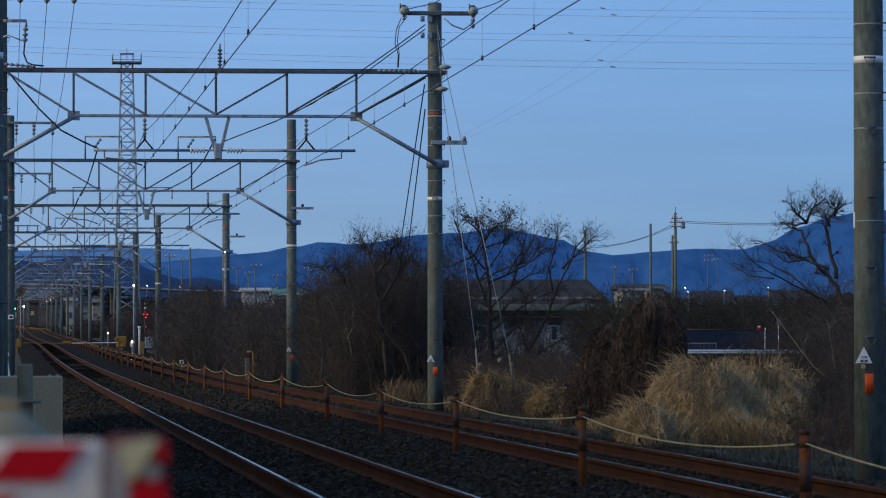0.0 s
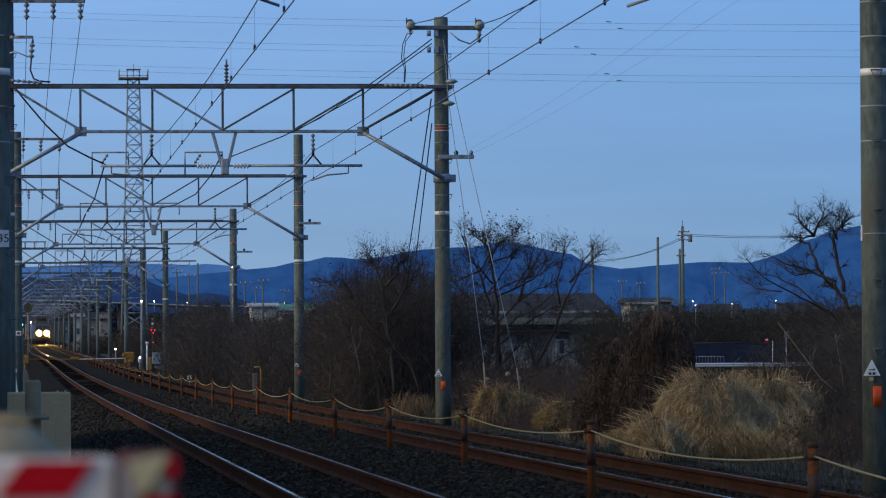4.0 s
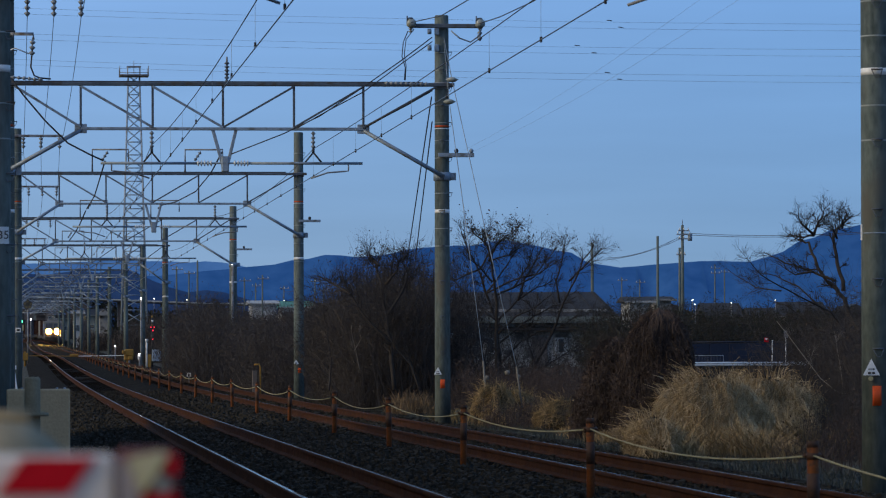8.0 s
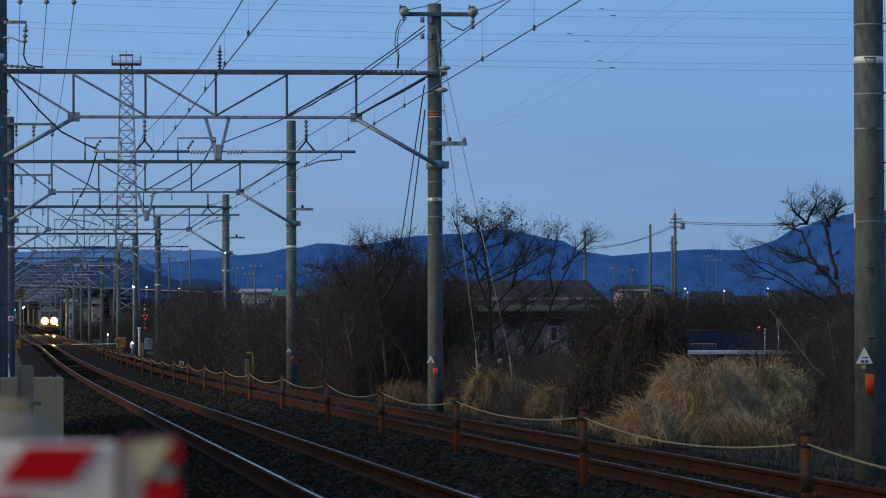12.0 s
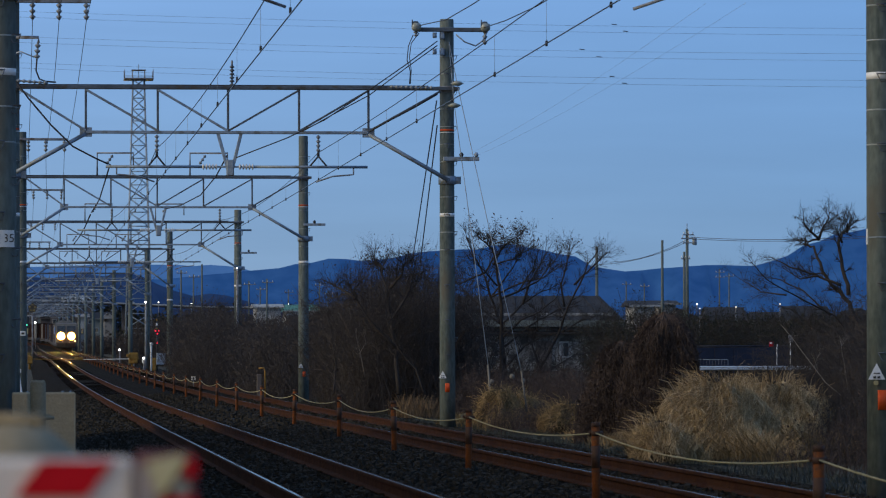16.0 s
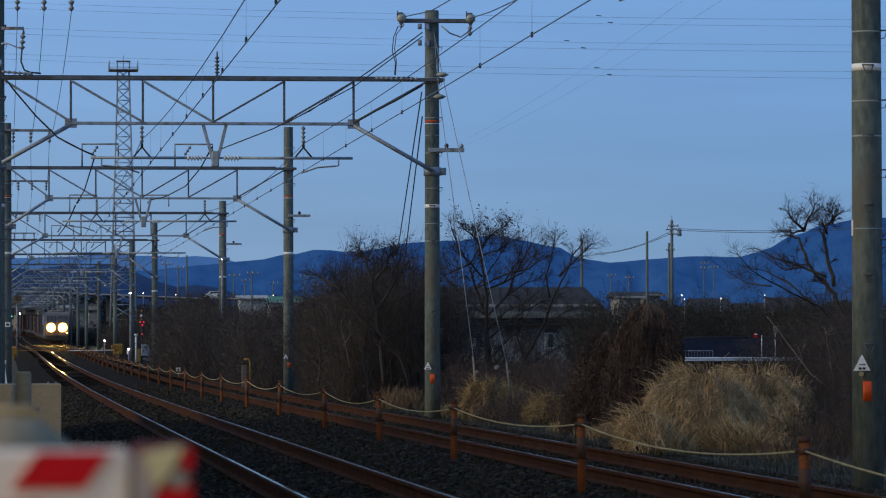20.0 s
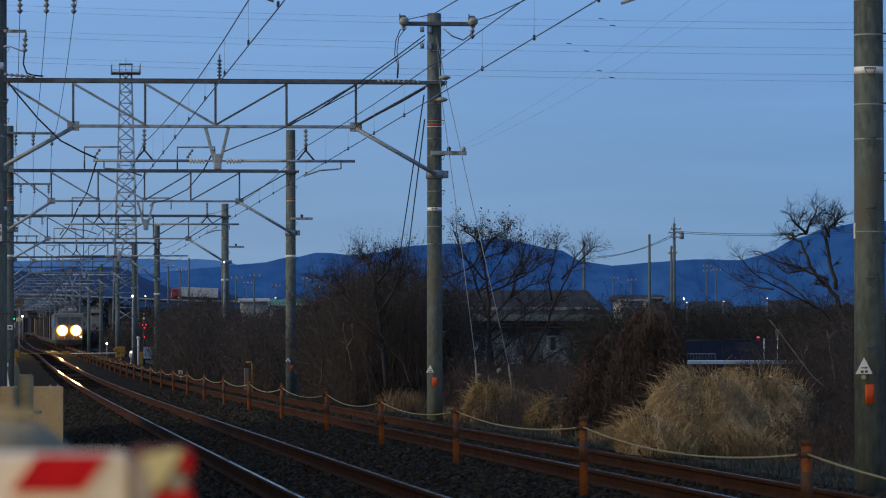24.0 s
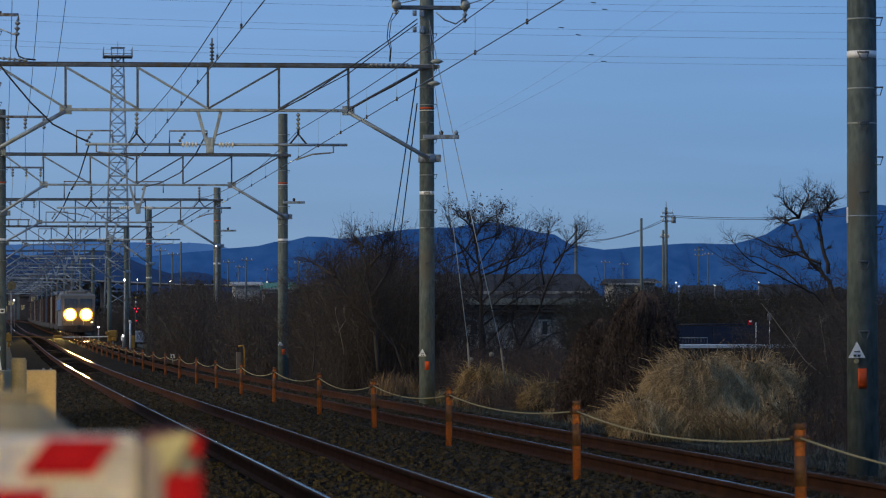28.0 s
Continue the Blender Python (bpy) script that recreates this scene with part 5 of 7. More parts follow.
# ---- level crossing ahead ----
CY_ = 285.0
for x0, x1, lab in ((0.53, 3.67, 0), (7.31, 3.90, 1)):
    t = thing("crossing_gate", "lowered yellow crossing gate arm beside the tracks", "crossing gate", (x0, CY_, rise(CY_) - 0.25), "crossing gates")
    part("arm", bar(Geo(), (0, 0, 0.62), (x1 - x0, 0, 0.58), 0.045, 0.05), YELLOW if lab == 0 else WHITE, t)
    part("drive_box", Geo().box((0, 0.1, 0.55), (0.42, 0.4, 0.5), 0.04), YELLOW, t)
    part("column", Geo().tube([(0, 0.1, -0.2), (0, 0.1, 0.9)], 0.07, 12), YELLOW, t)
    part("counterweight", Geo().box((-0.25 if lab == 0 else 0.3, 0, 0.7), (0.3, 0.2, 0.28), 0.03), YELLOW, t)
    part("tip", Geo().box((x1 - x0, 0, 0.63), (0.35, 0.1, 0.18), 0.03), YELLOW, t)
sig = thing("crossing_signal", "crossing signal with red lamps on a striped post", "crossing signal", (8.50, 270.0, rise(270) - 0.3))
part("post", Geo().tube([(0, 0, 0), (0, 0, 3.3)], 0.06, 12), INK, sig)
for k in range(4):
    part("stripe", Geo().tube([(0, 0, 2.3 + k * 0.28), (0, 0, 2.42 + k * 0.28)], 0.064, 12), WHITE if k % 2 == 0 else YELLOW, sig)
for dx, z, lit in ((-0.09, 2.52, 1), (0.11, 2.52, 1), (0.03, 2.33, 1), (0.02, 1.75, 1)):
    h = part("lamp_hood", Geo().tube([(dx, -0.06, z), (dx, -0.24, z)], 0.13, 14), INK, sig)
    part("lamp", Geo().tube([(dx, -0.245, z), (dx, -0.26, z)], 0.045, 14), REDLAMP, h, "lit red lamp")
part("control_box", Geo().box((0.25, 0, 0.75), (0.55, 0.4, 0.75), 0.03), GALV, sig)
for x, y, z, w, h, mtl, nm, lb in ((7.43, 285, 0.9, 0.6, 0.45, YELLOW, "signal_hood", "yellow hooded crossing device"),
                                   (8.34, 272, 0.35, 0.35, 0.85, YELLOW, "equipment_cabinet", "yellow trackside equipment cabinet"),
                                   (7.88, 276, 0.6, 0.28, 0.35, WHITE, "white_box", "small white trackside box")):
    t = thing(nm, lb + " near the crossing", "cabinet", (x, y, rise(278) - 0.3))
    part("body", Geo().box((0, 0, z), (w, 0.4, h), 0.05), mtl, t)
    part("stand", Geo().tube([(0, 0, -0.2), (0, 0, z)], 0.06, 10), DULL, t)
    if nm == "signal_hood":
        part("visor", Geo().box((-0.38, -0.1, z + 0.02), (0.2, 0.3, 0.24), 0.04), mtl, t)
        part("lower_housing", Geo().box((0.1, -0.05, z - 0.35), (0.34, 0.3, 0.3), 0.05), mtl, t)
mk = thing("pipe_marker", "slim white pipe post near the crossing", "post", (8.08, 268, rise(268) - 0.3))
part("pipe", Geo().tube([(0, 0, 0), (0, 0, 1.6), (0.0, 0, 1.72)], [0.06, 0.06, 0.03], 10), WHITE, mk)
part("cap", Geo().tube([(0, 0, 1.62), (0, 0, 1.78)], 0.1, 10), WHITE, mk)

# ---- trackside signals on the left ----
def beacon(x, y, z, zg, lens):
    t = thing("obstruction_beacon", "dark five-lamp obstruction beacon on a slim post", "signal", (x, y, z), "obstruction beacons")
    g = Geo()
    n = 5
    ring = [(0.36 * math.sin(2 * math.pi * k / n), 0.36 * math.cos(2 * math.pi * k / n)) for k in range(n)]
    g.add([(a, 0, b) for a, b in ring] + [(a, 0.12, b) for a, b in ring], [tuple(range(n - 1, -1, -1)), tuple(range(n, 2 * n))] + [(k, (k + 1) % n, n + (k + 1) % n, n + k) for k in range(n)])
    part("backplate", g, INK, t)
    for a, b in ring:
        part("lamp", Geo().tube([(a * 0.58, -0.03, b * 0.58), (a * 0.58, -0.05, b * 0.58)], 0.08, 10), lens, t)
    part("post", Geo().tube([(0, 0.18, zg - z), (0, 0.18, 0.2)], 0.05, 10), DULL, t)
    return t


beacon(0.75, 300, 4.59, rise(300) - 0.3, DIMLAMP)
beacon(8.15, 380, 5.21, rise(380) - 0.3, DULL)
ls = thing("colour_light_signal", "green-lit railway signal with a pale plate below", "signal", (0.28, 260, 0))
part("head", Geo().box((0, 0, 3.27), (0.34, 0.2, 0.7), 0.05), INK, ls)
part("lamp", Geo().tube([(-0.03, -0.11, 3.10), (-0.03, -0.13, 3.10)], 0.085, 14), GREENLAMP, ls, "lit green lamp")
part("plate", Geo().box((0.02, -0.12, 2.73), (0.2, 0.03, 0.34), 0.01), ROPE, ls)
part("post", Geo().tube([(0, 0.05, rise(260) - 0.3), (0, 0.05, 3.00)], 0.06, 10), DULL, ls)
nb = thing("small_plate", "small pale number plate on a pole", "sign", (0.04, 135.85, 1.90))
part("plate", Geo().box((0, 0, 0), (0.16, 0.01, 0.14), 0.004), WHITE, nb)
part("bar_mark", Geo().box((0, -0.008, 0), (0.1, 0.004, 0.07)), INK, nb)
stake = thing("white_stake", "white leaning marker stake beside a pole foot", "marker", (-0.08, 100, 0.15))
part("board", Geo().box((0, 0, 0.45), (0.12, 0.05, 0.65), 0.015, pose(0, 0, 0, 0, -8)), WHITE, stake)
part("arm", Geo().box((-0.03, 0, 0.68), (0.2, 0.04, 0.1), 0.015), WHITE, stake)
mk2 = thing("distance_marker", "small white square marker on a short stake", "marker", (7.01, 175, rise(175) - 0.3))
part("plate", Geo().box((0, 0, 0.27 - rise(175) + 0.3), (0.18, 0.02, 0.16), 0.005), WHITE, mk2)
part("stake", Geo().tube([(0, 0.03, -0.1), (0, 0.03, 0.27 - rise(175) + 0.3)], 0.02, 8), DULL, mk2)
part("bar_mark", Geo().box((0, -0.014, 0.27 - rise(175) + 0.3), (0.05, 0.004, 0.09)), INK, mk2)
yp = thing("yellow_pipe_frame", "bent yellow pipe standing beside the track", "pipe", (7.57, 134, rise(134) - 0.35))
part("pipe", Geo().tube([(-0.16, 0, 0.78 - rise(134) + 0.35), (0.0, 0, 0.79 - rise(134) + 0.36), (0.04, 0, 0.69 - rise(134) + 0.35), (0.04, 0, 0)], 0.028, 8), YELLOW, yp)
part("box", Geo().box((-0.14, 0, 0.45), (0.16, 0.1, 0.9), 0.02), WALLDARK, yp)

# ---- foreground: board, bollard, base and barricade ----
bo = thing("concrete_board", "pale cast concrete board with bolts on its top edge", "board", (0.20, 39.0, 0.58))
part("slab", Geo().box((0, 0, -0.2), (0.575, 0.09, 0.90), 0.012), BLOCK, bo)
for x in (-0.15, -0.08, 0.17, 0.24):
    part("bolt", Geo().tube([(x, 0, 0.24), (x, 0, 0.262)], 0.01, 8), GALV, bo)
bl = thing("concrete_bollard", "round grey post with a flange in front of a board", "bollard", (0.14, 37.0, 0))
part("post", Geo().tube([(0, 0, -0.4), (0, 0, 0.94 - 0.012), (0, 0, 0.95)], [0.069, 0.068, 0.055], 24), BOLLARD, bl)
part("flange", Geo().tube([(0, 0, 0.61), (0, 0, 0.64)], 0.14, 24), BOLLARD, bl)
pb = thing("plastic_base", "weathered grey rounded plastic barrier base", "barrier base", (-0.01, 4.4, -0.338))
bs = Geo()
n = 24
prof = [(0.16, 0.0), (0.155, 1.15), (0.135, 1.31), (0.10, 1.385), (0.05, 1.415), (0.0, 1.42)]
vs = []
for r, z in prof:
    vs += [(r * 0.72 * math.cos(2 * math.pi * k / n), r * 0.7 * math.sin(2 * math.pi * k / n), z) for k in range(n)]
bs.add(vs, [(q * n + k, q * n + (k + 1) % n, (q + 1) * n + (k + 1) % n, (q + 1) * n + k) for q in range(len(prof) - 1) for k in range(n)], 0, True)
part("shell", bs, PLASTICGREY, pb)
part("rim", Geo().tube([(0, 0, 0.0), (0, 0, 0.06)], 0.13, 24), PLASTICGREY, pb)
part("handle", Geo().tube([(-0.03, 0, 1.40), (-0.03, 0, 1.425), (0.03, 0, 1.425), (0.03, 0, 1.40)], 0.006, 8), PLASTICGREY, pb)
br = thing("striped_barricade", "white barricade board with red slanted stripes and a reflector end", "barricade", (0, 3.0, 0))
xl_, xr_, zt_ = -0.16, 0.078, 1.0795
part("board", Geo().box(((xl_ + xr_) / 2, 0, zt_ - 0.10), (xr_ - xl_, 0.03, 0.20), 0.004), BOARD, br)


def plate_on(corners, y=-0.019, thick=0.005):
    """A thin plate with the given outline of x and z, facing the viewer."""
    k = len(corners)
    g = Geo()
    g.add([(a, y, b) for a, b in corners] + [(a, y + thick, b) for a, b in corners],
          [tuple(range(k)), tuple(range(2 * k - 1, k - 1, -1))] + [(q, k + q, k + (q + 1) % k, (q + 1) % k) for q in range(k)])
    return g


for row, x0 in ((1.0778, 0.0140), (1.0425, -0.032)):
    for k in range(3):
        x = x0 - 0.0985 * k
        part("red_stripe", plate_on([(x - 0.019, row - 0.0255), (x + 0.031, row - 0.0255), (x + 0.050, row), (x, row)]), RED, br)
cap = part("reflector_head", Geo().box((0.1005, 0.008, 1.0295), (0.042, 0.05, 0.106), 0.004), CAPRED, br, "dull red plastic end cap")
part("grey_panel", plate_on([(0.0795, 1.0), (0.094, 1.0), (0.094, 1.055), (0.089, 1.075), (0.0795, 1.0755)], -0.021), PANELMAUVE, cap, "mauve grey end panel")
part("yellow_lens", plate_on([(0.096, 1.0515), (0.1025, 1.061), (0.1145, 1.0795), (0.110, 1.082), (0.0865, 1.0775), (0.091, 1.064)], -0.024), OLIVE, cap, "pale yellow reflector lens")
part("red_lens", plate_on([(0.1125, 1.0665), (0.121, 1.0655), (0.121, 1.0795), (0.1155, 1.0795)], -0.023), RED, cap, "red reflector lens")
part("red_lens", plate_on([(0.0955, 1.0), (0.121, 1.0), (0.121, 1.0555), (0.0955, 1.050)], -0.022), RED, cap, "red reflector lens")
part("grey_stud", Geo().tube([(0.1103, -0.024, 1.0585), (0.1103, -0.031, 1.0585)], 0.0058, 16), STUD, cap, "grey green round stud")
part("leg", Geo().box((0.08, 0.05, 0.26), (0.03, 0.04, 1.5), 0.006), PLASTICGREY, br)
part("leg", Geo().box((xl_ + 0.02, 0.05, 0.26), (0.03, 0.04, 1.5), 0.006), PLASTICGREY, br)

# ---- lattice tower ----
TY = 420.0
tw = thing("lattice_tower", "tall slender grey steel lattice tower with a top platform", "tower", (11.44, TY, rise(TY) - 0.4))
TH = 28.43 - rise(TY) + 0.4


def leg_at(z, sx, sy):
    w = 1.35 - 0.80 * z / TH
    w = max(w, 0.5)
    return Vector((sx * w, sy * w, z))


for sx in (-1, 1):
    for sy in (-1, 1):
        part("leg", Geo().tube([leg_at(0, sx, sy), leg_at(TH, sx, sy)], 0.072, 6), GALV, tw)
lev = [TH * (1 - (1 - k / 21) ** 1.15) for k in range(22)]
for za, zb in zip(lev, lev[1:]):
    for (ax, ay), (bx, by) in (((-1, -1), (1, -1)), ((1, -1), (1, 1)), ((1, 1), (-1, 1)), ((-1, 1), (-1, -1))):
        part("brace", Geo().tube([leg_at(za, ax, ay), leg_at(zb, bx, by)], 0.036, 4).tube([leg_at(za, bx, by), leg_at(zb, ax, ay)], 0.036, 4).tube([leg_at(zb, ax, ay), leg_at(zb, bx, by)], 0.036, 4), GALV, tw)
plt = part("platform", Geo().box((0, 0, TH), (2.9, 2.9, 0.12), 0.02), DULL, tw)
for s in (-1, 1):
    part("railing", Geo().tube([(s * 1.4, -1.4, TH), (s * 1.4, -1.4, TH + 0.9)], 0.035, 5).tube([(s * 1.4, 1.4, TH), (s * 1.4, 1.4, TH + 0.9)], 0.035, 5).tube([(s * 1.4, -1.4, TH + 0.25), (s * 1.4, 1.4, TH + 0.25)], 0.03, 5)
         .tube([(-1.4, s * 1.4, TH + 0.25), (1.4, s * 1.4, TH + 0.25)], 0.03, 5), DULL, plt)
part("cage", Geo().tube([(-0.6, -0.6, TH), (-0.6, -0.6, TH + 0.9)], 0.04, 5).tube([(0.6, -0.6, TH), (0.6, -0.6, TH + 0.9)], 0.04, 5).tube([(-0.6, 0.6, TH), (-0.6, 0.6, TH + 0.9)], 0.04, 5)
     .tube([(0.6, 0.6, TH), (0.6, 0.6, TH + 0.9)], 0.04, 5).box((0, 0, TH + 0.9), (1.4, 1.4, 0.08), 0.02), DULL, tw)
part("mast", Geo().tube([(0, 0, TH), (0, 0, TH + 1.5)], 0.03, 6), DULL, tw)

# ---- vegetation ----
thicket("thicket", "dense bare brown brush tangled with vines beside the line", 8.62, 12.2, 112, 126,
        [(0, 2.6), (0.08, 2.9), (0.20, 3.8), (0.36, 4.3), (0.47, 4.4), (0.63, 4.35), (0.72, 4.0), (0.83, 3.6), (1, 3.5)], 2000, 11, TWIG, DEADLEAF, 17000, 0.028, r=0.0085, shoots=10, wide=0.5)
thicket("thicket", "tall sparse bare shoots standing above dense brush", 8.85, 12.1, 112, 122,
        [(0, 3.2), (0.15, 3.8), (0.24, 3.9), (0.33, 4.7), (0.42, 4.6), (0.5, 4.3), (0.58, 4.9), (0.68, 4.95), (0.74, 4.3), (0.85, 4.2), (1, 4.3)], 230, 41, TWIG, DEADLEAF, 1500, 0.024, r=0.0065, shoots=9, wide=0.45)
thicket("thicket", "low dark bare brush behind the concrete poles", 6.93, 10.58, 172, 205,
        [(0, 2.2), (0.1, 3.8), (0.3, 4.1), (0.5, 3.9), (0.7, 3.7), (1, 3.4)], 1300, 12, TWIG, DEADLEAF, 20000, 0.035, r=0.010, shoots=9)
thicket("thicket", "bare brown brush growing between two concrete poles", 8.05, 11.34, 140, 165,
        [(0, 3.1), (0.2, 2.95), (0.5, 3.25), (0.8, 3.4), (1, 3.8)], 1300, 13, TWIG, DEADLEAF, 20000, 0.035, r=0.0095, shoots=9)
def vine_mound(label, x, y, w, d, h, seed):
    """A brush core smothered by strands that arch over it and hang to the ground."""
    rng = np.random.default_rng(seed)
    t = thing("vine_mound", label, "bush", (x, y, rise(y) - 0.5))

    def skin(u, a, grown=1.0):
        lump = 1 + 0.20 * noise.noise((math.cos(a) * 1.7, math.sin(a) * 1.7 + seed, u * 2.6)) + 0.08 * noise.noise((math.cos(a) * 5, math.sin(a) * 5, u * 7))
        r = (1 - u ** 2.6) ** 0.5 * lump * grown
        return Vector((w * r * math.cos(a) + 0.22 * w * (u - 0.4), d * r * math.sin(a), h * u * (0.9 + 0.1 * lump)))

    g, n, m = Geo(), 36, 16
    vs = [skin(q / m, 2 * math.pi * k / n, 0.86) for q in range(m + 1) for k in range(n)]
    g.add(vs, [(q * n + k, q * n + (k + 1) % n, (q + 1) * n + (k + 1) % n, (q + 1) * n + k) for q in range(m) for k in range(n)], 0, True)
    part("brush_core", g, VINE, t)
    st, tips = Sticks(), []
    for i in range(5200):
        u, a = rng.uniform(0.15, 0.99), rng.uniform(0, 2 * math.pi)
        p = skin(u, a, rng.uniform(0.88, 1.06))
        drop = rng.uniform(0.12, 0.42)
        r = rng.uniform(0.003, 0.006)
        turn = rng.normal() * 0.35
        for k in range(4):
            u2 = max(0.02, u - drop * (k + 1) / 4)
            q = skin(u2, a + turn * (k + 1) / 4, rng.uniform(0.94, 1.10))
            st.add(p, q, r, r * 0.85)
            p = q
            tips.append(tuple(q))
        if i % 6 == 0:
            e = Vector(skin(u, a, 1.0))
            out = Vector((math.cos(a), math.sin(a), 0.7)).normalized()
            st.add(e, e + (out + Vector(rng.normal(size=3)) * 0.5) * rng.uniform(0.06, 0.2), 0.004, 0.0015)
    tagged(part("vine_cover", st.mesh("vine_cover", VINE), None, t, "dry hanging vine strands"), kind="stuff")
    pick = np.array(tips)[rng.integers(0, len(tips), 14000)] + rng.normal(size=(14000, 3)) * 0.035
    tagged(part("leaves", flakes("leaves", pick, 0.024, VINE, rng), None, t, "withered dark leaves"), kind="stuff")
    return t


vine_mound("dark mound of brush smothered in dry hanging vines", 11.10, 74, 0.70, 0.9, 1.90 - rise(74) + 0.5, 14)
vine_mound("lower dark heap of vines beside a larger mound", 10.52, 75, 0.62, 0.8, 1.42 - rise(75) + 0.5, 15)
thicket("thicket", "sparse tall bare brush before the warehouse", 11.28, 15.18, 110, 119,
        [(0, 2.6), (0.3, 2.3), (0.6, 2.5), (1, 2.2)], 240, 28, BARK, DEADLEAF, 1200, 0.024, r=0.008, shoots=9)
thicket("thicket", "low tangled brush under the bare trees", 10.96, 14.80, 98, 120,
        [(0, 1.6), (0.3, 1.4), (0.6, 1.5), (1, 1.5)], 1000, 15, VINE, VINE, 6000, 0.024, r=0.008, shoots=8)
thicket("thicket", "leafless brush under a bare tree", 11.91, 13.71, 60, 74,
        [(0, 0.9), (0.4, 1.6), (0.7, 2.2), (1, 2.5)], 1000, 16, TWIG, DEADLEAF, 2500, 0.02, r=0.006, shoots=9)
thicket("thicket", "sparse leafless brush standing before the pampas grass", 10.29, 11.53, 54, 59,
        [(0, 0.5), (0.4, 0.9), (0.7, 1.1), (1, 1.3)], 130, 27, VINE, VINE, 300, 0.02, r=0.008, shoots=6)
thicket("thicket", "fine leafless twigs reaching up round a bare tree", 12.75, 14.1, 64, 72,
        [(0, 1.6), (0.3, 2.3), (0.55, 2.8), (1, 3.0)], 330, 47, TWIG, VINE, 900, 0.018, r=0.0045, shoots=11, wide=0.9)
thicket("evergreen_hedge", "dark evergreen hedge behind the road", 28.27, 42.58, 195, 215,
        [(0, 4.3), (0.15, 4.0), (0.3, 4.0), (0.5, 3.7), (0.7, 3.9), (1, 4.1)], 1000, 17, BARK, GREENLEAF, 120000, 0.034, r=0.014)


def at_depth(y, *line):
    return [(x, y, z) for x, z in line]


def limb_tree(label, limbs, seed, shoots, twig, leaves=0, leaf=0.04, material=None, tall=1.0):
    """A bare tree: main limbs along given lines, twigs sprouting from them."""
    rng = np.random.default_rng(seed)
    mtl = material or BARK
    t = thing("bare_tree", label, "tree")
    st, tips = Sticks(), []
    for r, line in limbs:
        sway = rng.normal() * 0.25
        pts = [Vector((p[0], p[1] + sway * i, p[2] * tall)) for i, p in enumerate(line)]
        fine = []
        for i in range(len(pts) - 1):
            for q in range(3):
                fine.append(pts[i].lerp(pts[i + 1], q / 3) + Vector(rng.normal(size=3)) * r * 0.25)
        fine.append(pts[-1])
        n = len(fine)
        part("limb" if r < 0.06 else "trunk", Geo().tube(fine, [r * (1 - 0.75 * i / (n - 1)) for i in range(n)], 8), mtl, t)
        for k in range(shoots):
            u = rng.uniform(0.15, 1.0) * (n - 1)
            j = min(int(u), n - 2)
            q = fine[j].lerp(fine[j + 1], u - j)
            d = (fine[j + 1] - fine[j]).normalized()
            nd = (d * 0.7 + Vector(rng.normal(size=3)).normalized() * 0.85 + Vector((0, 0, 0.3))).normalized()
            grow(st, tips, q, nd, twig * rng.uniform(0.5, 1.2), r * 0.30 * (1.15 - 0.5 * u / n), 2, rng, (6, 5), 0.85, 0.03)
        tips.append(tuple(fine[-1]))
    tagged(part("crown", st.mesh("crown", mtl), None, t, "bare branching twigs"), kind="stuff")
    if leaves:
        base = np.array(tips)
        base = base[np.argsort(-base[:, 2])[:max(30, len(base) // 3)]]
        pick = base[rng.integers(0, len(base), leaves)] + rng.normal(size=(leaves, 3)) * 0.07
        tagged(part("withered_leaves", flakes("withered_leaves", pick, leaf, DEADLEAF, rng), None, t, "withered brown leaves"), kind="stuff")
    return t


limb_tree("bare spreading tree with a few withered leaves", [
    (0.052, at_depth(118, (13.41, 0.11), (13.38, 1.21), (13.29, 2.16), (13.02, 3.02), (12.83, 3.73), (12.55, 4.28), (12.36, 4.80))),
    (0.028, at_depth(118, (13.02, 3.02), (13.42, 3.57), (13.73, 4.04), (14.13, 4.60))),
    (0.028, at_depth(118, (12.83, 3.73), (13.10, 4.20), (13.42, 4.55), (13.69, 4.71))),
    (0.032, at_depth(118, (13.29, 2.16), (13.89, 2.79), (14.45, 3.18), (15.00, 3.42))),
    (0.030, at_depth(118, (13.29, 2.16), (12.70, 2.78), (12.31, 3.26), (11.99, 3.69))),
    (0.035, at_depth(118, (13.89, 2.79), (14.05, 3.42), (14.37, 3.97), (14.53, 4.36))),
    (0.035, at_depth(117, (12.44, 0.12), (12.20, 0.90), (11.89, 1.68), (11.66, 2.46), (11.58, 3.08))),
    (0.03, at_depth(117, (13.27, 1.21), (12.75, 1.68), (12.36, 1.99), (12.00, 2.15))),
    (0.03, at_depth(117, (13.27, 0.90), (13.77, 1.52), (14.24, 1.84), (14.79, 1.96))),
    (0.03, at_depth(117, (13.27, 1.52), (14.01, 2.15), (14.79, 2.62), (15.50, 2.77))),
    (0.028, at_depth(117, (12.91, 3.00), (13.69, 3.40), (14.32, 3.58), (14.95, 4.02))),
    (0.03, at_depth(117, (12.72, 3.71), (12.36, 3.55), (12.05, 3.39), (11.73, 3.42)))], 21, 22, 0.5, 420, 0.034, tall=0.93)
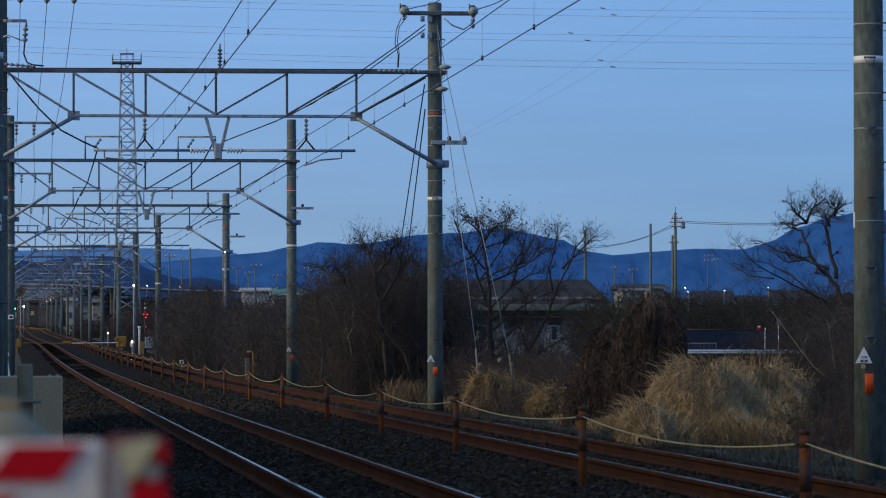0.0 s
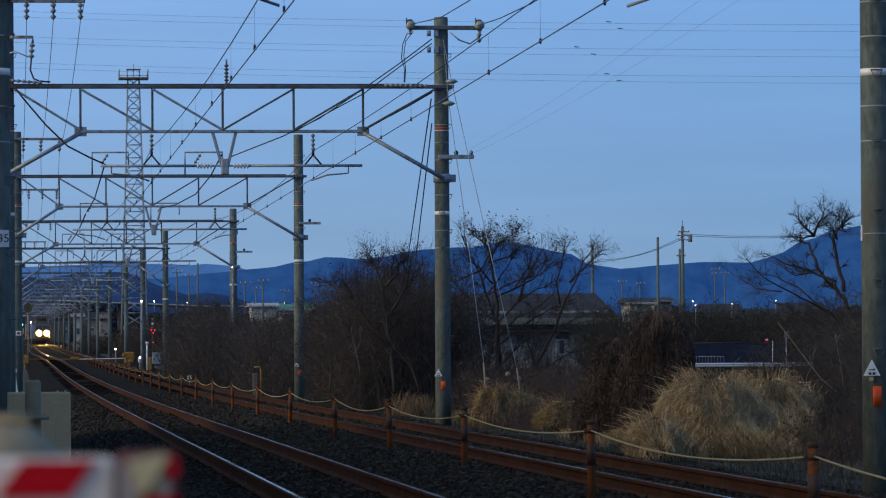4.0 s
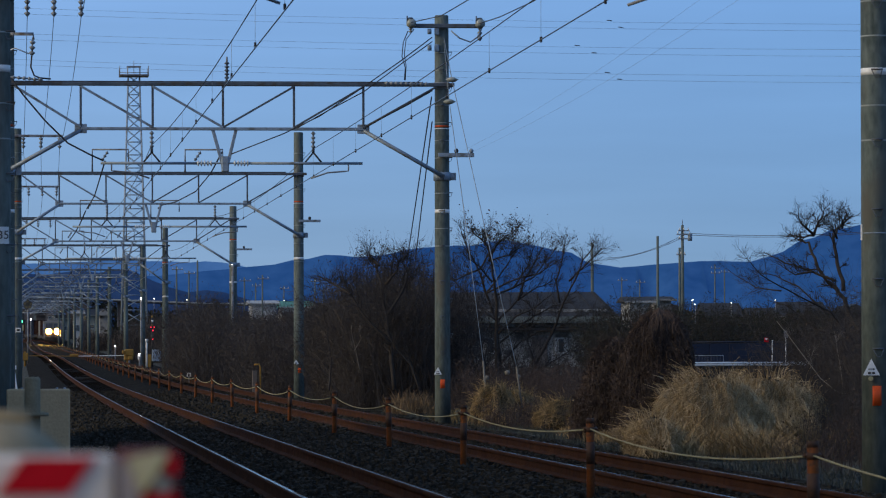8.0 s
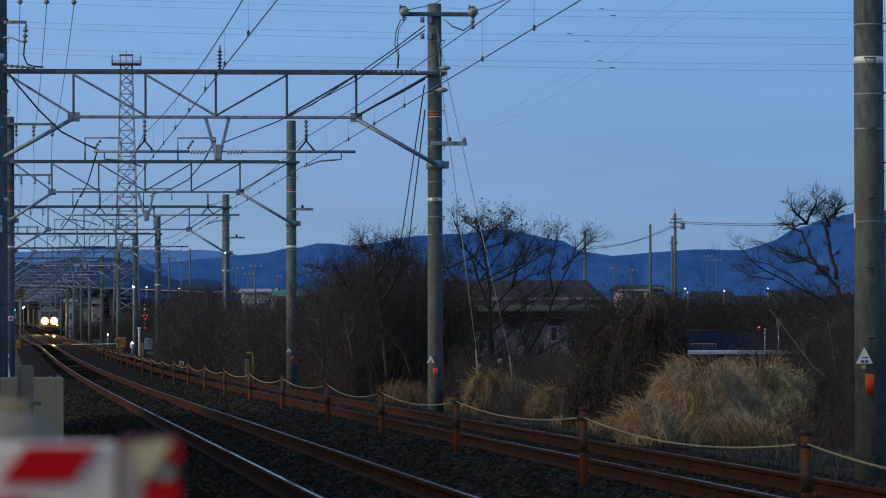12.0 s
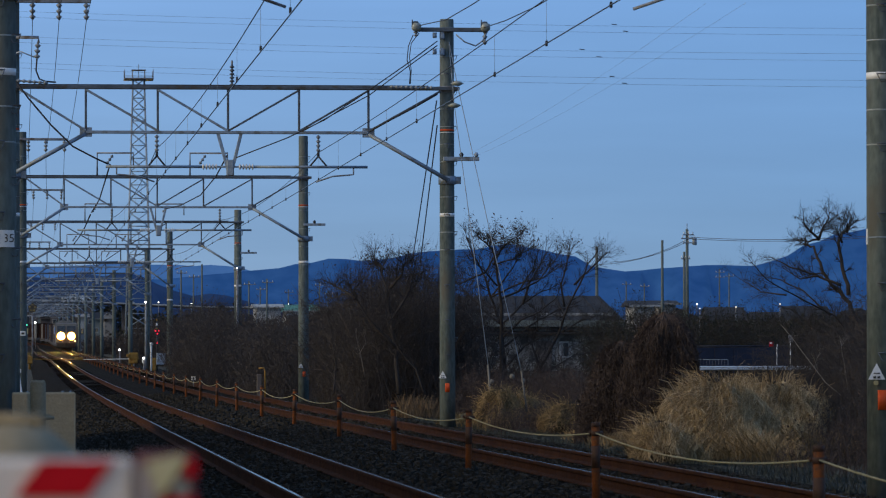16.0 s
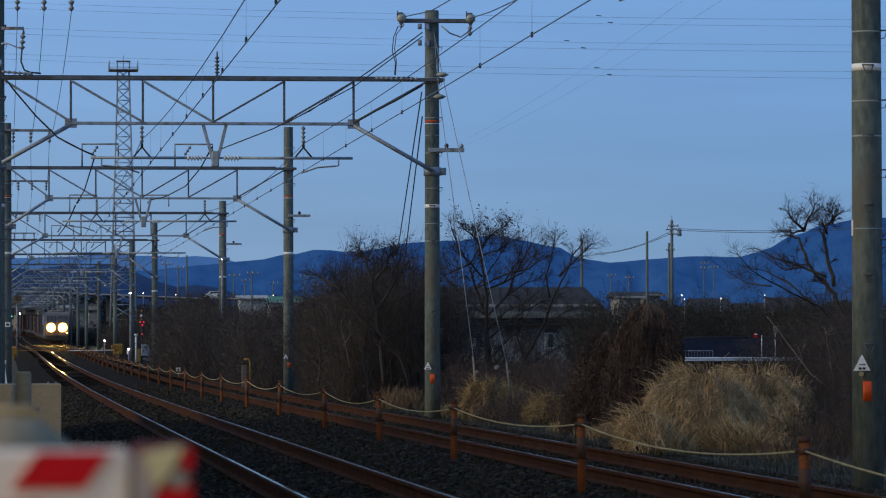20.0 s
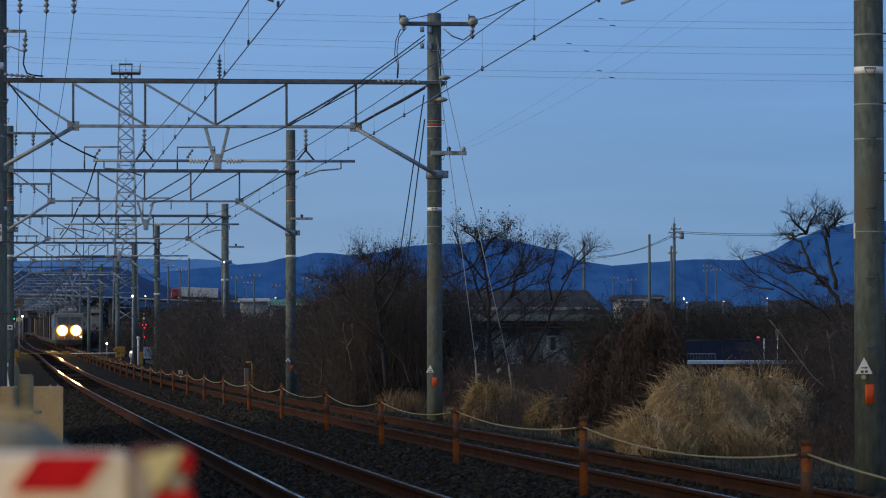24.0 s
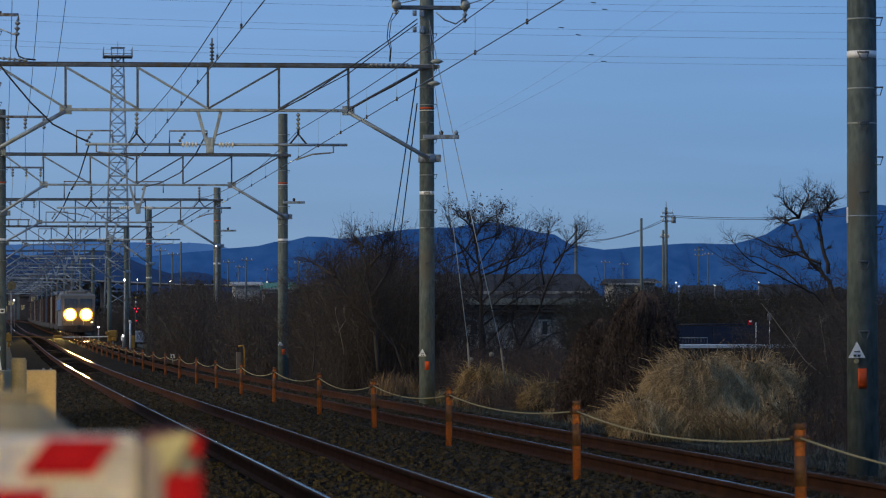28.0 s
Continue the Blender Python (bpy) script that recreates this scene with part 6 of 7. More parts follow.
limb_tree("slim bare tree leaning beside the warehouse", [
    (0.042, at_depth(116, (13.81, 0.13), (14.12, 0.90), (14.51, 1.75), (14.79, 2.60), (15.06, 3.22), (15.21, 3.77), (15.42, 4.12))),
    (0.030, at_depth(116, (15.06, 3.22), (15.45, 3.61), (15.84, 4.00), (16.00, 4.19))),
    (0.030, at_depth(116, (14.79, 2.60), (14.67, 3.22), (14.82, 3.84), (14.86, 4.23))),
    (0.025, at_depth(116, (14.51, 1.75), (15.14, 2.14), (15.76, 2.37))),
    (0.03, at_depth(115, (13.61, 0.14), (14.23, 0.75), (15.00, 1.21), (15.70, 1.36))),
    (0.03, at_depth(115, (14.00, 0.90), (13.77, 1.52), (13.92, 2.13), (13.85, 2.59)))], 22, 18, 0.42, 90, 0.028, tall=0.96)
limb_tree("bare dark tree with knobbly reaching branches", [
    (0.058, at_depth(70, (14.08, -0.2), (14.04, 0.9), (14.01, 1.56), (13.92, 1.80), (13.72, 2.22), (13.56, 2.39), (13.37, 2.79), (13.28, 3.05), (13.19, 3.18))),
    (0.026, at_depth(70, (13.19, 3.18), (13.26, 3.35), (13.38, 3.52), (13.42, 3.65))),
    (0.026, at_depth(70, (13.19, 3.18), (13.09, 3.27), (12.94, 3.37), (12.87, 3.52))),
    (0.020, at_depth(70, (13.19, 3.18), (13.04, 3.14), (12.82, 3.20))),
    (0.036, at_depth(70, (13.72, 2.22), (13.63, 2.69), (13.59, 3.12), (13.68, 3.29), (13.85, 3.43), (14.02, 3.56))),
    (0.020, at_depth(70, (13.59, 3.12), (13.49, 3.28), (13.40, 3.37))),
    (0.020, at_depth(70, (13.68, 3.29), (13.64, 3.44), (13.53, 3.54))),
    (0.024, at_depth(70, (13.56, 2.39), (13.20, 2.56), (12.80, 2.73), (12.48, 2.90))),
    (0.018, at_depth(70, (13.20, 2.56), (12.90, 2.50), (12.63, 2.69))),
    (0.030, at_depth(70, (14.01, 1.56), (14.33, 2.22), (14.50, 2.79), (14.58, 3.16)))], 23, 15, 0.24, 60, 0.02, tall=0.97)
limb_tree("dark bare tree with tangled branches before the warehouse", [
    (0.050, at_depth(112, (12.64, -0.1), (12.59, 1.67), (12.59, 2.56), (12.50, 3.16), (12.41, 3.76), (12.29, 4.17), (11.99, 4.43), (11.77, 4.65))),
    (0.028, at_depth(112, (12.41, 3.76), (12.55, 4.17), (12.74, 4.41), (12.98, 4.55))),
    (0.028, at_depth(112, (12.50, 3.16), (12.10, 3.61), (11.69, 3.90))),
    (0.032, at_depth(112, (12.59, 2.79), (13.07, 3.01), (13.67, 3.31), (14.05, 3.76), (14.31, 4.09))),
    (0.024, at_depth(112, (13.07, 3.01), (13.45, 3.61), (13.60, 4.06))),
    (0.024, at_depth(112, (12.41, 3.76), (12.92, 3.91), (13.38, 4.24))),
    (0.022, at_depth(112, (12.29, 4.17), (12.35, 4.47), (12.47, 4.65))),
    (0.030, at_depth(112, (12.59, 1.67), (13.10, 2.20), (13.60, 2.45), (14.10, 2.90)))], 61, 20, 0.30, 420, 0.034, tall=0.95)
limb_tree("thin sparse branches reaching out of leafless brush", [
    (0.022, at_depth(69, (13.80, 0.6), (13.60, 1.35), (13.20, 1.80), (12.46, 2.14), (12.00, 2.38), (11.71, 2.66))),
    (0.014, at_depth(69, (12.46, 2.14), (12.10, 2.20), (11.74, 2.47))),
    (0.016, at_depth(69, (13.20, 1.80), (12.80, 2.20), (12.45, 2.40), (12.20, 2.45))),
    (0.016, at_depth(69, (13.60, 1.35), (13.10, 1.50), (12.60, 1.90), (12.30, 2.00)))], 52, 16, 0.30)
limb_tree("pale dead branch hanging in the brush", [
    (0.011, at_depth(66, (13.21, 0.48), (12.85, 0.48), (12.58, 0.72), (12.18, 1.27), (11.91, 1.63))),
    (0.008, at_depth(66, (12.90, 0.57), (12.85, 1.01), (12.79, 1.45)))], 25, 3, 0.25, material=PALE)
limb_tree("pale dead branch hanging in the brush", [
    (0.011, at_depth(112, (8.99, 0.61), (8.84, 1.21), (8.69, 1.66), (8.65, 1.88))),
    (0.009, at_depth(112, (8.84, 1.21), (8.99, 1.51), (8.89, 1.80)))], 26, 2, 0.3, material=PALE)
limb_tree("bare tree rising from the brush", [
    (0.06, at_depth(111, (9.80, 0.18), (9.75, 1.50), (9.65, 2.39), (9.58, 3.27), (9.43, 3.79))),
    (0.04, at_depth(111, (9.65, 2.39), (10.09, 3.13), (10.24, 3.65), (10.29, 4.04))),
    (0.04, at_depth(111, (9.58, 3.27), (9.87, 3.64), (9.90, 3.98))),
    (0.04, at_depth(111, (9.75, 1.50), (8.98, 2.39), (8.69, 2.98), (8.47, 3.42))),
    (0.035, at_depth(111, (9.43, 3.79), (9.28, 3.94), (9.16, 3.98))),
    (0.035, at_depth(111, (8.69, 2.98), (8.27, 3.27), (8.07, 3.42))),
    (0.03, at_depth(110.5, (10.42, 0.18), (10.20, 0.91), (9.75, 1.50), (9.53, 2.09), (9.38, 2.68))),
    (0.025, at_depth(110.5, (8.06, 0.18), (8.13, 1.06), (8.03, 2.09), (7.91, 2.68)))], 24, 22, 0.5, 300, 0.03, tall=0.90)

def tussock(label, x, y, w, d, top, seed, count, material, second, thin=0.0034):
    """Dry grass that arches over itself: a matted heap, coloured dark as shade between blades, under long drooping
    blades.
    """
    rng = np.random.default_rng(seed)
    z0 = rise(y) - 0.5
    h = top - z0
    t = thing("pampas_grass", label, "grass", (x, y, z0))

    def skin(u, a, grown=1.0):
        lump = 1 + 0.30 * noise.noise((math.cos(a) * 2.1 + seed, math.sin(a) * 2.1, u * 2.0)) + 0.10 * noise.noise((math.cos(a) * 6, math.sin(a) * 6 + seed, u * 4))
        r = (1 - u ** 2.2) ** 0.5 * lump * grown
        return Vector((w * r * math.cos(a), d * r * math.sin(a), h * u * (0.86 + 0.14 * lump)))

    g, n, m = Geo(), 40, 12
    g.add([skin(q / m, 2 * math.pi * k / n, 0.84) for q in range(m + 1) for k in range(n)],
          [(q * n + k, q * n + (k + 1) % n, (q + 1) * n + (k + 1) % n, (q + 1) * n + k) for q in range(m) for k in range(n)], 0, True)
    part("matted_base", g, MATSHADE, t, "matted brown grass core darkened as shade between the blades")
    for mtl, share, lo, hi in ((material, 0.6, 0.86, 1.05), (second, 0.4, 0.94, 1.10)):
        st = Sticks()
        for i in range(int(count * share)):
            u, a = rng.uniform(0.25, 1.0) ** 0.7 * 0.97, rng.uniform(0, 2 * math.pi)
            drop = rng.uniform(0.10, 0.40)
            sweep = max(0.0, (u - 0.45) / 0.55)
            turn = rng.normal() * (0.18 + 0.35 * sweep) - 0.45 * sweep
            lift = rng.uniform(lo, hi)
            p = skin(u, a, lift * 0.92)
            r = thin * rng.uniform(0.6, 1.3) * (1.5 if mtl is second else 1.0)
            for k in range(4):
                f = (k + 1) / 4
                q = skin(max(0.02, u - drop * f * f), a + turn * f, lift + 0.05 * f) + Vector(rng.normal(size=3)) * 0.03 * f
                st.add(p, q, r * (1.1 - 0.25 * k), r * (0.9 - 0.25 * k))
                p = q
            if i % 7 == 0:
                e = skin(u, a, 1.0)
                up = Vector((math.cos(a) * 0.4 - 0.15, math.sin(a) * 0.5, 1.1)) + Vector(rng.normal(size=3)) * 0.35
                b = e + up * rng.uniform(0.05, 0.16)
                st.add(e, b, r, r * 0.7)
                st.add(b, b + (up + Vector((math.cos(a) * 0.5 - 0.15, math.sin(a) * 0.5, -0.9))) * rng.uniform(0.04, 0.14), r * 0.7, r * 0.3)
        tagged(part("blades", st.mesh("blades", mtl), None, t, "long drooping dry blades"), kind="stuff")
    return t


tussock("great tussock of dry golden grass arching over itself", 10.30, 63, 0.86, 0.9, 0.80, 31, 9000, STRAW, STRAWPALE)
tussock("great tussock of dry golden grass beside leafless brush", 11.45, 65, 0.82, 0.9, 0.77, 32, 8000, STRAW, STRAWPALE)
tussock("low tussock of pale grass before a vine mound", 9.00, 60, 0.40, 0.6, 0.24, 33, 3000, STRAW, STRAWPALE, 0.003)
tussock("small tussock of olive dry grass near a concrete pole", 9.86, 88, 0.46, 0.8, 0.50, 34, 2000, STRAWOLIVE, STRAW)
tussock("small tussock of olive dry grass below the bank", 10.85, 84, 0.66, 0.8, 0.23, 35, 2200, STRAWOLIVE, STRAW)
tussock("small tussock of olive dry grass below the bank", 10.71, 92, 0.8, 0.8, 0.22, 36, 1800, STRAWOLIVE, STRAW)
tussock("low spread of olive dry grass behind the guy wires", 10.38, 90, 0.60, 0.8, 0.40, 62, 2000, STRAWOLIVE, STRAW)
tussock("ragged pale tussock thinning into leafless brush", 12.15, 66, 0.60, 0.8, 0.62, 48, 3200, STRAW, STRAWPALE)
grass("pampas_grass", "loose dry stalks standing round the tussocks", [(10.18, 61, 1.1), (11.73, 64, 0.9), (9.20, 60, 0.6)],
      3600, 38, 1.15, 0.009, 1.2, STRAW, (-0.25, -0.1))
grass("dry_grass", "low dry grass over the bank", [(10.12, 94, 1.0), (11.36, 96, 1.2), (11.88, 92, 1.1)], 6500, 39, 0.80, 0.010, 1.0, STRAWOLIVE)
thicket("thicket", "dark tangled brush at the foot of the bank", 9.49, 11.45, 83, 90,
        [(0, 0.8), (0.4, 0.75), (1, 1.0)], 420, 29, VINE, VINE, 2500, 0.02, r=0.006, shoots=8)
grass("reeds", "reddish dry reeds beside a concrete pole", [(9.46, 104, 0.5), (9.94, 104, 0.4)], 800, 33, 1.0, 0.012, 0.45, STRAWRED)

# ---- buildings ----
def gable_house(x, y, w, d, z0, eave, ridge_z, wall, roofm, label, windows=3, along=True, group=""):
    t = thing("house", label, "house", (x, y, 0), group)
    part("wall", Geo().box((0, 0, (z0 + eave) / 2), (w, d, eave - z0), 0.03), wall, t)
    g = Geo()
    o = 0.5
    a, b = (w / 2 + o, d / 2 + o)
    if along:
        vs = [(-a, -b, eave - 0.15), (a, -b, eave - 0.15), (a, b, eave - 0.15), (-a, b, eave - 0.15), (-a, 0, ridge_z), (a, 0, ridge_z)]
        fs = [(0, 1, 5, 4), (2, 3, 4, 5), (1, 2, 5), (3, 0, 4), (3, 2, 1, 0)]
    else:
        vs = [(-a, -b, eave - 0.15), (a, -b, eave - 0.15), (a, b, eave - 0.15), (-a, b, eave - 0.15), (0, -b, ridge_z), (0, b, ridge_z)]
        fs = [(0, 4, 5, 3), (1, 2, 5, 4), (0, 1, 4), (2, 3, 5), (3, 2, 1, 0)]
    g.add(vs, fs)
    part("roof", g, roofm, t)
    part("eave_board", Geo().box((0, -b - 0.03, eave - 0.12), (2 * a, 0.06, 0.2), 0.01), wall, t)
    for k in range(windows):
        wx = -w / 2 + w * (k + 0.5) / windows
        win = part("window", Geo().box((wx, -d / 2 - 0.03, z0 + (eave - z0) * 0.55), (min(1.4, w / windows * 0.5), 0.08, 0.95), 0.02), WALLWHITE, t)
        part("pane", Geo().box((wx, -d / 2 - 0.075, z0 + (eave - z0) * 0.55), (min(1.4, w / windows * 0.5) - 0.14, 0.02, 0.8), 0.005), PANE, win)
    return t


shed = thing("warehouse", "long low warehouse with a dark roof and pale fascia", "warehouse", (31.55, 266.0, 0))
SW = 9.8
part("wall", Geo().box((0, 0, 2.0), (SW, 8.0, 3.6), 0.03), WALLGREY, shed)
g = Geo()
zr, ze = 4.92, 3.35
g.add([(-SW / 2 - 0.6, -4.9, ze), (SW / 2 + 0.6, -4.9, ze), (SW / 2 - 0.3, 0, zr), (-SW / 2 + 0.3, 0, zr), (-SW / 2 - 0.6, 4.9, ze), (SW / 2 + 0.6, 4.9, ze)],
      [(0, 1, 2, 3), (3, 2, 5, 4), (1, 5, 2), (4, 0, 3), (0, 4, 5, 1)])
part("roof", g, ROOF, shed, "dark ribbed roof")
part("fascia", Geo().box((0, -4.95, ze - 0.2), (SW + 1.2, 0.08, 0.4), 0.01), FASCIA, shed, "grey-green fascia board")
for k in range(11):
    part("roof_rib", bar(Geo(), (-SW / 2 - 0.3 + k * (SW + 0.6) / 10, -4.85, ze + 0.03), (-SW / 2 + 0.5 + k * (SW - 1.0) / 10, -0.05, zr + 0.03), 0.06, 0.06), ROOF, shed)
part("lean_to_roof", Geo().box((-1.0, -4.5, ze - 0.75), (SW, 0.9, 0.10), 0.02, pose(0, 0, 0, 8)), ROOF, shed)
for x in (-2.6, 1.95):
    win = part("window", Geo().box((x, -4.03, 1.55), (0.8, 0.08, 1.0), 0.02), WALLWHITE, shed)
    part("pane", Geo().box((x, -4.08, 1.55), (0.3 if x > 1 else 0.62, 0.02, 0.8), 0.005), PANE, win)
part("door", Geo().box((0.6, -4.04, 1.1), (1.0, 0.08, 2.0), 0.02), WALLDARK, shed)
low = thing("low_shed", "low pale shed beside the warehouse", "shed", (25.03, 240.0, 0))
part("wall", Geo().box((0, 0, 1.1), (2.6, 3, 1.6), 0.02), WALLGREY, low)
part("roof", Geo().box((0, 0, 1.98), (3.0, 3.4, 0.12), 0.02, pose(0, 0, 0, 4)), ROOF, low)

gable_house(62.65, 430, 2.2, 6, 2.2, 6.30, 6.75, WALLWHITE, ROOF, "small white house beyond the hedge", 0, True, "distant houses")
gable_house(66.48, 440, 1.8, 6, 2.2, 6.62, 6.91, WALLGREY, ROOF, "small grey annex beyond the hedge", 1, True, "distant houses")
gable_house(35.51, 620, 3.6, 8, 2.0, 8.38, 8.79, WALLWHITE, WALLWHITE, "white flat-roofed works building", 3, True, "distant houses")
gable_house(41.41, 640, 4.4, 8, 2.0, 8.02, 8.96, WALLWHITE, GREENROOF, "works building with a green roof", 3, True, "distant houses")
gable_house(45.41, 650, 4.4, 8, 2.0, 8.19, 8.79, WALLGREY, ROOF, "grey works building with a dark roof", 3, True, "distant houses")
gable_house(11.2, 560, 1.1, 7, 2.0, 6.3, 6.9, WALLGREY, WALLGREY, "pale works building with a sloped roof beside the line", 0, False, "works beside the line")
gable_house(8.4, 600, 1.1, 6, 2.0, 6.9, 7.2, WALLWHITE, WALLGREY, "small white works building beside the line", 1, True, "works beside the line")
rng = np.random.default_rng(5)
for k in range(24):
    x = 42.34 + 70.93 * k / 24 + rng.normal() * 1.2
    y = rng.uniform(520, 640)
    e = rng.uniform(5.2, 6.4)
    gable_house(x, y, rng.uniform(4, 7), rng.uniform(5, 8), 2.0, e, e + rng.uniform(1.0, 1.8), [WALLGREY, WALLDARK, WALLDARK][k % 3], ROOF,
                ["grey house with a dark roof far across the field", "dark brown house far across the field", "low dark house far across the field"][k % 3], 2, k % 2 == 0, "distant houses")
for k in range(14):
    x = -6 + k * 2.0 + rng.normal() * 0.6
    y = rng.uniform(905, 1010)
    e = rng.uniform(8.5, 13.5)
    gable_house(x - 4, y, rng.uniform(3, 6), 8, 4.0, e, e + 1.4, [WALLDARK, FASCIA, WALLDARK][k % 3], ROOF,
                ["grey town house beyond the curve of the line", "pale town house beyond the curve of the line", "dark town house beyond the curve of the line"][k % 3], 2, k % 2 == 1, "town houses")
thicket("far_wood", "dark wood beyond the curve of the line", -14, 30, 1030, 1060, [(0, 9), (0.3, 12), (0.5, 10), (0.8, 12), (1, 9)], 260, 18, BARK, GREENLEAF, 16000, 0.42, r=0.05)
thicket("far_wood", "dark line of trees across the field", 32.46, 99.71, 470, 500, [(0, 3.6), (0.2, 4.4), (0.4, 4.0), (0.7, 4.6), (1, 4.2)], 700, 19, BARK, GREENLEAF, 30000, 0.26, r=0.03)
thicket("far_wood", "dark trees along the line before the town", 12.80, 25.51, 500, 560, [(0, 3.4), (0.3, 5.2), (0.6, 5.0), (0.8, 6.2), (1, 5.4)], 420, 20, BARK, GREENLEAF, 20000, 0.26, r=0.03)
thicket("far_wood", "low dark trees before the works beside the line", 7.6, 12.8, 520, 545, [(0, 1.8), (0.3, 2.6), (0.6, 2.2), (1, 3.0)], 260, 49, TWIG, DEADLEAF, 7000, 0.12, r=0.02)
thicket("far_wood", "dark trees round the foot of a lattice tower", 7.78, 13.15, 330, 342, [(0, 2.4), (0.2, 3.3), (0.4, 3.8), (0.6, 3.6), (0.8, 4.0), (1, 3.4)], 520, 46, TWIG, DEADLEAF, 14000, 0.06, r=0.014, shoots=9)
thicket("conifer_hedge", "dark conifer hedge beside the warehouse", 30.57, 32.24, 222, 230, [(0, 2.4), (0.4, 3.6), (0.8, 3.4), (1, 2.6)], 160, 21, BARK, GREENLEAF, 36000, 0.034, r=0.014)

ROAD_Z, ROAD_TURN, ROAD_RISE, RAMP_X, RAMP_FALL = 9.85, 34.0, 0.042, 46.0, 0.06


def road_z(x):
    """The overpass climbs towards the tracks from a level stretch, and its ramp falls away on the other side."""
    return ROAD_Z + max(0.0, ROAD_TURN - x) * ROAD_RISE - max(0.0, x - RAMP_X) * RAMP_FALL


deck = thing("overpass", "pale concrete overpass deck crossing behind the line", "bridge", (0, 760, 0))
climb = pose(0, 0, 0, 0, math.degrees(math.atan(ROAD_RISE)))
fall = pose(0, 0, 0, 0, math.degrees(math.atan(RAMP_FALL)))
for x0, x1, turn in ((-26.0, ROAD_TURN, climb), (ROAD_TURN, RAMP_X, None), (RAMP_X, 96.0, fall)):
    xm, ln = (x0 + x1) / 2, (x1 - x0) * (1.0015 if turn else 1.0)
    part("deck", Geo().box((xm, 0, road_z(xm) - 0.12), (ln, 9, 0.24), 0.03, turn), ASPHALT, deck, "dark road deck")
    part("parapet", Geo().box((xm, -4.4, road_z(xm) + 0.06), (ln, 0.16, 0.26), 0.02, turn), WALLWHITE, deck, "pale parapet")
    part("parapet", Geo().box((xm, 4.4, road_z(xm) + 0.06), (ln, 0.16, 0.26), 0.02, turn), WALLWHITE, deck, "pale parapet")
for x in (-20, -9, 11, 18, 26, 34, 43, 52, 61, 70, 79, 88):
    part("pier", Geo().box((x, 0, road_z(x) - 3.5), (0.6, 5, 6.6), 0.05), WALLDARK, deck)


def lorry():
    t = thing("box_lorry", "white box lorry with a red cab on the overpass", "lorry")
    part("cargo_box", Geo().box((4.95, 0, 1.62), (6.7, 2.3, 1.7), 0.05), PANELWHITE, t, "white cargo box")
    cab = part("cab", Geo().box((0.75, 0, 1.32), (1.5, 2.1, 1.65), 0.12), CABRED, t, "red cab")
    part("windscreen", Geo().box((-0.02, 0, 1.68), (0.06, 1.8, 0.6), 0.02), PANE, cab)
    for s in (-1, 1):
        part("side_window", Geo().box((0.62, s * 1.055, 1.68), (0.75, 0.04, 0.5), 0.015), PANE, cab)
        part("headlamp", Geo().box((-0.02, s * 0.85, 0.8), (0.06, 0.28, 0.16), 0.02), PANE, cab)
    part("chassis", Geo().box((4.2, 0, 0.62), (8.0, 0.9, 0.3), 0.03), UNDER, t)
    for x in (0.85, 5.9, 7.1):
        for s in (-1, 1):
            part("wheel", Geo().tube([(x, s * 0.82, 0.46), (x, s * 1.12, 0.46)], 0.46, 18), UNDER, t)
    return t


def saloon():
    t = thing("passenger_car", "small white car driving over the overpass", "car")
    part("body", Geo().box((0, 0, 0.62), (4.2, 1.68, 0.62), 0.14), WHITE, t)
    cabin, g = [(-1.5, 0.9), (-0.9, 1.42), (0.75, 1.44), (1.35, 0.9)], Geo()
    g.add([(a, -0.76, b) for a, b in cabin] + [(a, 0.76, b) for a, b in cabin],
          [(0, 3, 2, 1), (4, 5, 6, 7), (0, 1, 5, 4), (1, 2, 6, 5), (2, 3, 7, 6)])
    top = part("cabin", g, WHITE, t)
    for s in (-1, 1):
        part("side_window", Geo().box((-0.05, s * 0.765, 1.17), (1.7, 0.03, 0.36), 0.01), PANE, top)
        for x in (-1.3, 1.3):
            part("wheel", Geo().tube([(x, s * 0.62, 0.31), (x, s * 0.86, 0.31)], 0.31, 16), UNDER, t)
    return t


truck, car = lorry(), saloon()

# ---- road edge with guard rail, signs and the blue wall ----
gr = thing("guard_rail", "pale steel guard rail along the road beyond the grass", "guard rail", (0, 150.0, 0))
gx0, gx1, gz = 23.78, 28.22, 0.71
wv = Geo()
prof = [(0.0, 0.07), (-0.04, 0.05), (-0.04, 0.02), (0.0, 0.0), (-0.04, -0.02), (-0.04, -0.05), (0.0, -0.07)]
wv.add([(gx0, a, gz + b) for a, b in prof] + [(gx1, a, gz + b) for a, b in prof], [(k, k + 1, 8 + k, 7 + k) for k in range(6)])
rl = part("rail", wv, GUARD, gr)
sm = rl.modifiers.new("thick", "SOLIDIFY")
sm.thickness = 0.006
x = gx0 + 0.3
while x < gx1:
    part("post", Geo().tube([(x, 0.08, -0.4), (x, 0.08, gz + 0.05)], 0.022, 8), WALLDARK, gr)
    x += 1.3
bw = thing("blue_fence", "dark blue sheeted fence behind the guard rail", "fence", (28.61, 168.0, 0))
for k in range(5):
    part("panel", Geo().box((-1.56 + k * 0.78, 0, 1.15 - 0.05), (0.76, 0.04, 0.75), 0.01), BLUE, bw)
for k in range(6):
    part("post", Geo().tube([(-1.95 + k * 0.78, 0.05, -0.3), (-1.95 + k * 0.78, 0.05, 1.42 + 0.05)], 0.03, 8), BLUE, bw)
part("top_rail", Geo().tube([(-1.95, 0, 1.53), (1.95, 0, 1.53)], 0.025, 8), BLUE, bw)
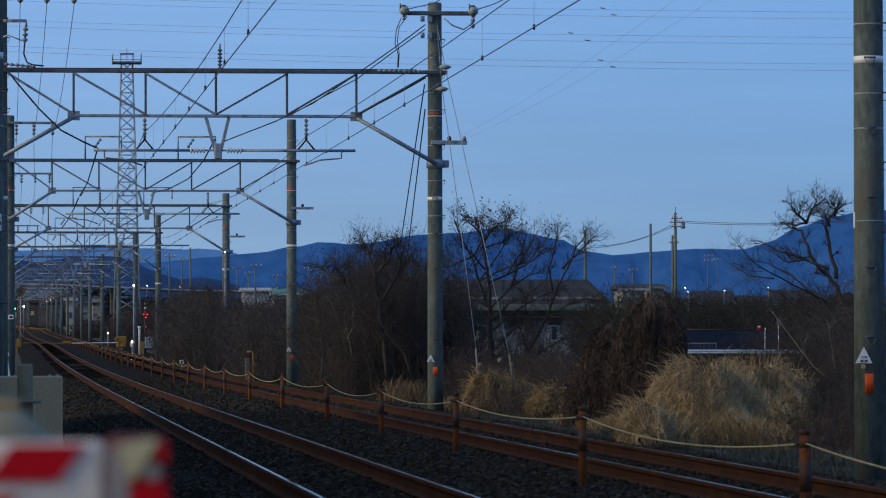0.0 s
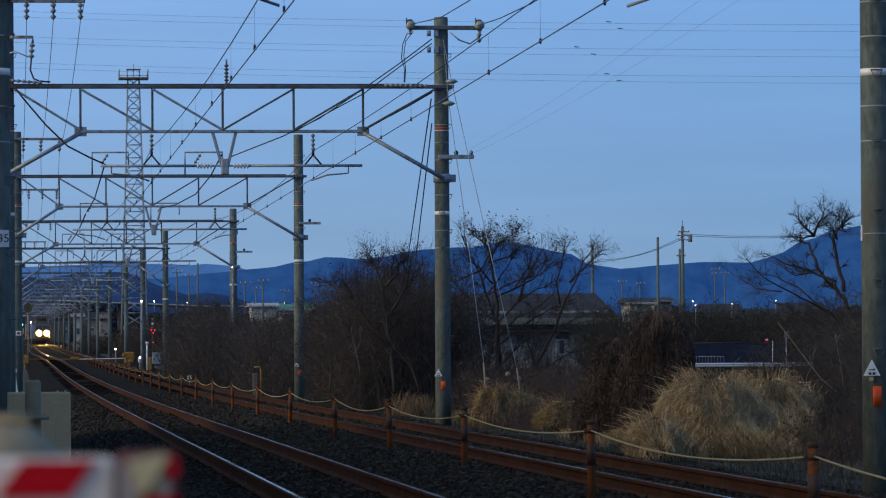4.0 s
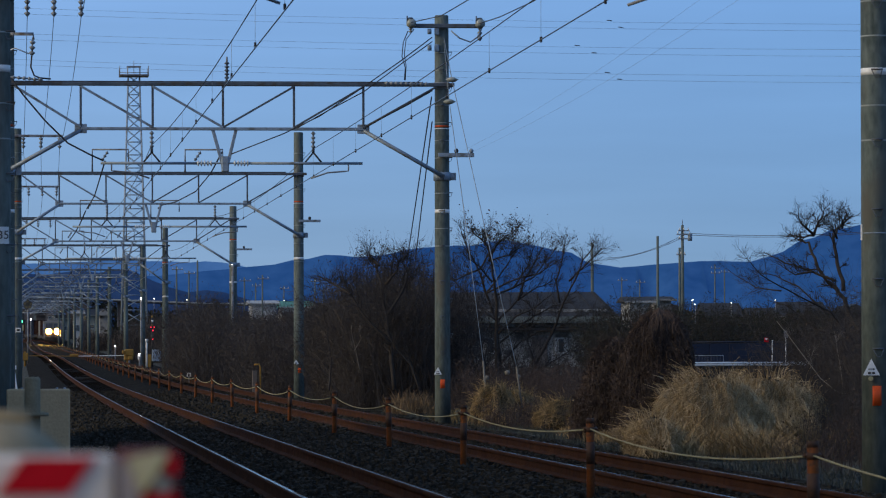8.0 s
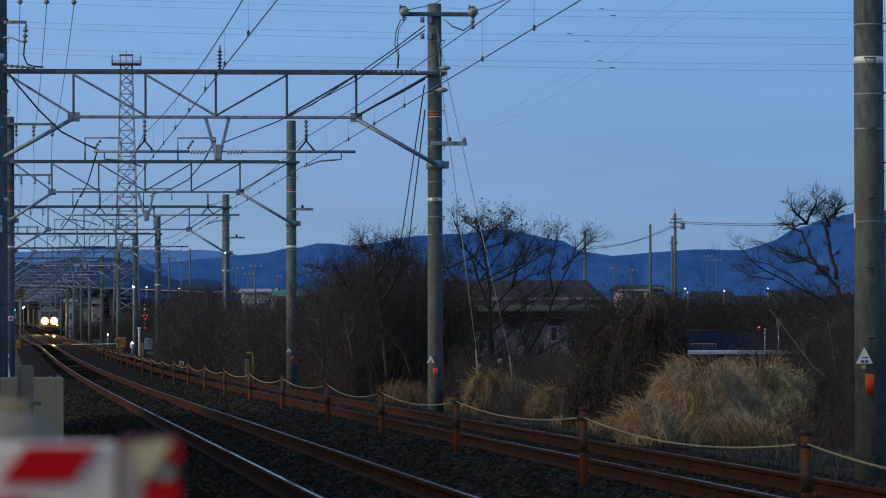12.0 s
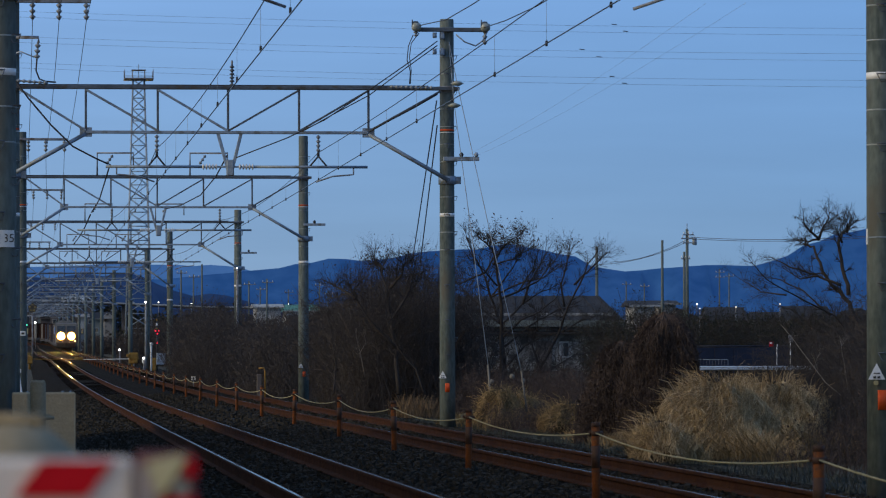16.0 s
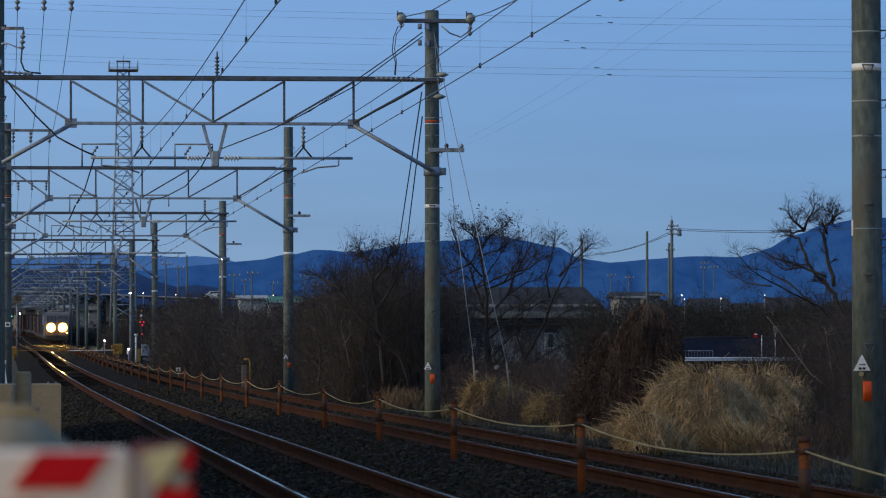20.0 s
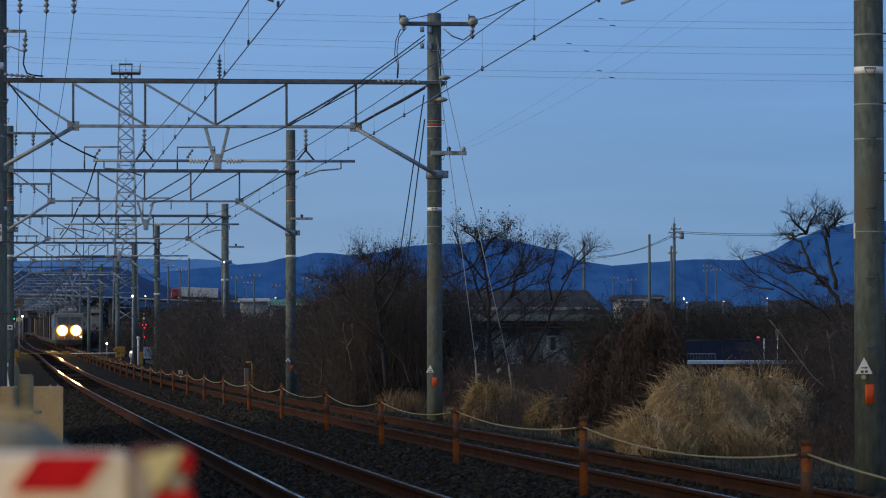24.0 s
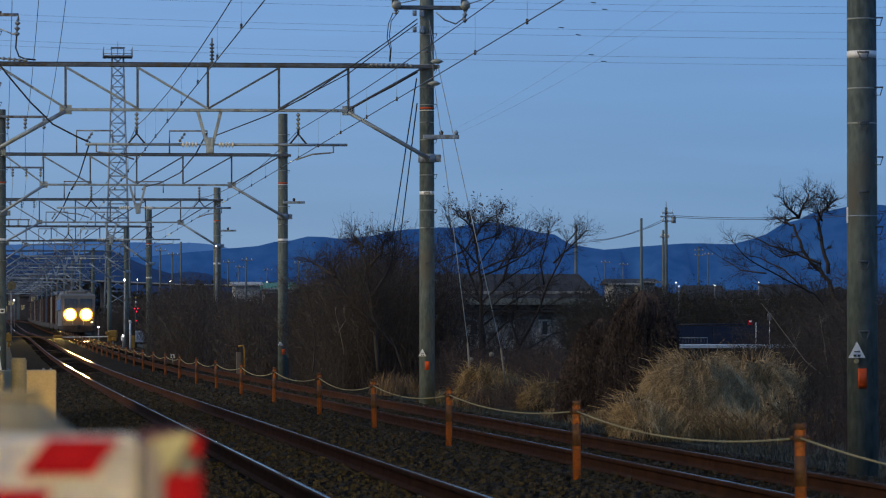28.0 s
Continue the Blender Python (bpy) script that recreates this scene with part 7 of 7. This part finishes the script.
cb = thing("steel_gate", "low grey wire gate beside the guard rail", "gate", (24.86, 152.5, 0))
part("frame", Geo().tube([(-0.55, 0, 0.3), (-0.55, 0, 1.01), (0.55, 0, 1.01), (0.55, 0, 0.3)], 0.012, 6), GALV, cb)
for k in range(9):
    part("wire_bar", Geo().tube([(-0.45 + k * 0.11, 0, 0.3), (-0.45 + k * 0.11, 0, 1.01)], 0.004, 4), DULL, cb)
rs = thing("road_sign", "small red and white road sign on a white post", "sign", (27.80, 156.0, 0))
part("post", Geo().tube([(0, 0, 0), (0.03, 0, 1.57)], 0.018, 8), WHITE, rs)
part("plate", Geo().box((-0.2, -0.04, 1.57), (0.16, 0.02, 0.17), 0.01), RED, rs)
part("band", Geo().box((-0.2, -0.055, 1.61), (0.1, 0.01, 0.05), 0.004), WHITE, rs)
rs2 = thing("road_sign", "dark backed road sign on a white post", "sign", (28.33, 156.0, 0))
part("post", Geo().tube([(0, 0, 0), (0, 0, 1.86)], 0.018, 8), WHITE, rs2)
part("plate", Geo().box((0, -0.04, 1.78), (0.16, 0.02, 0.26), 0.01), DULL, rs2)

grass("road_verge", "dark dry verge grass below the guard rail", [(gx0 + 0.3 + k * 0.55, 148.5, 0.5) for k in range(9)], 5000, 45, (gz - rise(148) + 0.48) * 1.05, 0.016, 0.25, DEADLEAF)

# ---- utility poles and lamps in the distance ----
def utility_pole(x, y, zt, arms, label="grey concrete utility pole with crossarms", r=0.13):
    t = thing("utility_pole", label, "utility pole", (x, y, 0), "distant utility poles")
    part("shaft", Geo().tube([(0, 0, rise(y) - 0.6), (0, 0, zt)], [r, r * 0.75], 12), CONCRETE, t)
    for dz, w in arms:
        a = part("crossarm", Geo().box((0.1, -0.1, zt - dz), (w, 0.09, 0.09), 0.01), DULL, t)
        for s in (-0.4, 0.0, 0.4):
            part("insulator", Geo().tube([(0.1 + s * w, -0.1, zt - dz + 0.05), (0.1 + s * w, -0.1, zt - dz + 0.25)], 0.04, 8), PORCELAIN, a)
    return t


utility_pole(51.33, 340, 10.47, [], "bare grey concrete utility pole")
up = utility_pole(53.35, 340, 11.34, [(0.75, 1.2), (1.1, 0.9), (0.45, 0.9)], r=0.15)
part("spike", Geo().tube([(0, 0, 11.25), (0, 0, 11.80)], 0.03, 6), DULL, up)
part("transformer", Geo().tube([(0.6, -0.1, 10.07), (0.6, -0.1, 10.62)], 0.18, 12), GALV, up)
utility_pole(56.24, 360, 10.02, [(0.6, 0.8)])
utility_pole(40.60, 300, 8.92, [])
utility_pole(20.18, 480, 11.57, [])
utility_pole(19.32, 520, 11.74, [(0.4, 1.4)])
utility_pole(24.03, 600, 12.74, [(0.4, 1.6)])
utility_pole(31.82, 600, 11.80, [(0.5, 1.8)])
utility_pole(32.07, 560, 11.39, [(0.5, 1.6)])
utility_pole(43.16, 620, 12.01, [(0.5, 1.6)])
utility_pole(50.13, 700, 11.93, [(0.5, 1.6)])
utility_pole(116.85, 700, 14.84, [(0.5, 1.5)])
utility_pole(113.59, 690, 15.38, [(0.6, 1.6), (1.4, 1.6)])
utility_pole(96.78, 680, 13.14, [(0.5, 1.6)])
utility_pole(102.65, 700, 13.13, [(0.5, 1.6)])
utility_pole(40.09, 720, 12.98, [(0.5, 1.6)])
utility_pole(44.86, 720, 12.51, [(0.5, 1.6)])
utility_pole(50.92, 560, 12.02, [(0.5, 1.4)])

for a, b, sg in (((53.45, 340.00, 10.71), (68.0, 324.00, 10.60), 0.35), ((53.45, 340.00, 10.58), (68.0, 324.00, 10.48), 0.35), ((49.89, 360.00, 9.13), (53.18, 340.00, 10.43), 0.4), ((48.91, 360.00, 8.94), (53.18, 340.00, 10.25), 0.4)):
    wire("utility_wire", sagged(a, b, sg), 0.02, CABLE, "dark utility wire between distant poles", "wire", "distant utility wires")


def street_lamp(x, y, z, r, lens, label, arm=0.5):
    t = thing("street_lamp", label, "street lamp", (x, y, z), "lit lamps along the line and town")
    part("globe", Geo().tube([(0, -0.05, -r), (0, -0.05, -r * 0.5), (0, -0.05, r * 0.5), (0, -0.05, r)], [r * 0.5, r, r, r * 0.5], 12), lens, t, "lit lamp globe")
    part("hood", Geo().box((0, 0, r * 1.3), (r * 2.4, r * 2.4, r * 0.5), 0.01), DULL, t)
    part("post", Geo().tube([(0.02, 0.1, r * 1.2), (0.02, 0.1, rise(y) - 0.4 - z)], 0.05, 8), DULL, t)
    return t


street_lamp(7.55, 262, 4.51, 0.05, WHITELAMP, "bright white lamp on a post beside the line")
street_lamp(7.45, 262, 1.08, 0.045, WHITELAMP, "white lamp low beside the crossing")
street_lamp(9.09, 181, 4.91, 0.018, WHITELAMP, "tiny white lamp beside a concrete pole")
street_lamp(2.03, 640, 6.30, 0.100, WHITELAMP, "white lamp far along the line")
street_lamp(7.51, 330, 1.72, 0.045, WHITELAMP, "small white lamp beside a post")
street_lamp(7.83, 227, 1.18, 0.035, WHITELAMP, "small white lamp at a pole")
street_lamp(22.30, 700, 10.13, 0.080, TOWNLAMP, "small warm lamp over the distant town")
street_lamp(27.67, 700, 9.86, 0.065, TOWNLAMP, "small warm lamp over the distant town")
street_lamp(43.62, 700, 9.78, 0.060, TOWNLAMP, "small warm lamp over the distant town")
street_lamp(76.42, 480, 7.00, 0.050, WHITELAMP, "small warm lamp over the distant town")
street_lamp(80.90, 480, 6.68, 0.065, TOWNLAMP, "small warm lamp over the distant town")
street_lamp(75.15, 470, 6.43, 0.035, TOWNLAMP, "small warm lamp over the distant town")
street_lamp(93.15, 520, 7.50, 0.040, TOWNLAMP, "small warm lamp over the distant town")
street_lamp(10.70, 150, 1.67, 0.015, TOWNLAMP, "faint lamp behind the brush")
street_lamp(76.61, 520, 7.68, 0.035, TOWNLAMP, "small warm lamp over the distant town")

# ---- low growth and stones ----
grass("verge_grass", "dark low weeds along the far edge of the ballast", [(9.5 + 0.03 * k, 36 + 4 * k, 1.1) for k in range(34)], 26000, 34, 0.30, 0.012, 0.6, VERGE, category="weeds")
grass("verge_grass", "sparse low weeds beside the near track", [(0.4, 60 + 9 * k, 0.8) for k in range(10)], 1800, 35, 0.2, 0.012, 0.6, VERGE, category="weeds")
grass("dry_grass", "dry straw along the foot of the brush", [(10.36, 72, 0.8), (10.70, 78, 0.8), (11.07, 84, 0.7)], 2600, 36, 0.55, 0.014, 0.6, STRAW)
for k, (x, y, r) in enumerate(((11.50, 100, 0.13), (11.03, 100, 0.12), (11.89, 101, 0.11), (9.70, 70, 0.08), (11.94, 96, 0.09))):
    rs_ = np.random.default_rng(60 + k)
    bm = bmesh.new()
    bmesh.ops.create_icosphere(bm, subdivisions=2, radius=r * 0.5)
    for v in bm.verts:
        v.co *= 1 + 0.35 * noise.noise(v.co * 6 + Vector((k, 0, 0)))
    me = bpy.data.meshes.new("boulder")
    bm.to_mesh(me)
    bm.free()
    me.materials.append(ROCK)
    ob = new("boulder", me)
    ob.location = (x, y, [0.67, 0.56, 0.56, -0.4, -0.3][k])
    tagged(ob, "pale rough boulder lying on a grassy bank", "rock", "boulders on the bank")


def mound(name, label, x, y, rx, ry, h, material):
    g = Geo()
    n, m = 18, 6
    vs = []
    for q in range(m + 1):
        u = q / m
        for k in range(n):
            a = 2 * math.pi * k / n
            j = 1 + 0.2 * noise.noise((math.cos(a) * 1.3 + x, math.sin(a) * 1.3, u * 2))
            vs.append((x + rx * math.cos(a) * u * j, y + ry * math.sin(a) * u * j, rise(y) - 0.5 + h * (1 - u * u) * j - 0.1 * (u > 0.99)))
    g.add(vs, [(q * n + k, (q + 1) * n + k, (q + 1) * n + (k + 1) % n, q * n + (k + 1) % n) for q in range(m) for k in range(n)], 0, True)
    return solid(name, g, material, label, "bank", kind="structure")


mound("earth_bank", "low grassy earth bank under the guy wires", 11.70, 101, 1.8, 4.0, 0.55, SOIL)

# ---- sleepers and ballast, nearest pieces apart ----
slp = Geo().box((0, 0, 0), (2.0, 0.2, 0.14), 0.012).mesh("sleeper", [SLEEPER])
for t, x, z0 in ((near_track, NEAR_X, -0.225), (far_track, FAR_X, -0.225 + FAR_DROP)):
    rest = Geo()
    for k in range(900):
        y = 22 + 0.62 * k
        c = on_line(x + random.uniform(-0.02, 0.02), y, z0 + random.uniform(-0.008, 0.008))
        if k < 150:
            s = part("sleeper", slp, None, t)
            s.location = c
            s.rotation_euler = (0, 0, radians(random.uniform(-0.8, 0.8)))
        elif y < 400:
            rest.box(c, (2.0, 0.2, 0.14))
    tagged(part("sleepers", rest, SLEEPER, t), kind="stuff")


def stones(name, label, x0, x1, y0, y1, count, size, seed):
    rng = np.random.default_rng(seed)
    x, y = rng.uniform(x0, x1, count * 2), y0 + (y1 - y0) * rng.uniform(0, 1, count * 2) ** 1.4
    ok = np.ones(len(x), bool)
    for t, d in ((NEAR_X, 0), (FAR_X, 0)):
        for s in (-1, 1):
            ok &= np.abs(x - (t + s * 0.567)) > 0.10
    x, y = x[ok][:count], y[ok][:count]
    n = len(x)
    z = np.array([cross_section(a) + rise(b) for a, b in zip(x, y)]) + rng.uniform(-0.01, 0.02, n)
    s = size * rng.uniform(0.6, 1.3, (n, 1, 1))
    cube = np.array([[-1, -1, -1], [1, -1, -1], [1, 1, -1], [-1, 1, -1], [-1, -1, 1], [1, -1, 1], [1, 1, 1], [-1, 1, 1]]) * 0.5
    v = cube[None] * s * rng.uniform(0.55, 1.25, (n, 8, 3)) * rng.uniform(0.7, 1.2, (n, 1, 3))
    a = rng.uniform(0, 6.28, n)
    c, q = np.cos(a)[:, None], np.sin(a)[:, None]
    v = np.stack([v[:, :, 0] * c - v[:, :, 1] * q, v[:, :, 0] * q + v[:, :, 1] * c, v[:, :, 2] + v[:, :, 0] * 0.3], 2)
    v += np.stack([x, y, z], 1)[:, None]
    f = (np.array([[0, 3, 2, 1], [4, 5, 6, 7], [0, 1, 5, 4], [1, 2, 6, 5], [2, 3, 7, 6], [3, 0, 4, 7]])[None] + (np.arange(n) * 8)[:, None, None]).reshape(-1, 4)
    me = bpy.data.meshes.new(name)
    me.from_pydata(v.reshape(-1, 3).tolist(), [], f.tolist())
    me.materials.append(STONE)
    return tagged(part(name, me, None), label, "gravel", kind="stuff")


stones("ballast_stones", "dark broken ballast stones between and beside the tracks", 0.2, 9.0, 28, 75, 34000, 0.042, 71)
stones("ballast_stones", "dark broken ballast stones along the distant tracks", 0.2, 9.0, 75, 140, 14000, 0.06, 72)
motions()
